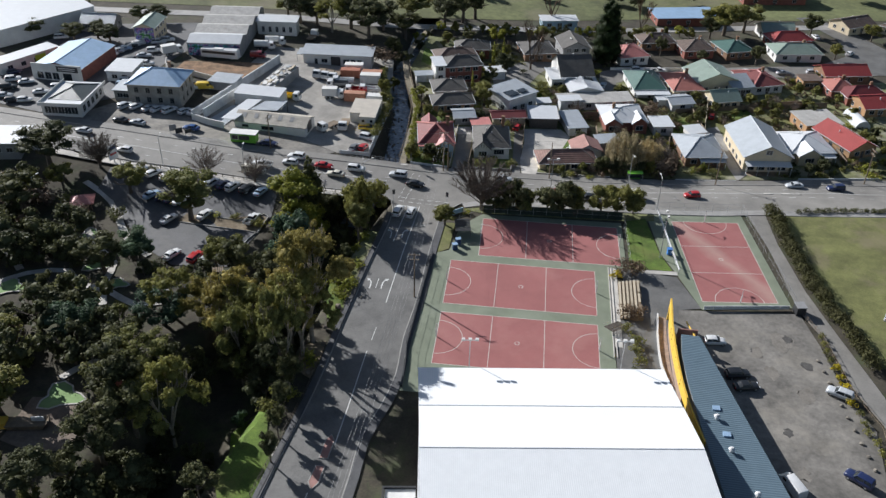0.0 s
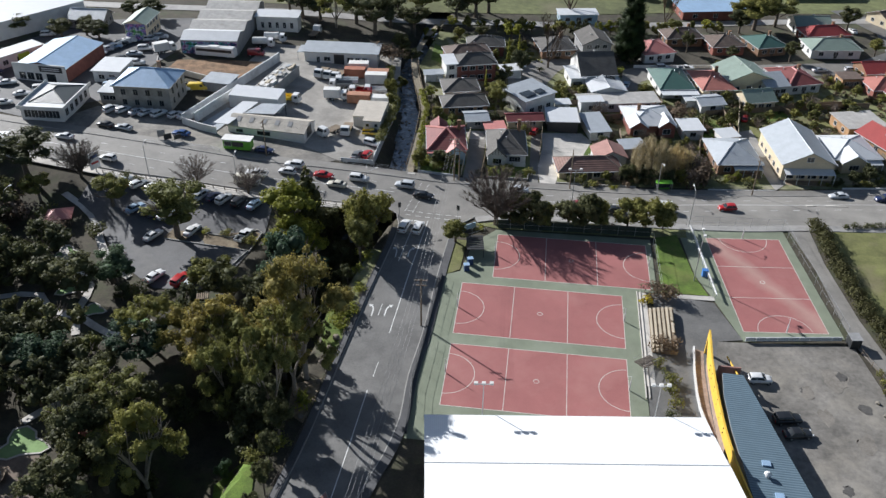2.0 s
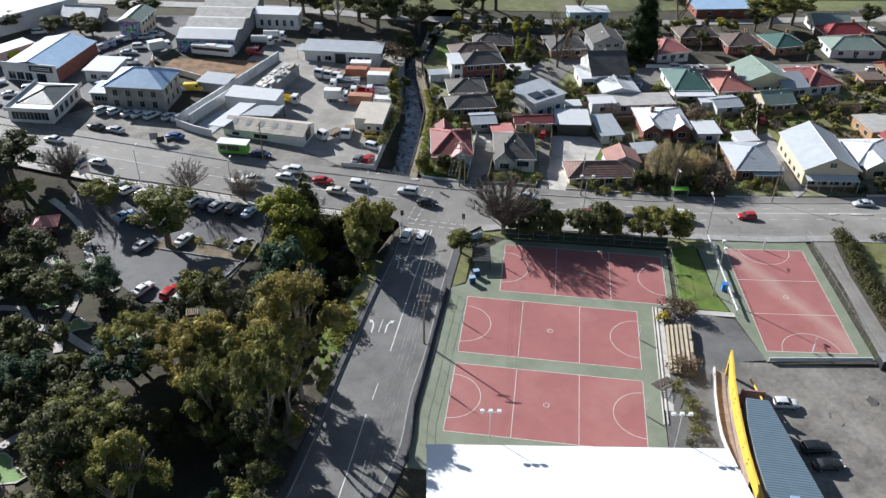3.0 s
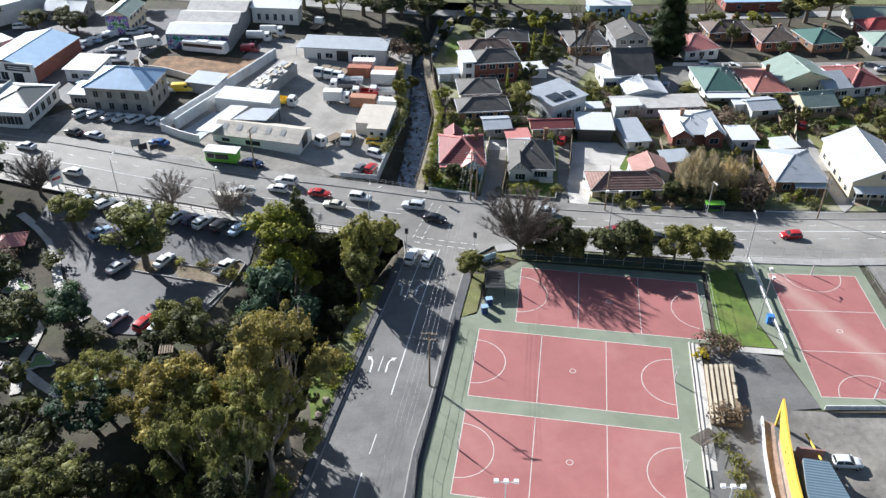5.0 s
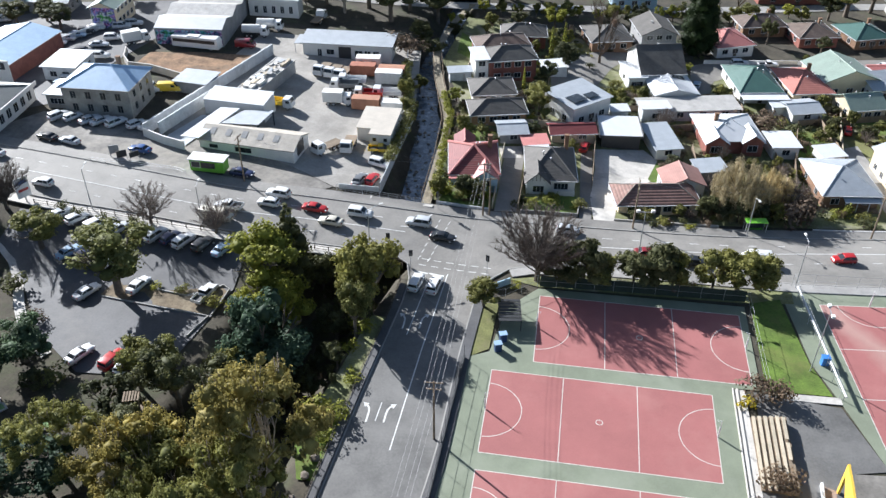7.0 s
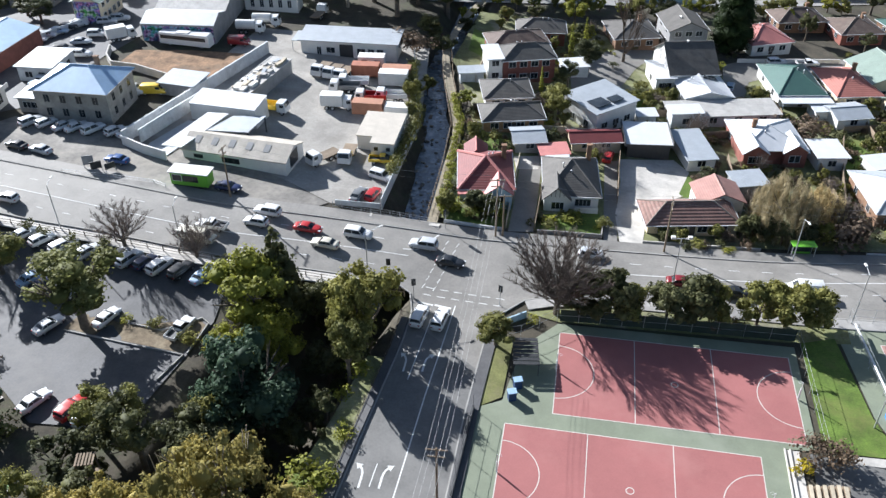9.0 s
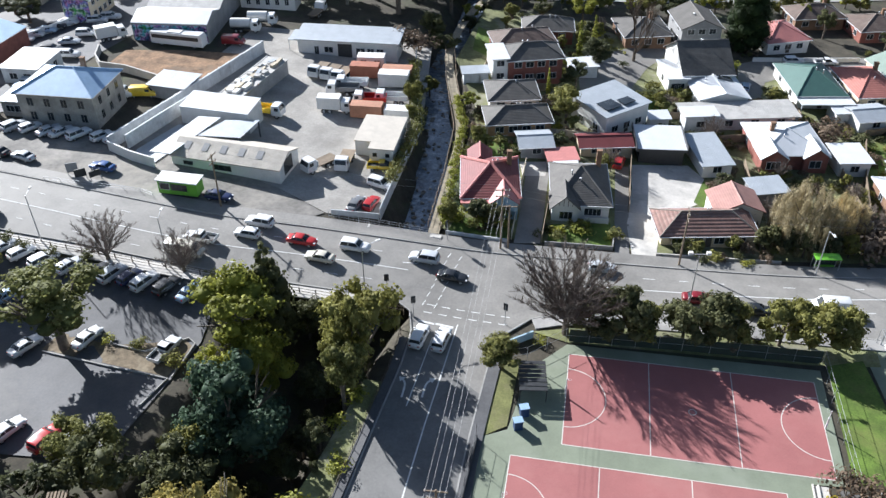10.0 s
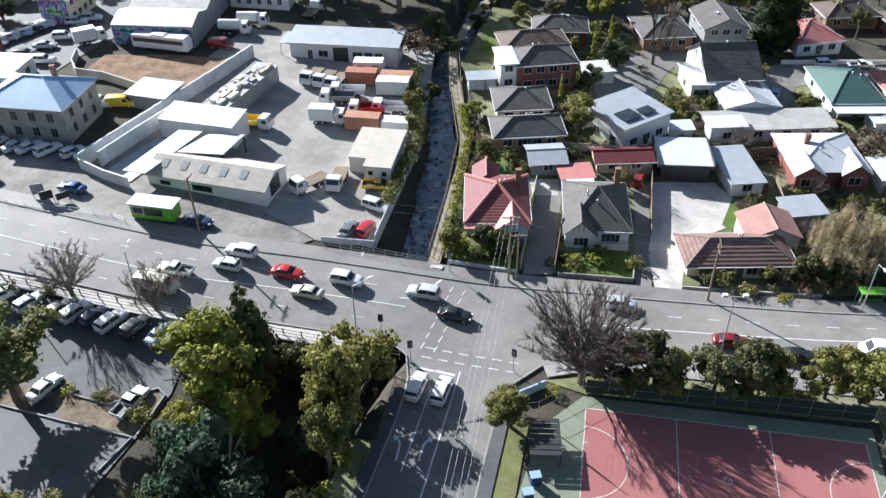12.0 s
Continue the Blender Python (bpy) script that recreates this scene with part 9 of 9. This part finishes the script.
wires(tops[0], tops[1], (-1.0, -0.4, 0.4, 1.0))
wires(tops[1], tops[2], (-1.0, -0.4, 0.4, 1.0))
wires(tops[3], tops[2], (-0.9, 0.9))
wires(tops[2], tops[4], (-0.9, 0.9))
wires(tops[4], tops[5], (-0.9, 0.9))
wires(tops[5], tops[6], (-0.9, 0.9))
lamp_pole(45.8, 41.9, 9, 100)
lamp_pole(-73.4, 40.4, 8, 95)
lamp_pole(-52.4, 38.9, 8.5, 95)
lamp_pole(-23.3, 38.9, 8.5, 40, reach=2.2)
lamp_pole(40.6, 58.2, 8, -80)
lamp_pole(-97.5, 24, 7, 60)
lamp_pole(20.6, 41.6, 12, 8, 2, label="tall floodlight pole with twin lamps", group="floodlights", name="floodlight_pole")
lamp_pole(44.7, 22.4, 11, 90, 2, label="tall floodlight pole with twin lamps", group="floodlights", name="floodlight_pole")
lamp_pole(7.3, -25.0, 12, 7, 3, label="tall floodlight pole with three lamps", group="floodlights", name="floodlight_pole")
lamp_pole(33.0, -21.8, 12, 7, 3, label="tall floodlight pole with three lamps", group="floodlights", name="floodlight_pole")
for x, y, tr in ((-15.9, 36.6, 20), (-3.4, 37.4, 160), (-14.4, 54.3, 250), (-20.4, 40.0, 10)):
    e = thing("traffic_light", x, y, tr, None, "traffic light with a black backing board", "traffic light", "traffic lights")
    bm = bmesh.new()
    tube(bm, (0, 0, -0.2), (0, 0, 3.4), 0.06, 0.05, 8)
    part("pole", bm, M["metal"], e)
    part("backing", boxes((-0.32, -0.1, 2.5, 0.32, -0.04, 3.7)), M["dark_metal"], e)
    part("signal_head", boxes((-0.15, -0.28, 2.65, 0.15, -0.1, 3.55)), M["dark_metal"], e)

# street furniture
e = thing("bus_shelter", 42.2, 60.4, 8, None, "green roofed bus shelter on the footpath", "bus shelter")
part("roof", boxes((-1.9, -0.8, 2.3, 1.9, 0.8, 2.42)), M["lime"], e)
part("back", boxes((-1.8, 0.6, 0.3, 1.8, 0.66, 2.3)), M["glass"], e)
part("bench", boxes((-1.5, 0.1, 0.42, 1.5, 0.5, 0.5)), M["lime"], e)
for sx in (-1.8, 1.8):
    part("post", boxes((sx - 0.05, -0.7, 0, sx + 0.05, -0.6, 2.3)), M["metal"], e)
    part("post", boxes((sx - 0.05, 0.6, 0, sx + 0.05, 0.7, 2.3)), M["metal"], e)
e = thing("billboard", -85.6, 40.2, 60, None, "tall white sign board on a post", "sign")
part("board", boxes((-1.2, -0.1, 1.2, 1.2, 0.1, 5.0)), M["white_paint"], e)
part("sign_bar", boxes((-0.9, -0.13, 3.8, 0.9, -0.104, 4.5)), M["paint_blue"], e)
part("sign_bar", boxes((-0.9, -0.13, 2.4, 0.9, -0.104, 2.9)), M["paint_red"], e)
part("post", boxes((-0.12, -0.08, -0.3, 0.12, 0.08, 1.2)), M["metal"], e)
for k, (x, y) in enumerate(((-77.0, 56.6), (-75.0, 55.6), (-72.8, 56.2))):
    e = thing("sign_frame", x, y, 25 + 12 * k, None, "grey roadside sign board on legs", "sign", "signs on the forecourt")
    part("board", boxes((-0.9, -0.05, 0.7, 0.9, 0.05, 2.4 - 0.3 * k)), M["dark_metal" if k else "grey_wall"], e)
    for sx in (-0.8, 0.8):
        part("leg", boxes((sx - 0.05, -0.05, -0.1, sx + 0.05, 0.05, 0.7)), M["metal"], e)
for pts in ([(-14.6, -39), (-13.9, -37.8), (-13.2, -39), (-13.4, -43), (-14.8, -43)], [(-14.9, -44.6), (-13.5, -44.6), (-13.7, -48), (-14.5, -49.4), (-15.3, -48)]):
    sheet("island", pts, 0.05, M["tile_red"], "red paved traffic island with pale kerb", thick=0.14, step=30)
    tagged(part("island_kerb", ribbon_bm(pts, 0.18, 0.05, 0.17, closed=True), M["kerb"], None), "pale kerb of a traffic island", "kerb", "", "structure")
for pts in ([(74, 57.6), (76.5, 58.6), (74.2, 58.8)], [(78.5, 58.8), (84, 59.9), (79, 60.0)]):
    sheet("island", pts, 0.05, M["concrete"], "pale concrete traffic island", thick=0.14, step=30)
tagged(part("island_wall", ribbon_bm([(-62.6, 21.4), (-53, 20.4), (-44.2, 19.6), (-45.6, 14.6)], 0.2, 0.05, 0.25), M["kerb"], None), "dark kerb of the garden strip in the car park", "kerb", "", "structure")
tagged(part("island_wall", ribbon_bm([(-54, 24.2), (-49.2, 23.6), (-44.4, 26.8), (-43.2, 26.0), (-43.8, 20.0)], 0.2, 0.05, 0.25), M["kerb"], None), "pale kerb of the garden strip in the car park", "kerb", "", "structure")
sheet("garden_strip", [(-63, 21.8), (-53, 20.8), (-44.4, 20.0), (-43.4, 25.6), (-44.6, 26.4), (-49, 23.4), (-54, 24), (-62, 25)], 0.1, M["drysoil"], "bare gravelly garden strip in the car park")
tagged(part("park_path", ribbon_bm(curve_pts([(-90, 33), (-81, 27), (-74, 17), (-69, 11), (-64, 7.6)]), 1.6, 0.07, 0.05), M["concrete"], None), "pale curving path round the car park", "path", "", "structure")

M["rock"] = surface("boulder", (0.2, 0.165, 0.13), 0.9, 0.3, 1.2, 6.0, 0.02)
M["paved_brown"] = surface("brown_paving", (0.2, 0.155, 0.12), 0.9, 0.3, 0.6, 3.0, 0.01)
sheet("plaza", [(-66.4, -36), (-59, -35.5), (-55, -41), (-54.6, -46.5), (-60, -48), (-66.6, -46)], 0.07, M["paved_brown"], "brown paved corner of the putting park", step=8, category="paving", on=land)
for pts in ([(-93, -9), (-86, -2), (-78, 0), (-74, -4), (-67, -5.4), (-60, -9), (-54, -7)], [(-82, 16), (-76, 9), (-70, 4), (-69, -3), (-66, -10)], [(-100, 2), (-94, 4), (-88, -1)], [(-64, -31), (-60, -26), (-54, -28), (-50, -33)]):
    tagged(part("park_path", ribbon_bm(curve_pts(pts), 1.5, 0.06, 0.05), M["concrete"], None), "pale winding path between the putting greens", "path", "", "structure")
# park pavilions and putting greens
M["turf"] = surface("putting_turf", (0.24, 0.36, 0.15), 0.95, 0.15, 0.5, 5.0, 0.01)
for x, y, s in ((-61.6, -35.4, 1.5), (-87, -7, 1.3), (-73.4, 2.7, 1.1), (-91.5, 6.8, 1.0), (-57, -4.4, 0.9), (-80, 14, 0.9), (-66, -3, 0.8)):
    pts = [(x + s * r * math.cos(a), y + s * r * 0.8 * math.sin(a)) for a, r in zip(np.linspace(0, 5.9, 14), [3, 2.2, 1.6, 2.4, 3.2, 3.0, 2.0, 1.5, 2.2, 3.1, 2.6, 1.7, 1.8, 2.6])]
    g = sheet("putting_green", pts, 0.1, M["turf"], "pale green putting carpet with a stone edge", step=30, category="green")
    tagged(part("green_edge", ribbon_bm(pts, 0.3, 0.05, 0.15, closed=True), M["concrete"], None), "pale stone edge of a putting green", "edging", "", "structure")
for x, y, tr in ((-88.0, 21.6, 20), (-52.4, -36.4, 35)):
    e = thing("pavilion", x, y, tr, None, "small park shelter with a faded pink roof", "shelter", "park shelters")
    part("roof", roof_bm(4.6, 4.0, 2.4, 1.1, "hip", 0.4), M["tin_pink"], e)
    for sx, sy in ((0.2, 0.2), (4.4, 0.2), (0.2, 3.8), (4.4, 3.8)):
        part("post", boxes((sx - 0.07, sy - 0.07, -0.5, sx + 0.07, sy + 0.07, 2.4)), M["timber"], e)
e = thing("playground_ship", -63.4, -42.4, 10, None, "low yellow and white timber play boat", "play boat")
part("hull", profile_bm([(-3.2, 0.2), (-3.6, 1.1), (2.6, 1.0), (3.4, 1.5), (2.4, 0.2)], 2.2, 0.05, -0.2), M["timber"], e)
part("side_panel", boxes((-4.6, -1.0, 0.4, -3.4, 0.8, 1.6)), M["yellow_wall"], e)
part("sail", boxes((0.6, -0.1, 1.1, 2.6, 0.1, 2.0)), M["white_paint"], e)

# dry verge and rocks beside the side road
# brighter grass colour paints the sunlit stretch of the same verge
sheet("lawn", [(-18.6, 3.3), (-23.6, 3.3), (-23.4, -3), (-21.6, -8), (-19.3, -8)], 0.1, M["grass"], "bright green grass verge with sunlight put into its colour", category="lawn")
sheet("verge", [(-24.6, -17.0), (-20.2, -14.9), (-20.0, -20), (-20.6, -25.4), (-23.6, -23.6)], 0.3, M["drysoil"], "dry brown leaf litter verge under the gum trees", step=2.0, category="verge")
for k, (x, y, r) in enumerate(((-20.5, -16.0, 0.55), (-21.6, -18.6, 0.45), (-21.0, -21.4, 0.4), (-21.4, -24.0, 0.5), (-20.2, -4.6, 0.7), (-20.6, -7.6, 0.6), (-19.9, 0.6, 0.6), (-21.2, -11.2, 0.55))):
    rnd = random.Random(900 + k)
    bm = bmesh.new()
    bmesh.ops.create_icosphere(bm, subdivisions=2, radius=r)
    for v in bm.verts:
        v.co *= rnd.uniform(0.82, 1.12)
        v.co.z *= 0.75
    rock = part("rock", bm, M["rock"], None)
    rock.location = (x, y, ground(x, y) + 0.3 + r * 0.3)
    tagged(rock, "rough brown grey boulder on the verge", "rock", "boulders on the verge")
for k, x, y, h, w in (("gshrub", -21.4, 1.8, 2.6, 1.3), ("gshrub", -20.2, -0.6, 1.8, 1.2), ("blue", -32.2, -31.4, 4.2, 0.62), ("dark", -23.0, -34.4, 8, 0.42), ("dark", -22.4, -39.4, 7.5, 0.42), ("dark", -22.0, -45.0, 7, 0.45)):
    plant(k, x, y, h, w, "shrubs of the park")
e = thing("lookout", -45.0, -4.4, 18, None, "small timber lookout with a slatted grey roof", "shelter")
for k in range(6):
    part("roof_slat", boxes((0.36 * k, -0.1, 6.0, 0.36 * k + 0.22, 1.7, 6.08)), M["timber"], e)
for sx, sy in ((0.1, 0.1), (1.9, 0.1), (0.1, 1.5), (1.9, 1.5)):
    part("post", boxes((sx - 0.08, sy - 0.08, -1.0, sx + 0.08, sy + 0.08, 6.0)), M["dark_timber"], e)
for sy in (0.1, 1.5):
    part("beam", boxes((0, sy - 0.06, 5.84, 2.0, sy + 0.06, 6.0)), M["dark_timber"], e)
part("deck", boxes((0, 0, 3.4, 2.0, 1.6, 3.52)), M["timber"], e)

# house fences and clothes lines
for pts in ([(62.7, 113.9), (65.2, 92.0)], [(50.3, 95.9), (51.6, 80.0), (53.4, 69.5)], [(75.2, 119.8), (82.0, 112.9)], [(84.0, 118), (100, 122)], [(-15.2, 95.2), (-3.0, 97.6)], [(-14.4, 107.0), (-4.0, 109.6)], [(36, 115.6), (45.6, 116.6)], [(45.8, 116), (47.4, 104), (50, 99.5)]):
    wall_run("paling_fence", pts, 1.7, 0.09, M["timber"], "weathered timber paling fence between gardens", category="fence")
for k, (pts, h) in enumerate((([(-4.9, 57.4), (-4.9, 66), (-5.0, 80)], 1.5), ([(-0.2, 57.6), (0.0, 80), (-0.6, 92)], 1.5), ([(13.1, 70), (13.4, 96)], 1.8), ([(-15, 88.0), (-5, 90.6), (12.6, 93.4)], 1.8), ([(26.8, 97.4), (35.0, 100.4), (50, 104.4)], 1.7), ([(51.4, 68), (54.4, 90), (57.2, 104)], 1.7), ([(64, 90), (66.5, 104), (69, 118)], 1.7), ([(16.4, 104.4), (23.6, 106.2)], 1.6), ([(-16.2, 96), (-5, 96.4)], 1.6), ([(-17.4, 108), (-16.8, 132)], 1.8), ([(58, 108), (82, 116), (106, 122)], 1.6), ([(33.2, 63), (34.0, 80), (33.6, 91)], 1.7), ([(84.6, 76), (86, 98)], 1.7), ([(101, 82), (99.4, 104)], 1.7))):
    wall_run("paling_fence", pts, h, 0.09, M["timber" if k % 3 else "pale_timber"], "weathered timber paling fence between gardens", category="fence")
for pts, h, mt in (([(-15.0, 56.2), (-5.2, 56.6)], 0.5, "wall_block"), ([(0.3, 57.0), (10.6, 58.0), (10.8, 62)], 0.7, "footpath"), ([(17.2, 58.0), (26, 59.0), (36, 60.4)], 0.5, "concrete"), ([(53, 63.4), (60, 64.6), (69, 66.8)], 0.5, "white_wall"), ([(86, 71.6), (108, 75.6)], 0.6, "white_wall"), ([(-2.2, 33.4), (0.6, 35.6)], 1.1, "blue_wall"), ([(40, 138.4), (54, 141.8), (64, 144)], 1.0, "white_wall")):
    wall_run("garden_wall", pts, h, 0.2, M[mt], "low front garden wall along the footpath")
for x, y in ((-10.4, 85.0), (10.6, 91.6)):
    e = thing("clothes_line", x, y, 20, None, "rotary clothes line on a back lawn", "clothes line")
    bm = bmesh.new()
    tube(bm, (0, 0, -0.2), (0, 0, 2.0), 0.04, 0.04, 6)
    part("pole", bm, M["metal"], e)
    for k in range(4):
        bm = bmesh.new()
        a = 1.57 * k
        tube(bm, (0, 0, 1.9), (1.6 * math.cos(a), 1.6 * math.sin(a), 2.1), 0.03, 0.02, 5)
        part("arm", bm, M["metal"], e)

# pale stones along the parking bed
for k in range(10):
    f = k / 9
    ob = new("edging_stone", rock_meshes[k % 5])
    ob.scale = (0.9, 0.8, 0.9)
    ob.rotation_euler = (0, 0, k * 1.3)
    x, y = 70.6 + 2.6 * f, -8 - 26 * f
    ob.location = (x, y, 0.22)
    tagged(ob, "pale rough stone edging the parking bed", "stone", "stones by the parking")
